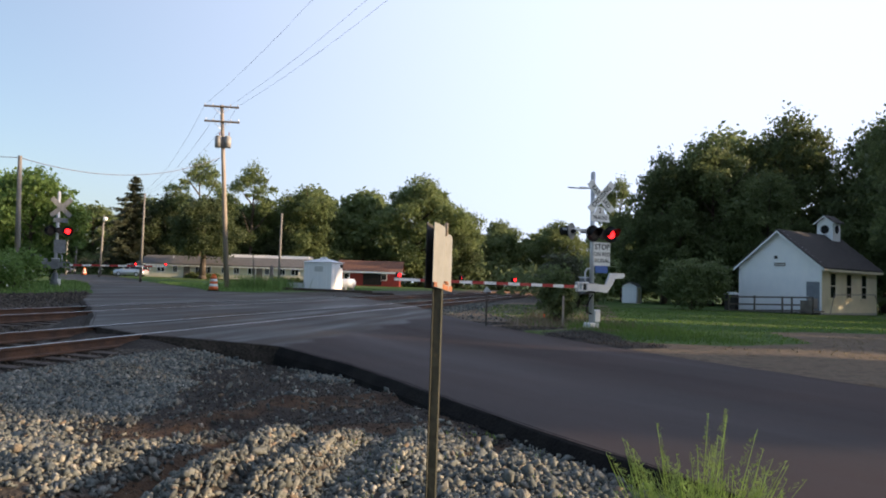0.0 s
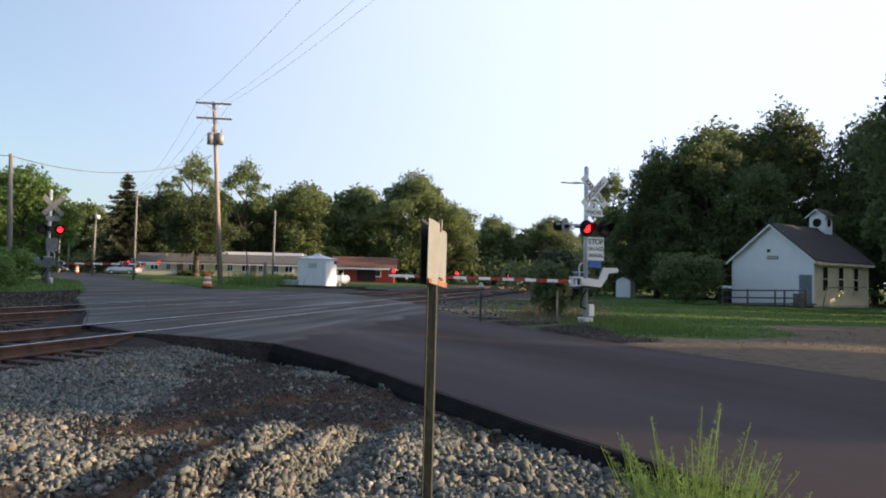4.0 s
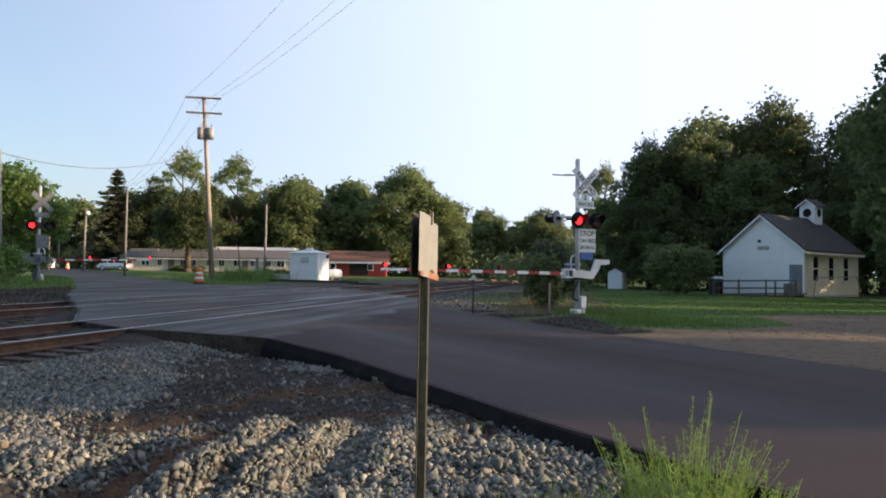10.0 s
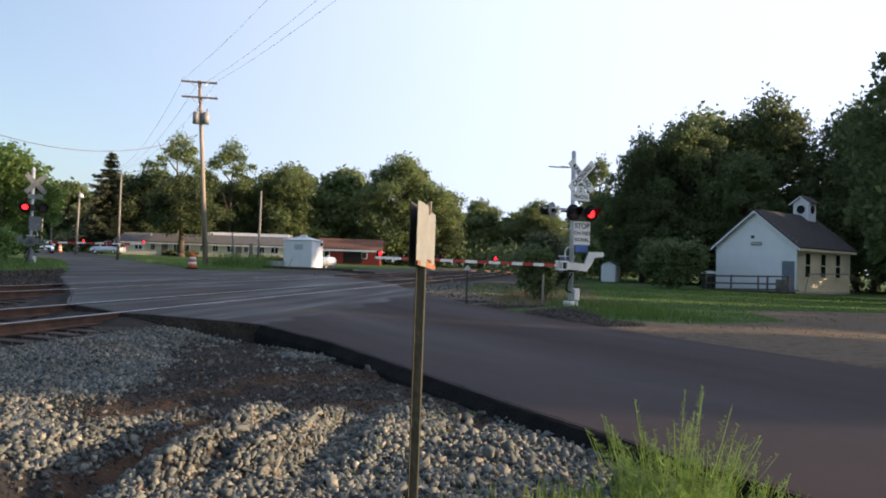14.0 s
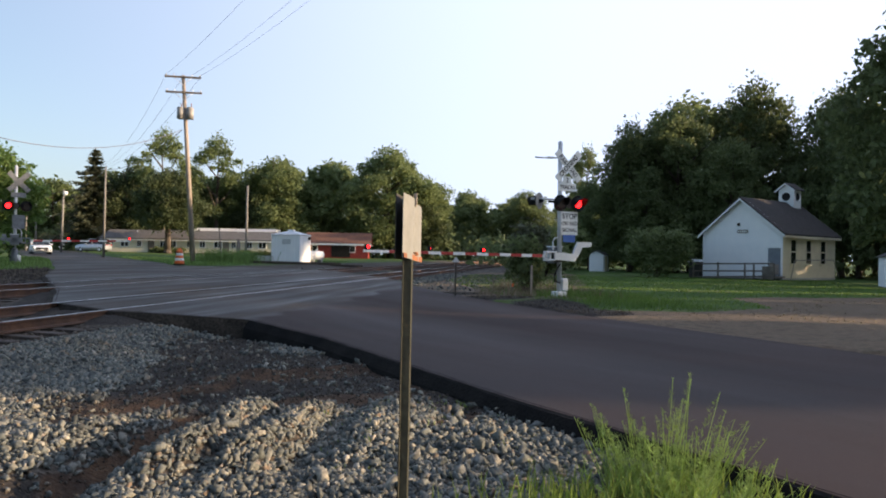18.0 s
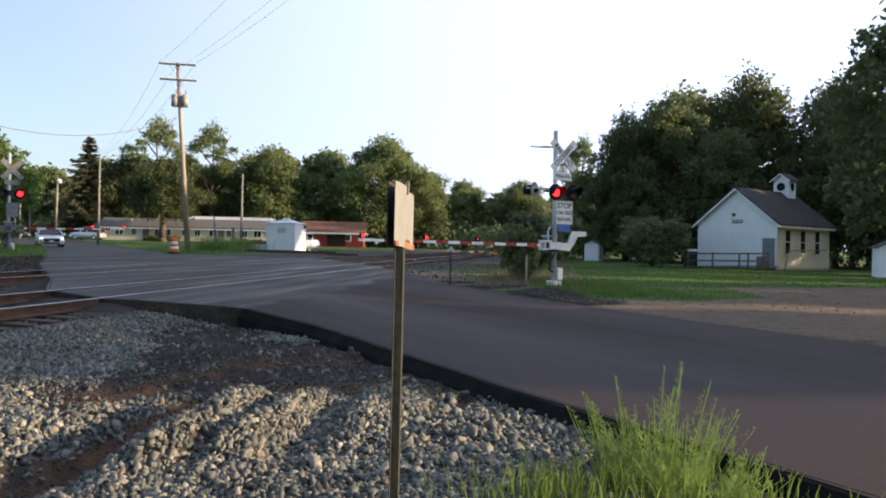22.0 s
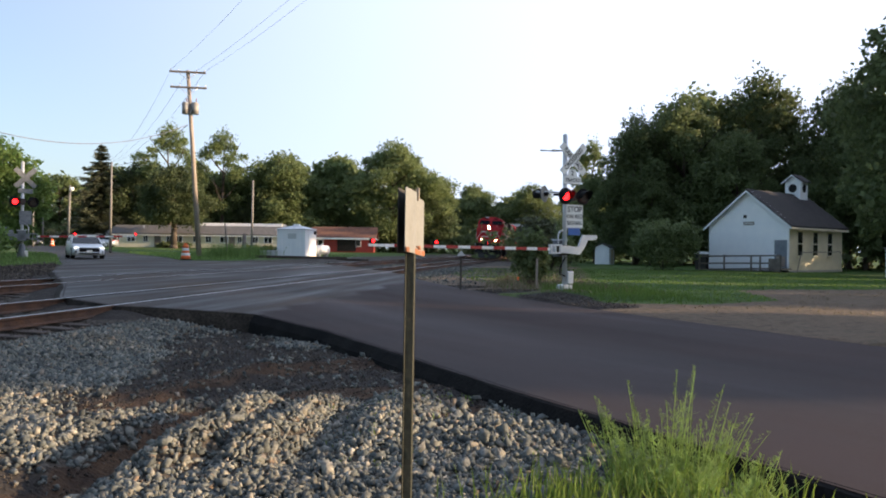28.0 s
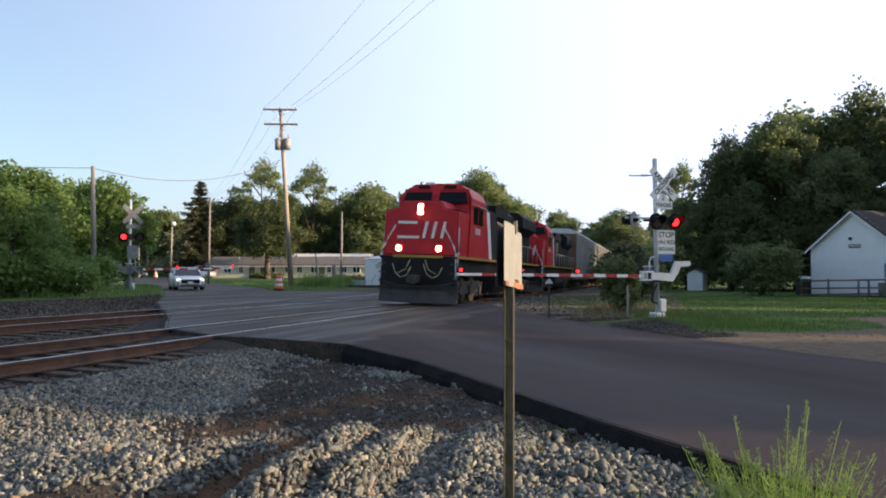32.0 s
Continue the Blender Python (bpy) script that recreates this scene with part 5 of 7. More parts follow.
def wire(a, b, sag, r, name="overhead_wire", label="thin overhead power line"):
    a, b = Vector(a), Vector(b)
    cu = bpy.data.curves.new(name, "CURVE")
    cu.dimensions, cu.bevel_depth, cu.bevel_resolution = "3D", r, 1
    sp = cu.splines.new("POLY")
    sp.points.add(24)
    for i in range(25):
        t = i / 24
        p = a.lerp(b, t)
        sp.points[i].co = (p.x, p.y, p.z - sag * 4 * t * (1 - t), 1)
    cu.materials.append(M["wire"])
    return tagged(new(name, cu), label, "wire", "overhead wires")


for dx, dz, far in ((-1.2, -0.05, (13.2, -4, 17.6)), (0.6, -0.05, (16.3, -4, 17.6)), (1.2, -0.05, (17.6, -4, 17.6))):
    wire(PT + Vector((dx, -0.16, dz)), far, 1.6, 0.007)
wire(PT + Vector((0, 0, -3.9)), LP + Vector((0, 0, -0.1)), 1.1, 0.022, label="thick drooping service cable")
wire(LP + Vector((0, 0, -0.1)), (-48, 30, 8), 0.6, 0.02, label="thick drooping service cable")
wire(PT + Vector((0, 0, -3.9)), P3 + Vector((0, 0, -0.3)), 0.8, 0.02)
wire(P3 + Vector((0, 0, -0.3)), P4 + Vector((0, 0, -0.2)), 0.6, 0.02)
wire(P4 + Vector((0, 0, -0.2)), P6 + Vector((0, 0, -0.3)), 0.6, 0.02)
for dx in (-1.2, 0.0, 1.2):
    wire(PT + Vector((dx, -0.16, -0.1)), P3 + Vector((dx * 0.3, 0, 0)), 1.0, 0.009)
bm = B()
bmesh.ops.create_uvsphere(bm, u_segments=12, v_segments=8, radius=0.28, matrix=Matrix.Translation(P4 + Vector((0.25, -0.2, -0.5))))
tagged(part("pole_lamp", bm, "white_paint", None), "round white lamp housing on a wooden pole", "lamp")


# ---- buildings beyond the tracks ----
def bungalow():
    ob = thing("equipment_cabin", "white metal signal equipment cabin with a low hipped roof", "cabin", pose(-4.9, 61.5, 0.25, 0, 0, -22))
    part("plinth", box(B(), (0, 0, 0.06), (2.6, 2.2, 0.16)), "concrete", ob)
    part("wall", box(B(), (0, 0, 1.22), (2.5, 2.1, 2.2), bevel=0.02), "white_paint", ob)
    bm = B()
    vs = [bm.verts.new(v) for v in ((-1.36, -1.16, 2.32), (1.36, -1.16, 2.32), (1.36, 1.16, 2.32), (-1.36, 1.16, 2.32), (-0.3, -0.2, 2.62), (0.3, -0.2, 2.62), (0.3, 0.2, 2.62), (-0.3, 0.2, 2.62))]
    for f in ((0, 1, 5, 4), (1, 2, 6, 5), (2, 3, 7, 6), (3, 0, 4, 7), (4, 5, 6, 7), (3, 2, 1, 0)):
        bm.faces.new([vs[i] for i in f])
    part("roof", bm, "galv", ob, "pale blue-grey metal roof")
    part("vent", box(B(), (0, 0, 2.68), (0.5, 0.35, 0.14), bevel=0.02), "white_paint", ob)
    part("notice", box(B(), (0.1, -1.065, 1.75), (0.75, 0.02, 0.42)), "galv", ob, "grey notice plate")
    part("door", box(B(), (1.262, 0.0, 1.22), (0.03, 0.9, 2.0)), "white_paint", ob)
    part("lamp", box(B(), (1.33, 0.65, 2.05), (0.16, 0.2, 0.26), bevel=0.02), "dark_metal", ob)
    for x in (-0.8, 0.0, 0.8):
        part("seam", box(B(), (x, -1.06, 1.22), (0.03, 0.02, 2.15)), "white_paint", ob)
    t = thing("propane_tank", "white horizontal fuel tank beside the equipment cabin", "tank", pose(-2.9, 62.6, 0.28, 0, 0, 35))
    bm = rod(B(), (-0.5, 0, 0.62), (0.5, 0, 0.62), 0.38, seg=20)
    for sx in (-1, 1):
        bmesh.ops.create_uvsphere(bm, u_segments=20, v_segments=10, radius=0.38, matrix=pose(sx * 0.5, 0, 0.62) @ Matrix.Diagonal((0.5, 1, 1, 1)))
    part("shell", bm, "white_paint", t)
    for sx in (-0.36, 0.36):
        part("cradle", box(B(), (sx, 0, 0.12), (0.14, 0.6, 0.3)), "concrete", t)
    part("valve_cap", rod(B(), (0, 0, 1.02), (0, 0, 1.14), 0.09), "galv", t)
    u = thing("utility_cabinet", "low pale metal cabinet beside the tracks", "cabinet", pose(-7.0, 61.2, 0.22, 0, 0, -10))
    part("body", box(B(), (0, 0, 0.28), (1.5, 0.7, 0.56), bevel=0.03), "galv", u)
    part("lid", box(B(), (0, 0, 0.58), (1.56, 0.76, 0.05), bevel=0.01), "galv", u)
    rng = random.Random(4)
    for i in range(9):
        bm = box(B(), (0, 0, 0.1), (2.5, 0.23, 0.18), bevel=0.012)
        o = part("spare_tie", bm, "tie", None)
        p = (-7.5 + (i % 5) * 1.75 + rng.uniform(-0.3, 0.3), 57.6 + (i // 5) * 0.4 + rng.uniform(-0.2, 0.2))
        o.matrix_basis = pose(p[0], p[1], ground_z(*p), 0, rng.uniform(-1, 1), rng.uniform(-14, 8))
        tagged(o, "dark wooden railway tie lying beside the track", "railway tie", "spare ties")


bungalow()


def depot():
    """Long gabled building, eaves to the camera; x along it."""
    w, d, e, a = 10.2, 6.0, 2.75, 4.3
    ob = thing("depot", "low red building with a brown shingle roof and white trim", "building", pose(-7.4, 127, 0.35, 0, 0, -4))
    part("wall", slab(B(), [(0, 0), (d, 0), (d, e), (d / 2, a), (0, e)], w, pose(w / 2, 0, 0, 0, 0, 90)), "red_paint", ob)
    rise = (a - e) / (d / 2)
    for s in (1, -1):
        mm = pose(w / 2, d / 2, 0, 0, 0, 90)
        part("roof", slab(B(), [(s * (d / 2 + 0.7), e - 0.7 * rise), (0, a), (0, a + 0.13), (s * (d / 2 + 0.7), e - 0.7 * rise + 0.13)], w + 1.2, mm), "roof_brown", ob)
        part("fascia", slab(B(), [(s * (d / 2 + 0.72), e - 0.7 * rise - 0.2), (s * (d / 2 + 0.66), e - 0.7 * rise - 0.2), (s * (d / 2 + 0.66), e - 0.7 * rise + 0.1), (s * (d / 2 + 0.72), e - 0.7 * rise + 0.1)], w + 1.2, mm), "white_paint", ob)
    part("gable_panel", slab(B(), [(0.2, e), (d - 0.2, e), (d / 2, a - 0.12)], 0.06, pose(-0.03, 0, 0, 0, 0, 90)), "white_paint", ob)
    # black panel on the wall stands in for the shade below the eaves
    part("porch_shade", box(B(), (w * 0.55, -0.03, 1.2), (3.2, 0.08, 2.0)), "black", ob, "black panel standing in for eave shade")
    for x in (1.2, 7.6):
        win = part("window", box(B(), (x, -0.03, 1.6), (1.0, 0.08, 1.2)), "white_paint", ob)
        part("pane", box(B(), (x, -0.08, 1.6), (0.8, 0.02, 1.0)), "glass", win)
    part("door", box(B(), (-0.05, 2.0, 1.05), (0.06, 0.95, 2.05)), "white_paint", ob)


depot()


def long_house():
    w, d, e, a = 27.5, 8.0, 2.2, 3.45
    ob = thing("long_house", "long low cream house with grey roof and many windows", "house", pose(-38.2, 119, 0.85, 0, 0, -3.5))
    part("wall", slab(B(), [(0, 0), (d, 0), (d, e), (d / 2, a), (0, e)], w, pose(w / 2, 0, 0, 0, 0, 90)), "cream_paint", ob)
    rise = (a - e) / (d / 2)
    mm = pose(w / 2, d / 2, 0, 0, 0, 90)
    for s in (1, -1):
        part("roof", slab(B(), [(s * (d / 2 + 0.5), e - 0.5 * rise), (0, a), (0, a + 0.13), (s * (d / 2 + 0.5), e - 0.5 * rise + 0.13)], w + 0.8, mm), "roof_grey", ob)
    part("fascia", box(B(), (w / 2, -0.52, e - 0.3), (w + 0.8, 0.05, 0.16)), "white_paint", ob)
    for i, x in enumerate((1.2, 3.4, 5.6, 9.2, 10.6, 13.2, 15.2, 17.6, 20.0, 22.4, 24.4, 26.2)):
        ww = (0.9, 1.3, 0.7)[i % 3]
        win = part("window", box(B(), (x, -0.03, 1.35), (ww, 0.07, 1.0)), "white_paint", ob)
        for k in (-1, 1):
            part("pane", box(B(), (x + k * ww * 0.23, -0.07, 1.35), (ww * 0.38, 0.02, 0.88)), "glass", win)
    for x in (7.4, 18.8):
        part("door", box(B(), (x, -0.04, 1.05), (0.95, 0.07, 2.05)), "wood_grey", ob)
    for x in (4.4, 12.1, 21.2):
        part("roof_vent", rod(B(), (x, 2.6, 2.9), (x, 2.6, 3.45), 0.07), "galv", ob)
    ob2 = thing("mobile_home", "long building with a pale flat metal roof behind", "building", pose(-26.5, 128, 0.9, 0, 0, -4))
    part("wall", box(B(), (6.7, 3, 1.4), (13.4, 5.5, 2.8)), "cream_paint", ob2)
    part("roof", slab(B(), [(-3.2, 2.75), (3.2, 2.75), (2.2, 4.2), (-2.2, 4.2)], 14.0, pose(6.7, 3, 0, 0, 0, 90)), "roof_white", ob2, "pale metal roof catching the sun")
    rng = random.Random(9)
    for i, j in enumerate((3, 4, 8, 9, 9.9)):
        x = -37 + j * 2.6
        y = 117.6 - j * 0.16
        h = bush(60 + i % 3, "clipped dark green shrub in front of the long house", "leaf_dark", 1.5, 0.9, 500, 0.2, "hedge") if i < 3 else None
        if h:
            HEDGES.append(h)
            h.matrix_basis = pose(x, y, ground_z(x, y))
            tagged(h, group="hedge of the long house")
        else:
            copy_thing(HEDGES[i % 3], pose(x, y, ground_z(x, y), 0, 0, rng.uniform(0, 360)))


HEDGES = []
long_house()


# ---- small things ----
def barrel(x, y, label):
    ob = thing("traffic_drum", label, "traffic drum", pose(x, y, ground_z(x, y)))
    part("base", rod(B(), (0, 0, 0), (0, 0, 0.07), 0.36, 0.33, 20), "black", ob)
    z, r = 0.07, 0.29
    for i, (h, mt) in enumerate(((0.2, "orange"), (0.15, "sign_white"), (0.15, "orange"), (0.15, "sign_white"), (0.2, "orange"))):
        part("band", rod(B(), (0, 0, z), (0, 0, z + h), r, r - 0.025, 20), mt, ob, "white reflective band" if i % 2 else "")
        z, r = z + h, r - 0.025
    part("handle", box(B(), (0, 0, z + 0.05), (0.2, 0.04, 0.1), bevel=0.015), "orange", ob)


barrel(-10.25, 45.9, "orange and white traffic drum beside the road")
barrel(-38.9, 99.5, "distant orange traffic drum at the roadside")


def stub_post():
    x, y = 3.43, 23.8
    ob = thing("marker_post", "thin dark metal marker post with a small angled plate", "post", pose(x, y, ground_z(x, y)))
    part("shaft", box(B(), (0, 0, 0.55), (0.05, 0.03, 1.3)), "dark_metal", ob)
    part("plate", slab(B(), [(-0.14, 1.12), (0.14, 1.12), (0.0, 1.3)], 0.01, pose(0, -0.03, 0)), "galv", ob)
    ob = thing("marker_flag", "small orange marker stake in the grass", "stake", pose(5.9, 26.5, ground_z(5.9, 26.5)))
    part("stake", box(B(), (0, 0, 0.16), (0.02, 0.02, 0.34)), "wood_grey", ob)
    part("flag", box(B(), (0.04, 0, 0.27), (0.09, 0.006, 0.12)), "orange", ob)
    ob = thing("fence_post", "weathered yellowish wooden fence post", "post", pose(6.0, 23.9, ground_z(6.0, 23.9)))
    part("shaft", box(B(), (0, 0, 0.5), (0.06, 0.06, 1.05)), "pole_wood", ob)


stub_post()


def near_sign():
    """Steel channel post with two plates back to back, seen nearly edge on."""
    x, y = 0.290, 3.30
    z0 = ground_z(x, y) - 0.1
    ob = thing("sign_post", "green steel channel post with two weathered sign plates back to back", "sign post", pose(x, y, z0, 0, 1.0, 71))
    top = 1.345 - z0
    sec = [(-0.034, 0.012), (-0.022, 0.012), (-0.014, -0.022), (0.014, -0.022), (0.022, 0.012), (0.034, 0.012), (0.034, 0.016), (0.019, 0.016), (0.011, -0.018), (-0.011, -0.018), (-0.019, 0.016), (-0.034, 0.016)]
    bm = B()
    lo = [bm.verts.new((a, b, 0)) for a, b in sec]
    hi = [bm.verts.new((a, b, top)) for a, b in sec]
    for i in range(12):
        j = (i + 1) % 12
        bm.faces.new((lo[i], lo[j], hi[j], hi[i]))
    bm.faces.new(hi)
    bmesh.ops.recalc_face_normals(bm, faces=bm.faces)
    part("channel", bm, "post_green", ob, "dark green steel channel with worn edges")
    # cream plate in two leaves either side of the channel, and a dark plate on the other face: ends along the plate, bottom and top at each end
    for leaf, (a0, b0, t0), (a1, b1, t1), y, bow, mat, label in (
            ("sign_plate", (-0.165, 1.060, 1.339), (0.030, 1.048, 1.326), -0.028, 0.010, "plate_cream", "cream weathered sign plate with a rusty lower edge"),
            ("sign_plate", (0.026, 1.048, 1.308), (0.170, 1.040, 1.302), -0.024, 0.006, "plate_cream", "cream weathered sign plate with a rounded corner"),
            ("sign_plate", (-0.150, 1.052, 1.338), (0.120, 1.05, 1.325), 0.019, 0.0, "plate_dark", "dark sign plate on the far side")):
        n, rows = 10, []
        bm = B()
        for k in range(n + 1):
            u = k / n
            a, lo_z, hi_z = a0 + (a1 - a0) * u, b0 + (b1 - b0) * u, t0 + (t1 - t0) * u
            hi_z -= 0.018 * max(0.0, u - 0.8) ** 2 / 0.04 if a1 > 0.15 else 0.0
            off = y + bow * (2 * u - 1) ** 2
            rows.append([bm.verts.new((a, off - 0.0015, lo_z - z0)), bm.verts.new((a, off - 0.0015, hi_z - z0)), bm.verts.new((a, off + 0.0015, hi_z - z0)), bm.verts.new((a, off + 0.0015, lo_z - z0))])
        for r0, r1 in zip(rows, rows[1:]):
            for k in range(4):
                bm.faces.new((r0[k], r0[(k + 1) % 4], r1[(k + 1) % 4], r1[k]))
        bm.faces.new(rows[0])
        bm.faces.new(rows[-1][::-1])
        bmesh.ops.recalc_face_normals(bm, faces=bm.faces)
        pl = part(leaf, bm, mat, ob, label)
        if mat == "plate_cream":
            rim = slab(B(), [(a0, b0 - z0 + 0.001), (a1, b1 - z0 + 0.001), (a1, b1 - z0 + 0.026), (a0, b0 - z0 + 0.020)], 0.004, pose(0, y - 0.003 + bow * 0.6, 0))
            part("rusty_edge", rim, "rust", pl, "rusty lower edge")
            for zz in (b1 + 0.035,):
                c = a1 - 0.012 if a0 < 0 else a0 + 0.02
                part("bolt", rod(B(), (c, y - 0.014, zz - z0), (c, y + 0.02, zz - z0), 0.004), "rust", pl)
    part("post_tip", box(B(), (0.031, -0.024, 1.325 - z0), (0.010, 0.012, 0.06)), "pole_wood", ob, "worn bare tip of the channel")


M["post_green"] = surf("post_green", (0.028, 0.030, 0.020), (0.042, 0.042, 0.028), 14, 0.6, 0.2, 0.2, c3=(0.10, 0.065, 0.035))
M["plate_dark"] = surf("plate_dark", (0.030, 0.028, 0.026), (0.05, 0.042, 0.034), 9, 0.7, 0.1, 0.1)
M["plate_cream"] = surf("plate_cream", (0.225, 0.232, 0.225), (0.18, 0.185, 0.175), 6, 0.6, 0.1, 0.08, grain=0.08)
near_sign()


# ---- cars ----
def car_body(bm, L, W, sections):
    """Rings of a car body: x, half width, list of z from sill to top edge."""
    rings = []
    for x, hw, z0, z1 in sections:
        ring = [(x, -hw * 0.96, z0), (x, -hw, z0 + (z1 - z0) * 0.45), (x, -hw * 0.93, z1 - 0.04), (x, -hw * 0.80, z1), (x, hw * 0.80, z1), (x, hw * 0.93, z1 - 0.04), (x, hw, z0 + (z1 - z0) * 0.45), (x, hw * 0.96, z0)]
        rings.append([bm.verts.new(v) for v in ring])
    for a, b in zip(rings, rings[1:]):
        for i in range(8):
            j = (i + 1) % 8
            bm.faces.new((a[i], a[j], b[j], b[i]))
    bm.faces.new(rings[0][::-1])
    bm.faces.new(rings[-1])
    bmesh.ops.recalc_face_normals(bm, faces=bm.faces)
    for f in bm.faces:
        f.smooth = True
    return bm


WHEELS = []


def make_car(name, label, paint, L=4.9, W=1.85, H=1.46, boxy=False, lights=False):
    """A car facing +x, its origin on the ground under its middle."""
    ob = thing(name, label, "car")
    h = L / 2
    hood, belt = (1.02, 1.05) if boxy else (0.84, 0.94)
    body = B()
    car_body(body, L, W, [(h, W * 0.36, 0.34, 0.62), (h - 0.10, W * 0.45, 0.24, hood - 0.16), (h - 0.55, W * 0.49, 0.20, hood - 0.05), (h - 1.25, W * 0.5, 0.20, hood + 0.04), (h - 1.6, W * 0.5, 0.2, belt), (-h + 1.4, W * 0.5, 0.2, belt + 0.05), (-h + 0.5, W * 0.48, 0.22, belt + 0.04), (-h + 0.08, W * 0.44, 0.3, belt - 0.05), (-h, W * 0.38, 0.4, 0.75)])
    b = part("body", body, paint, ob)
    x0, x1, x2, x3 = (h - 1.45, h - 2.05, -h + 0.45, -h + 0.12) if boxy else (h - 1.35, h - 2.15, -h + 1.45, -h + 0.72)
    z0, hw0, hw1 = belt - 0.02, W * 0.46, W * 0.37
    gl = B()
    lo = [(x0, -hw0, z0), (x0, hw0, z0), (x3, hw0, z0), (x3, -hw0, z0)]
    hi = [(x1, -hw1, H - 0.05), (x1, hw1, H - 0.05), (x2, hw1, H - 0.05), (x2, -hw1, H - 0.05)]
    vs = [gl.verts.new(p) for p in lo + hi]
    for f in ((0, 1, 5, 4), (1, 2, 6, 5), (2, 3, 7, 6), (3, 0, 4, 7), (4, 5, 6, 7)):
        gl.faces.new([vs[i] for i in f])
    bmesh.ops.recalc_face_normals(gl, faces=gl.faces)
    part("window_glass", gl, "glass", ob, "dark window glass")
    rf = box(B(), ((x1 + x2) / 2, 0, H - 0.03), (x1 - x2 + 0.12, hw1 * 2 + 0.06, 0.06), bevel=0.025)
    part("roof", rf, paint, ob)
    for sy in (-1, 1):
        for p, q, r in (((x0, sy * hw0, z0), (x1, sy * hw1, H - 0.04), 0.035), ((x3, sy * hw0, z0), (x2, sy * hw1, H - 0.04), 0.05), ((0.0 if not boxy else -0.3, sy * hw0 * 1.0, z0), (-0.1, sy * hw1 * 1.01, H - 0.04), 0.035)):
            part("pillar", rod(B(), p, q, r, seg=6), paint, ob)
        part("mirror", box(B(), (x0 - 0.25, sy * (hw0 + 0.13), z0 + 0.08), (0.12, 0.2, 0.14), bevel=0.03), paint, ob)
        part("headlight", box(B(), (h - 0.14, sy * W * 0.37, hood - 0.19), (0.16, 0.30, 0.10), pose(0, 0, 0, 0, 0, 0), bevel=0.04), "car_lamp" if lights else "glass", ob, "lit headlight" if lights else "headlight")
        part("tail_light", box(B(), (-h + 0.08, sy * W * 0.36, belt - 0.12), (0.1, 0.34, 0.16), bevel=0.03), "sign_red", ob)
        part("fog_trim", box(B(), (h - 0.05, sy * W * 0.33, 0.42), (0.06, 0.3, 0.12), bevel=0.02), "black", ob)
    part("grille", box(B(), (h - 0.02, 0, 0.54), (0.07, W * 0.60, 0.26), bevel=0.03), "black", ob)
    part("grille_bar", box(B(), (h + 0.0, 0, 0.66), (0.05, W * 0.55, 0.035), bevel=0.01), "galv", ob)
    part("lower_intake", box(B(), (h - 0.04, 0, 0.34), (0.08, W * 0.6, 0.12), bevel=0.02), "black", ob)
    part("number_plate", box(B(), (h + 0.02, 0, 0.45), (0.02, 0.32, 0.15)), "sign_white", ob)
    for wx in (h - 0.92, -h + 1.0):
        for sy in (-1, 1):
            m = Matrix.Translation((wx, sy * (W / 2 - 0.12), 0.33))
            bm = rod(B(), (0, -0.11, 0), (0, 0.11, 0), 0.33, seg=22)
            wh = part("wheel", bm, "black", ob)
            wh.matrix_basis = m
            rim = rod(B(), (0, sy * 0.112, 0), (0, sy * 0.125, 0), 0.22, seg=14)
            part("rim", rim, "galv", wh)
            for k in range(5):
                a = k * math.tau / 5
                part("spoke", box(B(), (0.12 * math.cos(a), sy * 0.13, 0.12 * math.sin(a)), (0.2, 0.012, 0.04), pose(0, 0, 0)), "galv", wh) if k < 1 else None
            if lights:
                WHEELS.append((wh, m))
    return ob


M["car_silver"] = surf("car_silver", (0.55, 0.58, 0.62), (0.52, 0.55, 0.59), 2, 0.28, 0.55, 0, grain=0.03)
M["car_white"] = surf("car_white", (0.84, 0.86, 0.89), (0.80, 0.82, 0.85), 2, 0.3, 0.0, 0, grain=0.03)
M["car_dark"] = surf("car_dark", (0.05, 0.06, 0.08), (0.04, 0.05, 0.07), 2, 0.3, 0.2, 0, grain=0.03)
M["car_lamp"] = glow("car_lamp", (1.0, 0.97, 0.9), 0.9)
SEDAN = make_car("sedan", "silver-white sedan with lit headlights waiting at the crossing", "car_white", lights=True)
SUV = make_car("parked_suv", "pale silver sport utility vehicle parked on the grass", "car_silver", 4.5, 1.85, 1.8, True)
SUV.matrix_basis = pose(-35.3, 106.5, ground_z(-35.3, 106.5), 0, 0, 170)
CARP = make_car("parked_car", "white car parked far down the road", "car_white", 4.5, 1.75, 1.5, True)
CARP.matrix_basis = pose(-49.5, 107, ground_z(-49.5, 107), 0, 0, -60)
CARD = make_car("parked_car", "dark car parked far down the road", "car_dark", 4.5, 1.75, 1.45)
CARD.matrix_basis = pose(-47.5, 112, ground_z(-47.5, 112), 0, 0, 10)


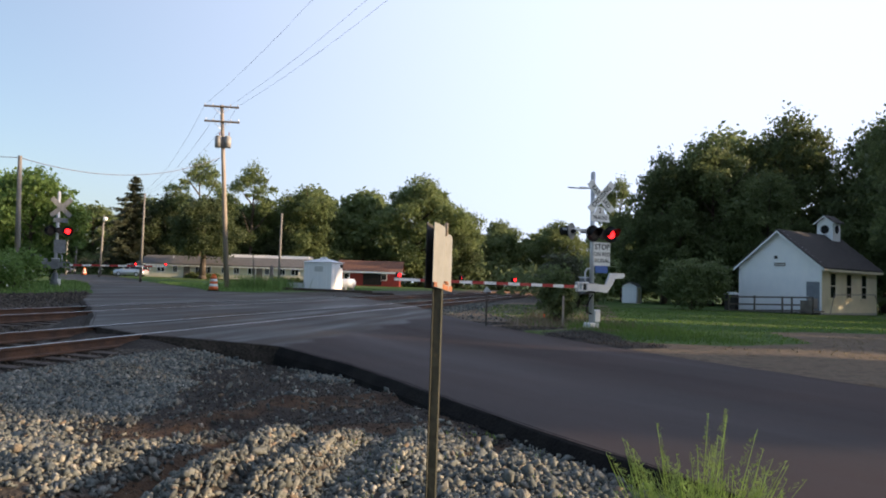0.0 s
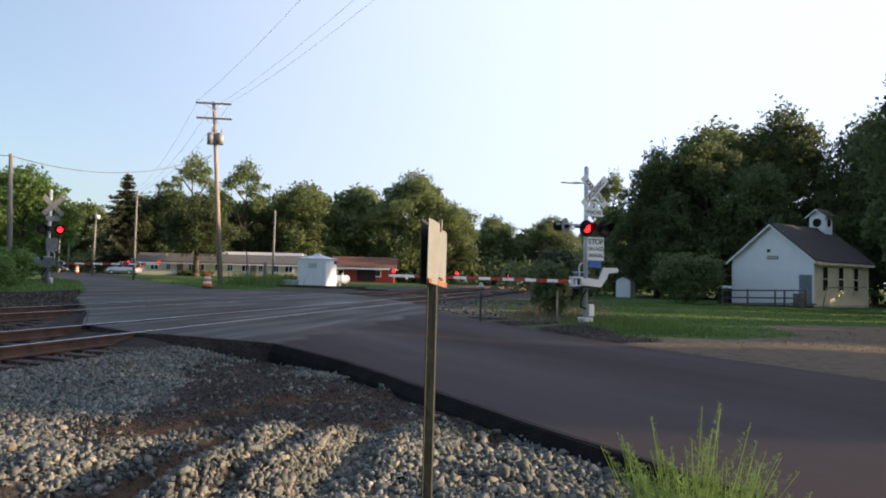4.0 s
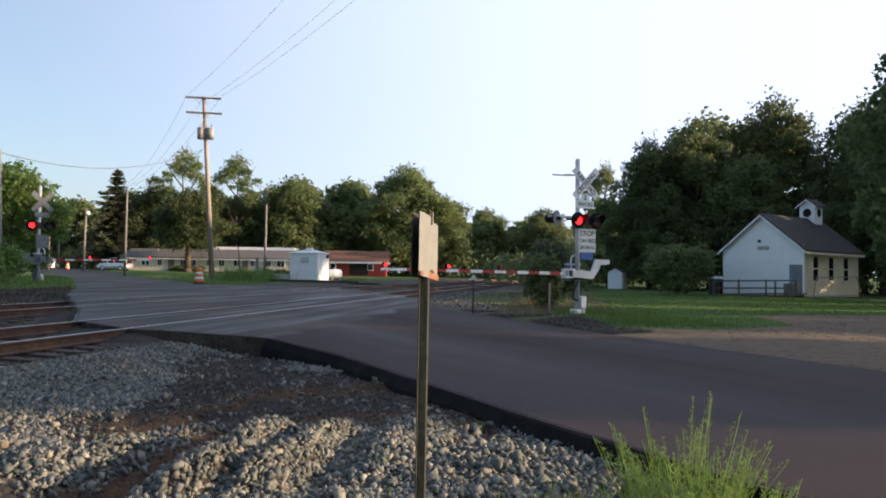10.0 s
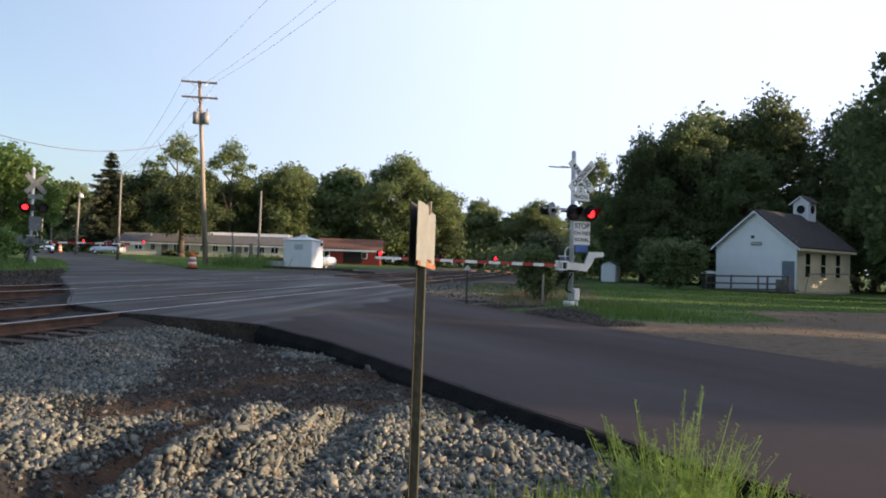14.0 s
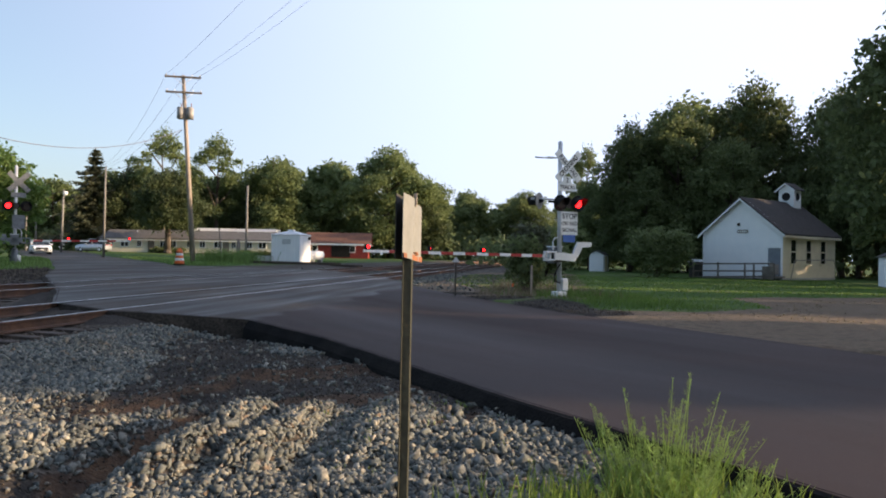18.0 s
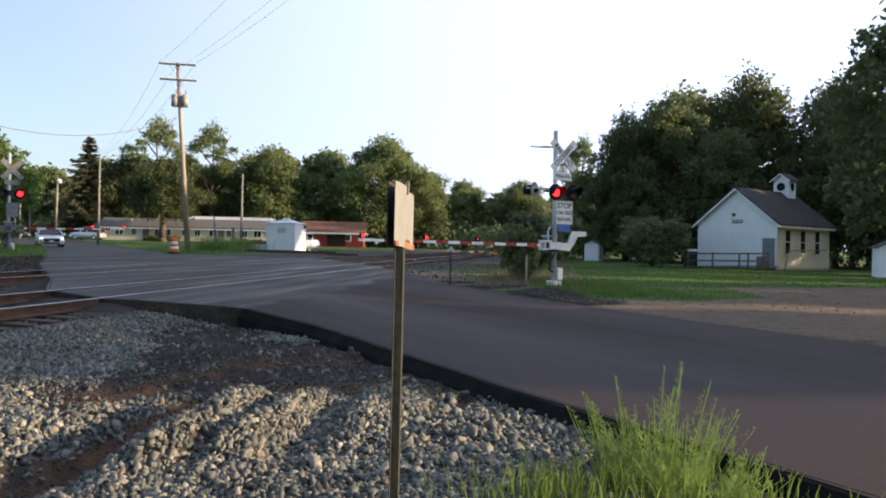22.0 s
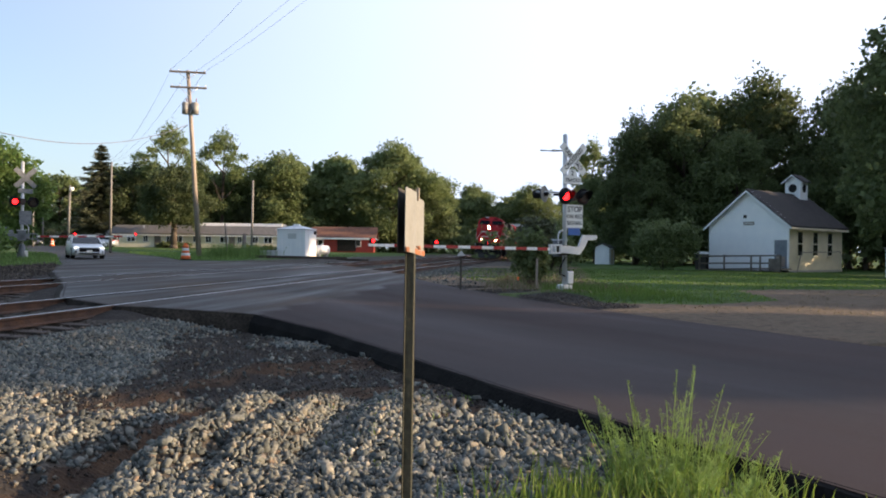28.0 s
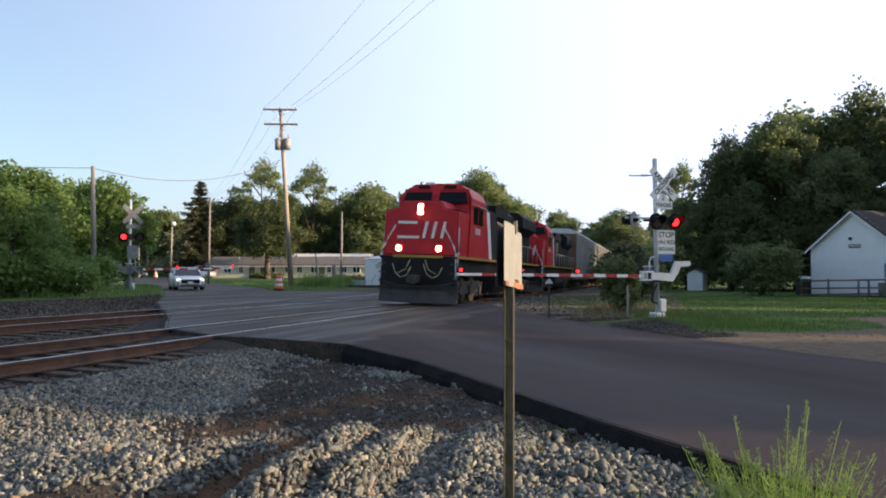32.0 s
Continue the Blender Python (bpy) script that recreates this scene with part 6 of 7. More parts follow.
# ---- train ----
def bogie(ob, xc, axles, wr=0.53, name="truck", keyed=True):
    span = 1.75 if axles == 3 else 1.78
    n = (axles - 1) / 2
    bg = part(name, B(), "dark_metal", ob)
    for sy in (-1, 1):
        L = span * (axles - 1) + 1.1
        pts = [(-L / 2, 0.55), (-L / 2 + 0.3, 0.40), (L / 2 - 0.3, 0.40), (L / 2, 0.55), (L / 2, 0.78), (L / 2 - 0.6, 0.92), (-L / 2 + 0.6, 0.92), (-L / 2, 0.78)]
        part("side_frame", slab(B(), pts, 0.14, pose(xc, sy * 1.08, 0)), "dark_metal", bg)
        for i in range(axles):
            x = xc + (i - n) * span
            part("axle_box", box(B(), (x, sy * 1.16, wr), (0.34, 0.16, 0.36), bevel=0.03), "dark_metal", bg)
            for dx in (-0.3, 0.3):
                part("spring", rod(B(), (x + dx, sy * 1.14, 0.6), (x + dx, sy * 1.14, 0.88), 0.08, seg=8), "dark_metal", bg)
    for i in range(axles):
        x = xc + (i - n) * span
        bm = rod(B(), (0, -0.9, 0), (0, 0.9, 0), 0.09, seg=8)
        for sy in (-1, 1):
            rod(bm, (0, sy * 0.68, 0), (0, sy * 0.82, 0), wr, seg=24)
            rod(bm, (0, sy * 0.66, 0), (0, sy * 0.69, 0), wr + 0.03, seg=24)
            rod(bm, (0, sy * 0.82, 0), (0, sy * 0.84, 0), wr * 0.45, seg=12)
        ws = part("wheelset", bm, "wheel_steel", ob, "steel wheelset with bright treads")
        ws.matrix_basis = Matrix.Translation((x, 0, wr))
        if keyed:
            TRAIN_WHEELS.append((ws, Matrix.Translation((x, 0, wr)), wr))


TRAIN_WHEELS = []
M["wheel_steel"] = surf("wheel_steel", (0.07, 0.06, 0.055), (0.12, 0.10, 0.09), 5, 0.5, 0.6, 0.1)
M["loco_red"] = surf("loco_red", (0.46, 0.015, 0.022), (0.40, 0.014, 0.020), 1.2, 0.5, 0.0, 0.05, grain=0.09, spec=0.3)
M["loco_black"] = surf("loco_black", (0.010, 0.010, 0.011), (0.020, 0.018, 0.017), 1.0, 0.75, 0.0, 0.1, grain=0.15, spec=0.25)
M["loco_stripe"] = surf("loco_stripe", (0.72, 0.70, 0.66), (0.62, 0.6, 0.56), 2, 0.5, 0, 0.03, grain=0.06)
M["sill_yellow"] = surf("sill_yellow", (0.42, 0.26, 0.04), (0.32, 0.20, 0.035), 2, 0.5, 0, 0.03, grain=0.08)
M["cab_glass"] = surf("cab_glass", (0.006, 0.007, 0.009), (0.008, 0.009, 0.012), 1, 0.12, 0, 0, grain=0.03, spec=0.15)
M["rack_steel"] = surf("rack_steel", (0.36, 0.36, 0.35), (0.26, 0.25, 0.235), 0.8, 0.55, 0.35, 0.1, grain=0.14)
M["rack_brown"] = surf("rack_brown", (0.20, 0.11, 0.06), (0.13, 0.075, 0.045), 1.2, 0.8, 0.0, 0.2, grain=0.2)


def prism_x(bm, prof, x0, x1, mi=0):
    """An outline in y-z swept from x0 to x1."""
    a = [bm.verts.new((x0, y, z)) for y, z in prof]
    b = [bm.verts.new((x1, y, z)) for y, z in prof]
    k = len(prof)
    fs = [bm.faces.new(a), bm.faces.new(b[::-1])] + [bm.faces.new((a[(i + 1) % k], a[i], b[i], b[(i + 1) % k])) for i in range(k)]
    for f in fs:
        f.material_index = mi
    bmesh.ops.recalc_face_normals(bm, faces=fs)
    return bm


def locomotive(label, lit=True):
    """A wide-cab freight locomotive facing +x; the origin is on the rails under its front coupler."""
    ob = thing("locomotive", label, "locomotive")
    sill = 1.88
    part("frame", box(B(), (-11.2, 0, 1.55), (20.4, 2.7, 0.5), bevel=0.03), "loco_black", ob)
    part("walkway", box(B(), (-11.2, 0, sill - 0.06), (20.6, 3.1, 0.1), bevel=0.015), "loco_black", ob)
    for sy in (-1, 1):
        part("sill_stripe", box(B(), (-11.2, sy * 1.553, sill - 0.03), (20.6, 0.012, 0.10)), "sill_yellow", ob, "yellow sill stripe")
    part("sill_stripe", box(B(), (-0.88, 0.0, sill - 0.03), (0.02, 2.0, 0.10)), "sill_yellow", ob, "yellow sill stripe")
    # pilot and plough
    part("pilot", prism_x(B(), [(-1.52, 0.75), (-1.52, 1.84), (1.52, 1.84), (1.52, 0.75)], -1.3, -0.92), "loco_black", ob, "black pilot plate")
    bm = B()
    cols = []
    for k in range(13):
        u = -1 + k / 6
        y, back, top = 1.56 * u, 0.42 * abs(u) ** 1.6, 0.70 + 0.22 * abs(u) ** 2
        cols.append([bm.verts.new((-0.50 - back, y, 0.09)), bm.verts.new((-0.60 - back, y, 0.34)), bm.verts.new((-0.66 - back, y, 0.55)), bm.verts.new((-0.58 - back, y, top)), bm.verts.new((-0.66 - back, y, top + 0.02)), bm.verts.new((-1.25, y, top - 0.05)), bm.verts.new((-1.25, y, 0.09))])
    for c0, c1 in zip(cols, cols[1:]):
        for k in range(7):
            bm.faces.new((c0[k], c0[(k + 1) % 7], c1[(k + 1) % 7], c1[k]))
    bm.faces.new(cols[0])
    bm.faces.new(cols[-1][::-1])
    bmesh.ops.recalc_face_normals(bm, faces=bm.faces)
    part("plough", bm, "plough_grey", ob, "worn dark snow plough with flared wings")
    cp = part("coupler", box(B(), (-0.45, 0, 0.98), (0.95, 0.3, 0.3), bevel=0.05), "dark_metal", ob)
    part("knuckle", box(B(), (-0.02, 0.1, 0.98), (0.24, 0.22, 0.34), bevel=0.06), "dark_metal", cp)
    for y0, y1, z in ((-1.0, -0.25, 1.55), (0.25, 1.0, 1.55)):
        bm = tube(B(), [(-0.86, y0, z), (-0.80, y0 * 0.8 + y1 * 0.2, z - 0.35), (-0.78, (y0 + y1) / 2, z - 0.52), (-0.80, y0 * 0.2 + y1 * 0.8, z - 0.42), (-0.86, y1, z - 0.1)], 0.025, 6)
        part("air_hose", bm, "hose", ob, "pale looped air hose")
    for sy in (-1, 1):
        for k in range(4):
            part("step", box(B(), (-1.15, sy * 1.42, 0.55 + k * 0.34), (0.5, 0.3, 0.04)), "dark_metal", ob)
    # nose: tapered top corners
    nose = [(-1.5, sill), (1.5, sill), (1.5, 3.62), (0.98, 3.74), (0.80, 4.02), (-0.80, 4.02), (-0.98, 3.74), (-1.5, 3.62)]
    nb = B()
    front = [nb.verts.new((-1.0 - 0.10 * (z - sill), y * 0.985, z)) for y, z in nose]
    back = [nb.verts.new((-2.9, y, z)) for y, z in nose]
    nb.faces.new(front)
    for i in range(8):
        j = (i + 1) % 8
        nb.faces.new((front[j], front[i], back[i], back[j]))
    bmesh.ops.recalc_face_normals(nb, faces=nb.faces)
    bmesh.ops.bevel(nb, geom=[e for e in nb.edges if all(v in front for v in e.verts)], offset=0.07, segments=3, affect="EDGES")
    part("nose", nb, "loco_red", ob, "red nose")
    fx = lambda z: -1.0 - 0.10 * (z - sill) + 0.012
    tilt = 5.7
    part("nose_door", box(B(), (0, 0, 0), (0.03, 0.62, 1.45), pose(fx(2.75) + 0.004, -0.28, 2.75, 0, -tilt)), "loco_red", ob, "nose door")
    # white emblem bands
    em = (((-0.90, 3.11), (-0.12, 3.11), (-0.12, 3.21), (-0.90, 3.21)), ((-0.90, 2.54), (-0.02, 2.54), (-0.02, 2.64), (-0.90, 2.64)),
          ((0.10, 2.56), (0.21, 2.56), (0.33, 3.20), (0.22, 3.20)), ((0.46, 2.56), (0.57, 2.56), (0.69, 3.20), (0.58, 3.20)), ((0.82, 2.56), (0.93, 2.56), (1.05, 3.20), (0.94, 3.20)))
    for pts in em:
        bm = B()
        f0 = [bm.verts.new((fx(z) + 0.030, y, z)) for y, z in pts]
        f1 = [bm.verts.new((fx(z) - 0.005, y, z)) for y, z in pts]
        bm.faces.new(f0)
        for i in range(len(pts)):
            j = (i + 1) % len(pts)
            bm.faces.new((f0[j], f0[i], f1[i], f1[j]))
        bmesh.ops.recalc_face_normals(bm, faces=bm.faces)
        part("emblem_band", bm, "loco_stripe", ob, "white painted emblem band")
    # cab with sloped windscreen and roof
    cab = [(-1.55, sill), (1.55, sill), (1.55, 4.3), (1.36, 4.64), (0.95, 4.9), (-0.95, 4.9), (-1.36, 4.64), (-1.55, 4.3)]
    cb = B()
    fr = [cb.verts.new((-2.62 - 0.55 * max(0, z - 3.6), y, z)) for y, z in cab]
    bk = [cb.verts.new((-5.6, y, z)) for y, z in cab]
    cb.faces.new(fr)
    cb.faces.new(bk[::-1])
    for i in range(8):
        j = (i + 1) % 8
        cb.faces.new((fr[j], fr[i], bk[i], bk[j]))
    bmesh.ops.recalc_face_normals(cb, faces=cb.faces)
    cabp = part("cab", cb, "loco_red", ob, "red cab")
    for y0, y1 in ((-1.40, -0.16), (0.16, 1.40)):
        zs = (4.10, 4.56)
        pts = [(y0, zs[0]), (y1, zs[0]), (y1 * (0.90 if y1 > 1 else 1), zs[1]), (y0 * (0.90 if y0 < -1 else 1), zs[1])]
        bm = B()
        f = [bm.verts.new((-2.62 - 0.55 * (z - 3.6) + 0.025, y, z)) for y, z in pts]
        bm.faces.new(f)
        g = part("windscreen", bm, "cab_glass", cabp, "dark windscreen")
        so = g.modifiers.new("thick", "SOLIDIFY")
        so.thickness = 0.04
    for sy in (-1, 1):
        part("shoulder_panel", slab(B(), [(-0.26, -0.03), (0.26, 0.03), (0.26, 0.05), (-0.26, -0.01)], 1.2, pose(-2.1, sy * 1.24, 3.70, 0, 0, 90 + 90 * (sy + 1)) @ pose(0, 0, 0)), "dark_metal", ob, "dark anti-glare panel")
        part("brow", box(B(), (-3.24, sy * 0.78, 4.66), (0.16, 1.2, 0.05), pose(0, 0, 0), bevel=0.015), "loco_red", ob)
    for sy in (-1, 1):
        for x in (-3.75, -4.65):
            part("side_window", box(B(), (x, sy * 1.556, 3.60), (0.74, 0.02, 0.66)), "cab_glass", cabp)
        part("sun_visor", box(B(), (-4.2, sy * 1.62, 4.0), (1.9, 0.22, 0.04)), "galv", cabp)
        part("number_board", box(B(), (-3.22, sy * 0.56, 4.78), (0.08, 0.50, 0.12), pose(0, 0, 0)), "black", cabp)
        for k in range(4):
            part("numeral", box(B(), (-4.5 + k * 0.24 * 1, sy * 1.558, 3.0), (0.15, 0.012, 0.26)), "loco_stripe", cabp, "white unreadable numeral bar")
        # red flank with white diagonal bands, then black
        for x0, x1, mt in ((-5.6, -6.5, "loco_red"), (-6.5, -7.3, "loco_stripe")):
            part("flank_band", slab(B(), [(x0, sill), (x1, sill), (x1 + 0.75, 4.0), (x0 + (0.75 if x0 < -5.6 else 0), 4.0)], 0.02, pose(0, sy * (1.545 if x0 == -5.6 else 1.5), 0)), mt, ob)
    part("hood_front", box(B(), (-6.9, 0, 3.0), (2.7, 2.98, 2.2)), "loco_black", ob)
    hood = [(-1.05, sill), (1.05, sill), (1.05, 4.4), (0.75, 4.65), (-0.75, 4.65), (-1.05, 4.4)]
    part("hood", prism_x(B(), hood, -5.6, -20.4), "loco_black", ob, "black engine hood")
    part("radiator", prism_x(B(), [(-1.05, 3.5), (1.05, 3.5), (1.52, 3.9), (1.52, 4.45), (1.2, 4.72), (-1.2, 4.72), (-1.52, 4.45), (-1.52, 3.9)], -15.2, -20.0), "loco_black", ob, "flared black radiator housing")
    part("dynamic_brake", prism_x(B(), [(-1.05, 3.7), (1.05, 3.7), (1.4, 4.0), (1.4, 4.5), (-1.4, 4.5), (-1.4, 4.0)], -8.4, -11.4), "loco_black", ob)
    for x in (-9.2, -10.6, -16.2, -17.6, -19.0):
        part("roof_fan", rod(B(), (x, 0, 4.5), (x, 0, 4.84), 0.6, seg=20), "dark_metal", ob)
    for x in np.arange(-8.6, -20.2, -0.95):
        for sy in (-1, 1):
            part("hood_door", box(B(), (float(x), sy * 1.06, 2.85), (0.86, 0.025, 1.7), bevel=0.008), "loco_black", ob)
    part("air_conditioner", box(B(), (-4.6, 0, 4.93), (1.1, 1.3, 0.2), bevel=0.04), "loco_red", ob)
    hn = part("horn", box(B(), (-4.2, -0.5, 4.9), (0.2, 0.3, 0.12)), "galv", ob)
    for k in range(3):
        part("trumpet", rod(B(), (-4.25, -0.62 + k * 0.13, 4.98), (-3.8, -0.62 + k * 0.13, 4.98), 0.03, 0.075, 10), "galv", hn)
    part("antenna", rod(B(), (-4.0, 0.7, 4.8), (-4.0, 0.7, 5.15), 0.02, seg=6), "dark_metal", ob)
    # lights
    lit_mat = "headlight" if lit else "glass"
    hb = part("headlight_box", box(B(), (fx(3.67), -0.02, 3.67), (0.06, 0.34, 0.60), bevel=0.03), "loco_red", ob)
    for z in (3.79, 3.56):
        part("headlight", rod(B(), (fx(z) + 0.02, -0.02, z), (fx(z) + 0.06, -0.02, z), 0.10, seg=18), lit_mat, hb, "glowing headlight" if lit else "")
    for sy in (-1, 1):
        dl = part("ditch_light_box", box(B(), (fx(2.15) - 0.02, sy * 0.80, 2.16), (0.12, 0.36, 0.34), bevel=0.03), "loco_red", ob)
        part("ditch_light", rod(B(), (fx(2.15) + 0.05, sy * 0.80, 2.16), (fx(2.15) + 0.075, sy * 0.80, 2.16), 0.105, seg=18), lit_mat, dl, "glowing ditch light" if lit else "")
    # front handrails
    for sy in (-1, 1):
        bm = tube(B(), [(-0.93, sy * 1.5, 1.0), (-0.93, sy * 1.5, 2.0), (-0.95, sy * 1.35, 2.35), (-0.98, sy * 0.95, 3.05)], 0.028, 6)
        part("handrail", bm, "galv", ob, "pale bent handrail")
        bm = tube(B(), [(-1.05, sy * 1.52, 1.0), (-1.2, sy * 1.52, 2.05), (-1.3, sy * 1.5, 3.0)], 0.024, 6)
        part("handrail", bm, "galv", ob)
        bm = tube(B(), [(-8.4, sy * 1.5, 2.85), (-21.0, sy * 1.5, 2.85)], 0.022, 6)
        part("side_rail", bm, "tank_grey", ob)
        for x in np.arange(-8.4, -21.2, -1.8):
            part("stanchion", rod(B(), (float(x), sy * 1.5, sill), (float(x), sy * 1.5, 2.85), 0.018, seg=6), "tank_grey", ob)
    for sy in (-1, 1):
        part("cable", tube(B(), [(-0.9, sy * 0.3, 1.72), (-0.82, sy * 0.45, 1.35), (-0.85, sy * 0.75, 1.2)], 0.022, 6), "hose", ob)
    part("rear_wall", box(B(), (-20.9, 0, 2.9), (0.6, 2.0, 2.0)), "loco_black", ob)
    part("fuel_tank", prism_x(B(), [(-1.25, 0.35), (1.25, 0.35), (1.5, 0.65), (1.5, 1.3), (-1.5, 1.3), (-1.5, 0.65)], -8.2, -14.2), "loco_black", ob, "black fuel tank")
    bogie(ob, -4.6, 3)
    bogie(ob, -17.6, 3)
    return ob


M["plough_grey"] = surf("plough_grey", (0.030, 0.029, 0.029), (0.048, 0.045, 0.042), 2.5, 0.7, 0.1, 0.2, grain=0.25)
M["hose"] = surf("hose", (0.33, 0.30, 0.2), (0.26, 0.24, 0.16), 6, 0.7, 0, 0.05)
LOCO1 = locomotive("red and black freight locomotive with white emblem and lit headlights")
tagged(LOCO1, group="train")
LOCO2 = locomotive("trailing red and black freight locomotive, headlights off", False)
tagged(LOCO2, group="train")


def autorack(label):
    """A covered car carrier; the origin is on the rails under its front coupler."""
    ob = thing("autorack", label, "rail car", group="train")
    L = 27.5
    part("frame", box(B(), (-L / 2, 0, 1.05), (L - 1.0, 2.8, 0.36)), "rack_brown", ob)
    part("roof", prism_x(B(), [(-1.55, 5.25), (1.55, 5.25), (1.42, 5.5), (0.8, 5.72), (-0.8, 5.72), (-1.42, 5.5)], -0.9, -L + 0.9), "galv", ob, "pale corrugated roof")
    part("core", box(B(), (-L / 2, 0, 3.25), (L - 2.0, 2.9, 4.0)), "black", ob)
    n = 22
    wd = (L - 2.0) / n
    for sy in (-1, 1):
        for i in range(n):
            x = -1.0 - wd * (i + 0.5)
            part("side_panel", box(B(), (x, sy * 1.515, 3.3), (wd - 0.05, 0.05, 3.85)), "rack_steel", ob)
        for i in range(n + 1):
            part("post", box(B(), (-1.0 - wd * i, sy * 1.56, 3.3), (0.1, 0.08, 4.1)), "rack_steel", ob)
    for x in (-0.95, -L + 0.95):
        e = part("end_door", box(B(), (x, 0, 3.3), (0.1, 2.95, 3.9)), "rack_brown", ob, "rusty brown end doors")
        for k in (-1, 0, 1):
            part("door_rib", box(B(), (x + (0.06 if x > -5 else -0.06), k * 0.9, 3.3), (0.06, 0.08, 3.8)), "rack_brown", e)
    for x in (-0.4, -L + 0.4):
        part("coupler", box(B(), (x, 0, 0.98), (0.9, 0.28, 0.28), bevel=0.04), "dark_metal", ob)
    bogie(ob, -3.2, 2, 0.42, keyed=False)
    bogie(ob, -L + 3.2, 2, 0.42, keyed=False)
    return ob


RACKS = [autorack("grey ribbed autorack rail car with a pale roof")]
for i in range(3):
    RACKS.append(copy_thing(RACKS[0], pose(0, 0, 0)))


# ---- bushes ----
def place(ob, x, y, rz=0, s=1.0, sz=1.0):
    ob.matrix_basis = Matrix.LocRotScale((x, y, ground_z(x, y) - 0.03), Euler((0, 0, radians(rz))), (s, s, sz))
    return ob


place(bush(21, "large rounded dark green bush beside the schoolhouse", "leaf_dark", 2.7, 3.7, 11000, 0.12), 23.2, 53.6)
place(bush(22, "dense dark bush behind the crossing gate", "leaf_dark", 0.75, 2.1, 2600, 0.09), 6.7, 27.6)
place(bush(23, "tall dark evergreen shrub by the tracks", "needle", 1.2, 3.4, 4200, 0.12), 10.6, 43)
place(bush(24, "dark green shrub by the tracks", "leaf_dark", 1.6, 3.0, 3200, 0.15), 12.6, 47)
place(bush(31, "dark green shrub by the tracks", "leaf_dark", 2.2, 4.0, 3600, 0.19), 15.5, 58)
place(bush(32, "leafy green shrub at the wood's edge", "leaf", 2.4, 4.0, 3600, 0.2), 19.5, 66)
hb = place(bush(25, "leafy roadside shrub beside the far signal", "leaf_bright", 1.5, 1.9, 3200, 0.11), -16.6, 29.6)
tagged(hb, group="roadside shrubs")
fr = np.random.default_rng(6)
cloud_part("blossom", leaf_cloud(fr, [((0, -0.2, 0.9), (1.3, 1.3, 0.9))], 90, 0.05), "white_paint", hb, "scattered small white blossoms")
for x, y, rz, s, sz in ((-15.2, 30.2, 80, 0.8, 0.75), (-18.2, 28.0, 150, 1.1, 1.3), (-19.5, 30.5, 230, 1.3, 1.5), (-16.0, 33.2, 20, 0.8, 0.9), (-20.5, 26.5, 310, 1.2, 1.2), (-22, 29, 10, 1.4, 1.7)):
    copy_first(hb, Matrix.LocRotScale((x, y, ground_z(x, y) - 0.03), Euler((0, 0, radians(rz))), (s, s, sz)))


place(bush(33, "low dark shrub against the cream side wall", "leaf_dark", 0.7, 0.8, 1200, 0.08), 32.6, 53.2)


def far_woods():
    """Distant woods that close the horizon."""
    nr = np.random.default_rng(77)
    lobes = []
    for i in range(260):
        a = math.radians(-75 + 165 * i / 259 + nr.uniform(-0.4, 0.4))
        d = nr.uniform(215, 270)
        h = nr.uniform(9, 15)
        lobes.append(((math.sin(a) * d, math.cos(a) * d, h * 0.5), (7.5, 7.5, h * 0.55)))
    ob = cloud_part("far_woods", leaf_cloud(nr, lobes, 34000, 1.0), "leaf", None)
    tagged(ob, "distant green woods along the horizon", "woods", kind="stuff")


far_woods()


def undergrowth():
    """Low growth that closes the gaps under the trees behind the schoolhouse and beyond the railway."""
    nr = np.random.default_rng(78)
    lobes = []
    for (x0, y0), (x1, y1), k, h in (((17, 84), (34, 80), 14, 3.2), ((34, 80), (60, 66), 16, 3.6), ((60, 66), (66, 48), 10, 3.4), ((40, 60), (50, 52), 5, 2.4), ((-95, 140), (30, 140), 60, 4.5), ((20, 100), (40, 92), 10, 4.0)):
        for i in range(k):
            t = (i + nr.uniform(0, 1)) / k
            hh = h * nr.uniform(0.6, 1.25)
            lobes.append(((x0 + (x1 - x0) * t, y0 + (y1 - y0) * t + nr.uniform(-1.5, 1.5), hh * 0.42), (hh * 0.9, hh * 0.7, hh * 0.55)))
    ob = cloud_part("undergrowth", leaf_cloud(nr, lobes, 26000, 0.36), "leaf_dark", None)
    tagged(ob, "dark undergrowth below the trees", "undergrowth", kind="stuff")


undergrowth()


# ---- weeds and grass ----
def blades(name, label, spots, material, seed, h=(0.15, 0.4), w=0.008, lean=0.35, parent=None):
    """Curved blades, three segments each, at spots (x, y)."""
    nr = np.random.default_rng(seed)
    v, f = [], []
    for x, y in spots:
        z = ground_z(x, y) - 0.01
        a, L, b = nr.uniform(0, math.tau), nr.uniform(*h), nr.uniform(0, math.tau)
        dx, dy = math.cos(a) * L * lean * nr.uniform(0.2, 1), math.sin(a) * L * lean * nr.uniform(0.2, 1)
        sx, sy = -math.sin(b) * w, math.cos(b) * w
        i = len(v)
        for t in (0.0, 0.4, 0.75):
            k = 1 - 0.6 * t
            v += [(x + dx * t * t - sx * k, y + dy * t * t - sy * k, z + L * t), (x + dx * t * t + sx * k, y + dy * t * t + sy * k, z + L * t)]
        v.append((x + dx, y + dy, z + L * 0.96))
        f += [(i, i + 1, i + 3, i + 2), (i + 2, i + 3, i + 5, i + 4), (i + 4, i + 5, i + 6)]
    ob = raw(name, v, f, material, parent)
    return tagged(ob, label, "grass", kind="stuff")


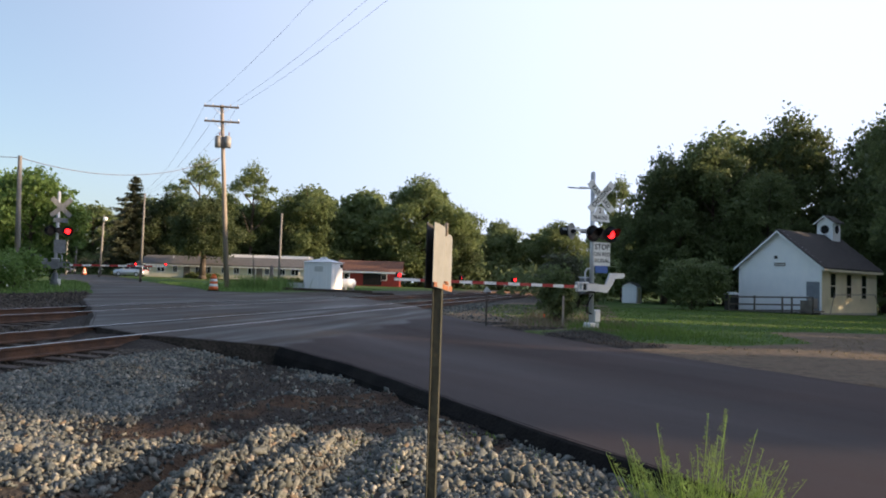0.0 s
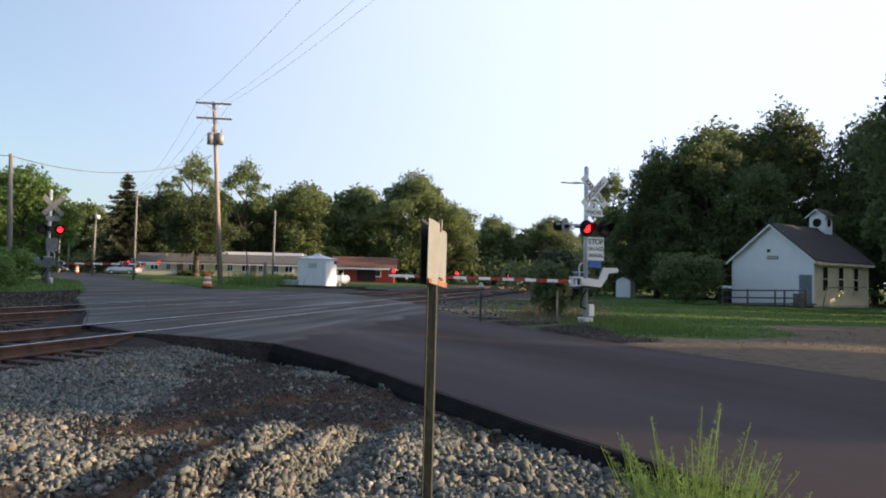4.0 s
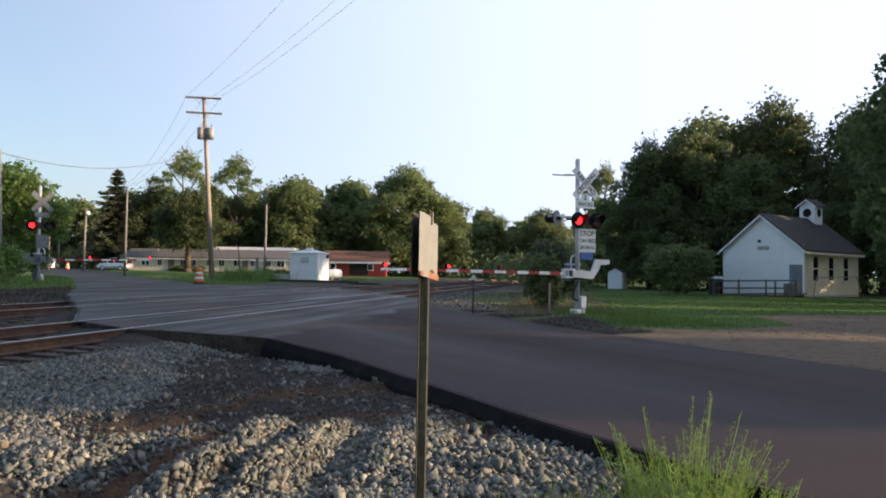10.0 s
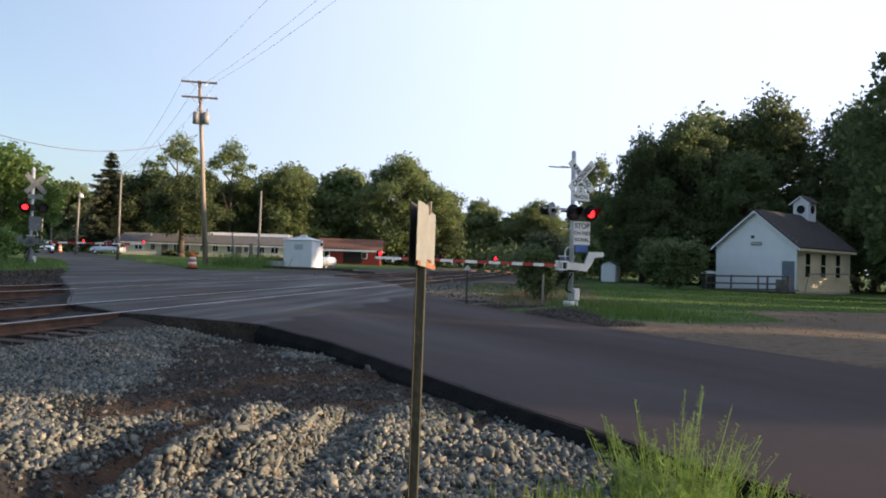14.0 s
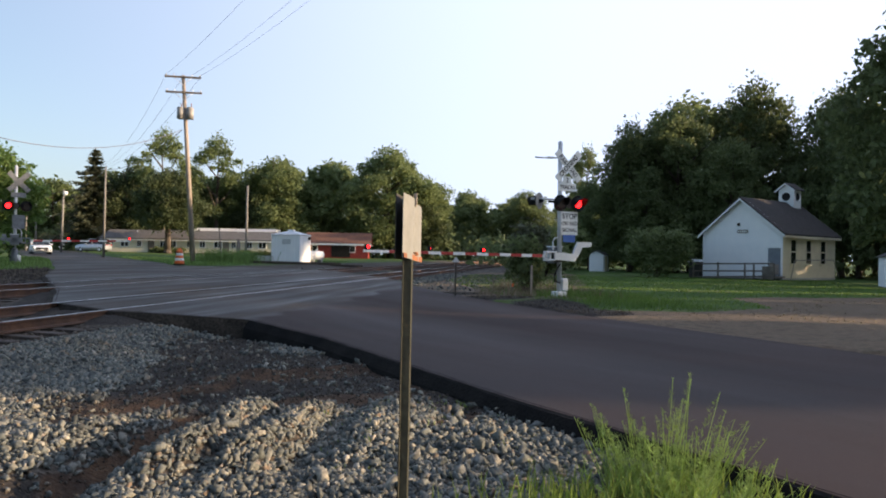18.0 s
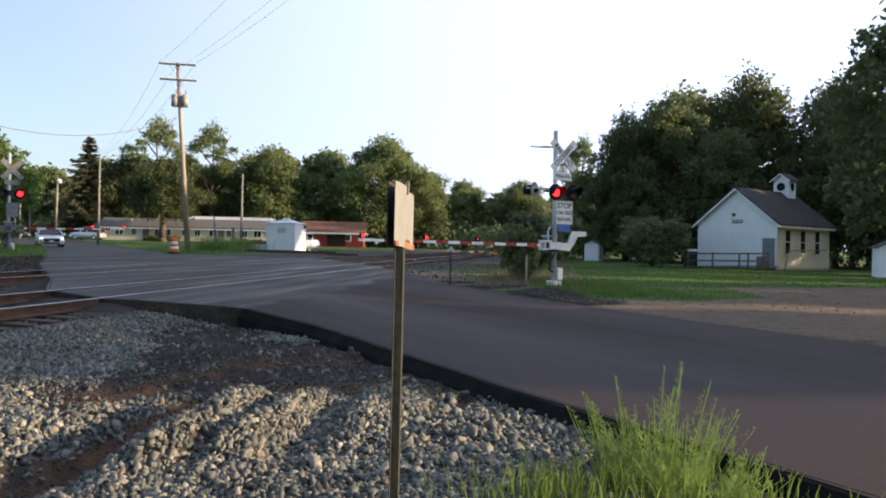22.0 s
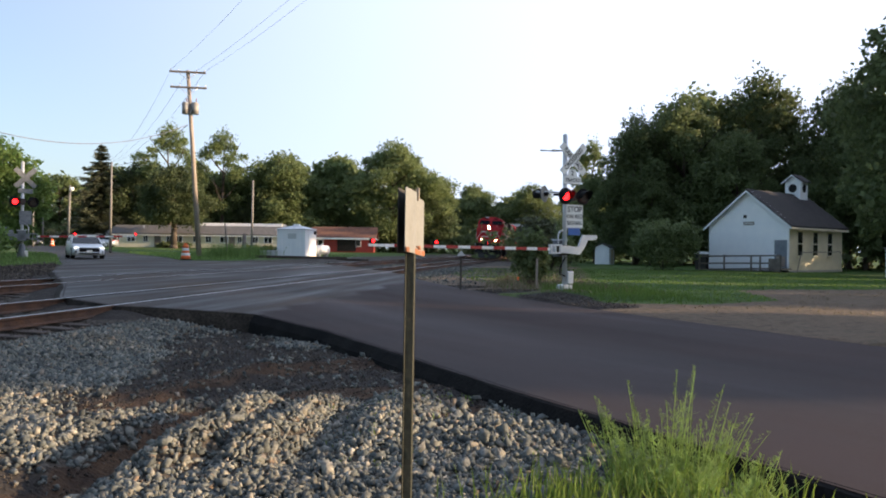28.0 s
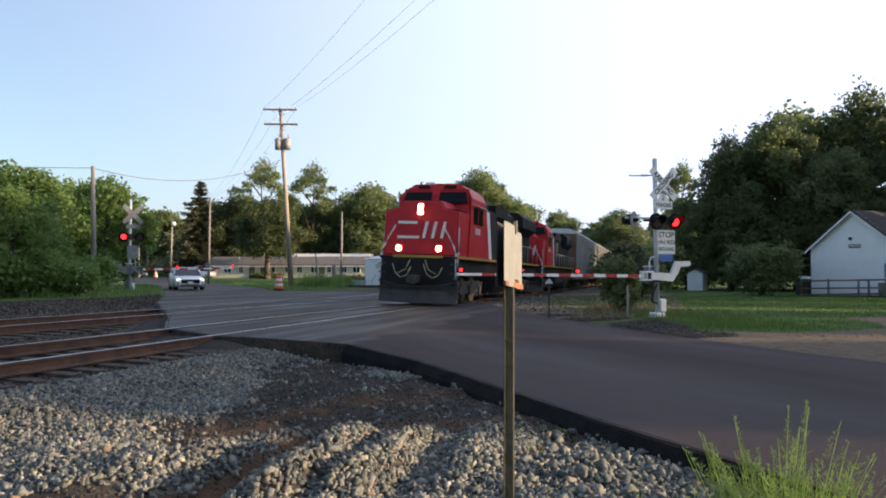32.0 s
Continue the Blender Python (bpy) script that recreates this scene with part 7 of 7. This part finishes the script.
def weed_clump(x0, y0, seed, stems, spread, h):
    """Feathery weeds: upright stems set with short narrow leaves, thinner to the tip."""
    rng, nr = random.Random(seed), np.random.default_rng(seed)
    ob = thing("weed_clump", "bright green feathery weeds at the edge of the asphalt", "weeds", pose(x0, y0, ground_z(x0, y0) - 0.02))
    bm = B()
    vs = []
    for i in range(stems):
        a, r = rng.uniform(0, math.tau), spread * math.sqrt(rng.random())
        bx, by = math.cos(a) * r, math.sin(a) * r * 0.7
        L = h * rng.uniform(0.45, 0.8) * (1.25 if i % 9 == 0 else 0.85)
        lx, ly = bx * 0.55 + rng.uniform(-0.10, 0.10), by * 0.55 + rng.uniform(-0.10, 0.10)
        top = Vector((bx + lx, by + ly, L))
        rod(bm, (bx, by, 0), top, 0.004, 0.0015, 5)
        k = int(120 * L / h)
        t = nr.random(k) ** 0.8
        p = np.array([[bx + lx * u * u, by + ly * u * u, L * u] for u in t])
        ang = nr.uniform(0, math.tau, k)
        ln = (0.105 * (1.10 - t) + 0.012) * nr.uniform(0.6, 1.2, k)
        d = np.stack([np.cos(ang), np.sin(ang), nr.uniform(0.15, 1.0, k)], 1)
        d /= np.linalg.norm(d, axis=1, keepdims=True)
        side = np.stack([-np.sin(ang), np.cos(ang), 0 * ang], 1) * 0.0034
        tip = p + d * ln[:, None]
        midp = p + d * ln[:, None] * 0.5
        vs.append(np.stack([p, midp - side, tip, midp + side], 1).reshape(-1, 3))
    tagged(part("stem", bm, "weed", ob), kind="stuff")
    cloud_part("leaves", np.concatenate(vs), "weed", ob)


M["weed"] = leafy("weed", (0.225, 0.33, 0.085), (0.29, 0.40, 0.115), 0.4, 0.5)
M["grass_blade"] = leafy("grass_blade", (0.16, 0.235, 0.046), (0.215, 0.30, 0.06), 0.35, 0.45)
M["lawn_blade"] = leafy("lawn_blade", (0.085, 0.150, 0.030), (0.118, 0.190, 0.040), 0.35, 0.45)
M["dry_grass"] = leafy("dry_grass", (0.17, 0.135, 0.085), (0.125, 0.105, 0.06), 0.35, 0.3)
weed_clump(2.08, 4.62, 1, 62, 0.42, 0.86)
weed_clump(1.78, 4.42, 2, 26, 0.26, 0.50)
weed_clump(2.12, 4.12, 3, 40, 0.34, 0.55)

rng = random.Random(12)
spots = [(rng.gauss(1.32, 0.30), rng.gauss(4.15, 0.20)) for _ in range(330)] + [(rng.gauss(2.3, 0.5), rng.gauss(3.9, 0.4)) for _ in range(450)]
blades("foreground_grass", "bright green grass growing through the stones", [p for p in spots if not in_poly(p[0], p[1], ROAD_POLY)], "grass_blade", 3, (0.08, 0.30), 0.006)
spots = [(rng.uniform(-0.2, 1.7), rng.uniform(5.0, 7.6)) for _ in range(140)]
spots = [(x + rng.gauss(0, 0.05), y + rng.gauss(0, 0.05)) for x, y in spots for _ in range(4)]
blades("stone_weeds", "small green weeds among the stones", [p for p in spots if not in_poly(p[0], p[1], ROAD_POLY)], "grass_blade", 4, (0.02, 0.07), 0.005)


def lawn_spots(n, x0, x1, y0, y1, test):
    out = []
    while len(out) < n:
        x, y = rng.uniform(x0, x1), rng.uniform(y0, y1)
        if test(x, y) and not in_poly(x, y, ROAD_POLY):
            out.append((x, y))
    return out


blades("lawn_grass", "mown green lawn grass", lawn_spots(26000, 5, 34, 15, 52, lambda x, y: y > 17.0 and x > 5.0 + (24 - y) * 0.12 and x < 0.45 * y + 12 and gravel_mask(x, y) < 0.4 and not in_poly(x, y, DIRT_POLY) and cinder_mask(x, y) < 0.5), "lawn_blade", 5, (0.03, 0.085), 0.02, 0.8)
blades("verge_grass", "long dry grass and weeds beside the signal", lawn_spots(1500, 3.5, 9, 22.5, 33, lambda x, y: -2.5 < sn(x, y)[1] < 2.6), "dry_grass", 6, (0.08, 0.4), 0.008, 0.5)
blades("signal_grass", "green grass at the foot of the signal", lawn_spots(2500, 5.2, 10, 19, 26, lambda x, y: sn(x, y)[1] < 0.6 and cinder_mask(x, y) < 0.45), "lawn_blade", 7, (0.10, 0.28), 0.009, 0.6)
blades("drive_weeds", "sparse low weeds on the bare earth drive", [p for p in lawn_spots(2600, 8, 34, 15, 34, lambda x, y: in_poly(x, y, DIRT_POLY) and noise.noise((x * 0.5, y * 0.5, 2.0)) > 0.02)], "dry_grass", 10, (0.02, 0.06), 0.02, 0.9)
blades("far_verge_grass", "green grass along the far verge", lawn_spots(14000, -24, 4, 28, 75, lambda x, y: sn(x, y)[1] > 20.5 and (x < -13 or math.hypot(x + 5, (y - 60) * 0.6) > 5.5)), "leaf_bright", 8, (0.08, 0.28), 0.022, 0.6)


blades("pole_weeds", "tall green weeds round the utility pole and posts", [(rng.gauss(-9.4, 0.9), rng.gauss(55.3, 0.8)) for _ in range(900)] + [(rng.gauss(-8.2, 0.6), rng.gauss(60.2, 0.6)) for _ in range(300)], "leaf_bright", 9, (0.4, 1.3), 0.02, 0.5)


# ---- crushed stone ----
def stones(name, label, n, test, box_xy, size, seed, rounder=0.26, sink=0.0, mat="stone"):
    """Loose angular stones: skewed blocks in one mesh."""
    nr = np.random.default_rng(seed)
    bm = bmesh.new()
    bmesh.ops.create_cube(bm, size=1.3)
    bmesh.ops.triangulate(bm, faces=bm.faces)
    bv = np.array([v.co[:] for v in bm.verts])
    bf = np.array([[v.index for v in f.verts] for f in bm.faces])
    bm.free()
    pts = []
    x0, x1, y0, y1 = box_xy
    while len(pts) < n:
        x, y = nr.uniform(x0, x1), nr.uniform(y0, y1)
        if nr.random() < test(x, y):
            pts.append((x, y, ground_z(x, y)))
    pts = np.array(pts)
    r = nr.uniform(*size, n) * np.where(nr.random(n) < 0.06, 1.5, 1.0)
    q = nr.normal(size=(n, 4))
    q /= np.linalg.norm(q, axis=1, keepdims=True)
    w, x, y, z = q.T
    R = np.stack([1 - 2 * (y * y + z * z), 2 * (x * y - z * w), 2 * (x * z + y * w), 2 * (x * y + z * w), 1 - 2 * (x * x + z * z), 2 * (y * z - x * w), 2 * (x * z - y * w), 2 * (y * z + x * w), 1 - 2 * (x * x + y * y)], 1).reshape(n, 3, 3)
    sc = np.stack([nr.uniform(1.0, 1.95, n), nr.uniform(0.6, 1.05, n), nr.uniform(0.35, 0.8, n)], 1)
    v = (bv[None] * (1 + 0.16 * nr.uniform(-1, 1, (n, len(bv), 1))) + rounder * nr.uniform(-1, 1, (n, len(bv), 3))) * sc[:, None, :] * r[:, None, None]
    v = np.einsum("nij,nkj->nki", R, v)
    v += pts[:, None, :]
    v[:, :, 2] += (r * nr.uniform(-0.05, 0.75, n))[:, None] - sink
    f = bf[None] + (np.arange(n) * len(bv))[:, None, None]
    me = bpy.data.meshes.new(name)
    v, f = v.reshape(-1, 3), f.reshape(-1, 3)
    me.vertices.add(len(v))
    me.vertices.foreach_set("co", v.astype(np.float32).ravel())
    me.loops.add(len(f) * 3)
    me.loops.foreach_set("vertex_index", f.astype(np.int32).ravel())
    me.polygons.add(len(f))
    me.polygons.foreach_set("loop_start", np.arange(len(f), dtype=np.int32) * 3)
    me.polygons.foreach_set("loop_total", np.full(len(f), 3, dtype=np.int32))
    me.update(calc_edges=True)
    me.materials.append(M[mat])
    return tagged(new(name, me), label, "gravel", kind="stuff")


def near_stone(x, y):
    if abs(x - 0.6) > 0.62 * y + 1.2 or in_poly(x, y, ROAD_POLY):
        return 0.0
    s, n = sn(x, y)
    if n > 7.2:
        return 0.0
    return max(0.02, 1 - 1.3 * max(cinder_mask(x, y), soil_mask(x, y)))


stones("near_stones", "loose grey crushed stone in the foreground", 30000, near_stone, (-5.5, 3.2, 3.2, 8.6), (0.011, 0.033), 1)
stones("large_stones", "larger tan and grey stones on the shoulder", 90, lambda x, y: 0.0 if in_poly(x, y, ROAD_POLY) else 1.0, (0.5, 1.9, 4.5, 7.2), (0.035, 0.06), 21)
stones("cinder_grit", "small dark grit on the bare cinder patch", 7500, lambda x, y: ease(max(cinder_mask(x, y), soil_mask(x, y)), 0.3, 0.9) if not in_poly(x, y, ROAD_POLY) else 0.0, (-4, 1.6, 4.8, 13.6), (0.005, 0.013), 7, mat="ballast")
stones("verge_stones", "loose grey crushed stone round the sign post", 9000, lambda x, y: 0.0 if in_poly(x, y, ROAD_POLY) else ease(gravel_mask(x, y), 0.3, 0.9), (-7, 3.6, -2.5, 3.4), (0.013, 0.038), 9)
stones("shoulder_stones", "grey crushed stone on the track shoulder", 13000, near_stone, (-12, 1.5, 8.6, 15.5), (0.017, 0.036), 2)


def bed_stone(x, y):
    s, n = sn(x, y)
    return 1.0 if 7.2 < n < 16.4 and -14 < s < 20 and not in_poly(x, y, ROAD_POLY) and x > -0.75 * y - 2 else 0.0


stones("track_stones", "grey ballast stone between the rails and tracks", 14000, bed_stone, (-24, -2, 6, 24), (0.025, 0.045), 3, sink=0.03, mat="ballast")


def far_bed(x, y):
    s, n = sn(x, y)
    return (1.0 if n > 6.0 else 0.12) if 3.0 < n < 16 and not in_poly(x, y, ROAD_POLY) else 0.0


stones("strip_grit", "dark grit and clods on the bare strip beside the road", 1500, lambda x, y: ease(cinder_mask(x, y), 0.35, 0.8) if not in_poly(x, y, ROAD_POLY) else 0.0, (2.5, 9, 16, 27), (0.008, 0.02), 11, mat="ballast")
stones("far_ballast", "grey ballast stone along the tracks past the crossing", 7000, far_bed, (-6, 12, 27, 52), (0.03, 0.055), 4)


def bank_stone(x, y):
    n = sn(x, y)[1]
    return 1.0 if 16.2 < n < 21.0 and not in_poly(x, y, ROAD_POLY) else 0.0


stones("bank_stones", "dark stone bank beside the far road edge", 11000, bank_stone, (-22, -8, 14, 34), (0.014, 0.032), 5, mat="ballast")


# ---- motion ----
def shutter_rows(home, swing, k, first, period):
    """The added shutter drops behind the neighbouring plate while its lamp is lit."""
    half = period / 2
    away = home + Vector((swing, 0.05, 0))
    rows, t = [], first - 2 * period
    edges = []
    j = 0
    while t < 33:
        edges.append((t, (j % 2) == 0))
        t += half
        j += 1
    out = []
    for t, left_lit in edges:
        lit = left_lit == (k == 0)
        a, b = (home, away) if lit else (away, home)
        out.append((t - 0.017, Matrix.Translation(a)))
        out.append((t + 0.017, Matrix.Translation(b)))
    inside = [r for r in out if 0 < r[0] < 32]
    before = [r for r in out if r[0] <= 0][-1]
    return [(0.0, before[1])] + inside + [(32.0, inside[-1][1])]


def motions():
    for sh, home, swing, k, first, period in SHUTTERS:
        walk(sh, shutter_rows(home, swing, k, first, period))
    for sh, q, sgn, k, first, period in ARM_SHUTTERS:
        rows = shutter_rows(Vector((0, 0.078 * sgn, 0)), 0.0, k, first, period)
        walk(sh, [(t, q @ (m if m.translation.y * sgn > 0.05 and abs(m.translation.y - 0.078 * sgn) < 0.01 else Matrix.Translation((0, 0.03 * sgn, 0)))) for t, m in rows])
    # the train along the near track: seconds, place of the leading coupler along the track
    run = ((0, 528.0), (20.0, 215.0), (25.5, 129.7), (28.0, 85.2), (30.0, 56.2), (32.0, 25.8))
    mid, zm, lean = (TRACKS[0][0] + TRACKS[0][2]) / 2, (TRACKS[0][1] + TRACKS[0][3]) / 2, -1.9
    back = 0.0
    for ob, length in [(LOCO1, 22.3), (LOCO2, 22.3)] + [(r, 27.9) for r in RACKS]:
        walk(ob, [(t, pose(*at_sn(s + back, mid, zm), lean, 0, TRACK_TURN + 180)) for t, s in run])
        back += length
    ts, ss = [r[0] for r in run], [r[1] for r in run]
    for ws, m, r in TRAIN_WHEELS:
        rows, t = [], 0.0
        while t < 32.001:
            rows.append((t, m @ Matrix.Rotation((ss[0] - float(np.interp(t, ts, ss))) / r, 4, "Y")))
            t += 1 / 30
        walk(ws, rows)
    # the sedan comes down the road and stops before the gate
    drive = ((0, -78, 180), (8, -52.5, 124), (10, -45, 108), (13, -38.9, 94.3), (16.5, -33.8, 84.2), (18.5, -31, 78.5), (20, -28.3, 72.7), (21.5, -24.6, 64.5), (23, -20.9, 56.4), (25, -18.6, 51.8), (27.5, -17.2, 48.9), (28.5, -16.9, 48.3), (32, -16.9, 48.3))
    rows, roll = [], []
    dist = 0.0
    for i, (t, x, y) in enumerate(drive):
        a, b = drive[max(0, i - 1)], drive[min(len(drive) - 1, i + 1)]
        if math.hypot(b[1] - a[1], b[2] - a[2]) > 1.0:
            turn = math.degrees(math.atan2(b[2] - a[2], b[1] - a[1]))
        if i:
            dist += math.hypot(x - drive[i - 1][1], y - drive[i - 1][2])
        roll.append(dist)
        rows.append((t, pose(x, y, road_z(x, y) + 0.01, 0, 0, turn)))
    walk(SEDAN, rows)
    for wh, m in WHEELS:
        turns, t = [], 0.0
        while t < 32.001:
            d = float(np.interp(t, [r[0] for r in drive], roll))
            turns.append((t, m @ Matrix.Rotation(d / 0.33, 4, "Y")))
            t += 1 / 15
        walk(wh, turns)


motions()
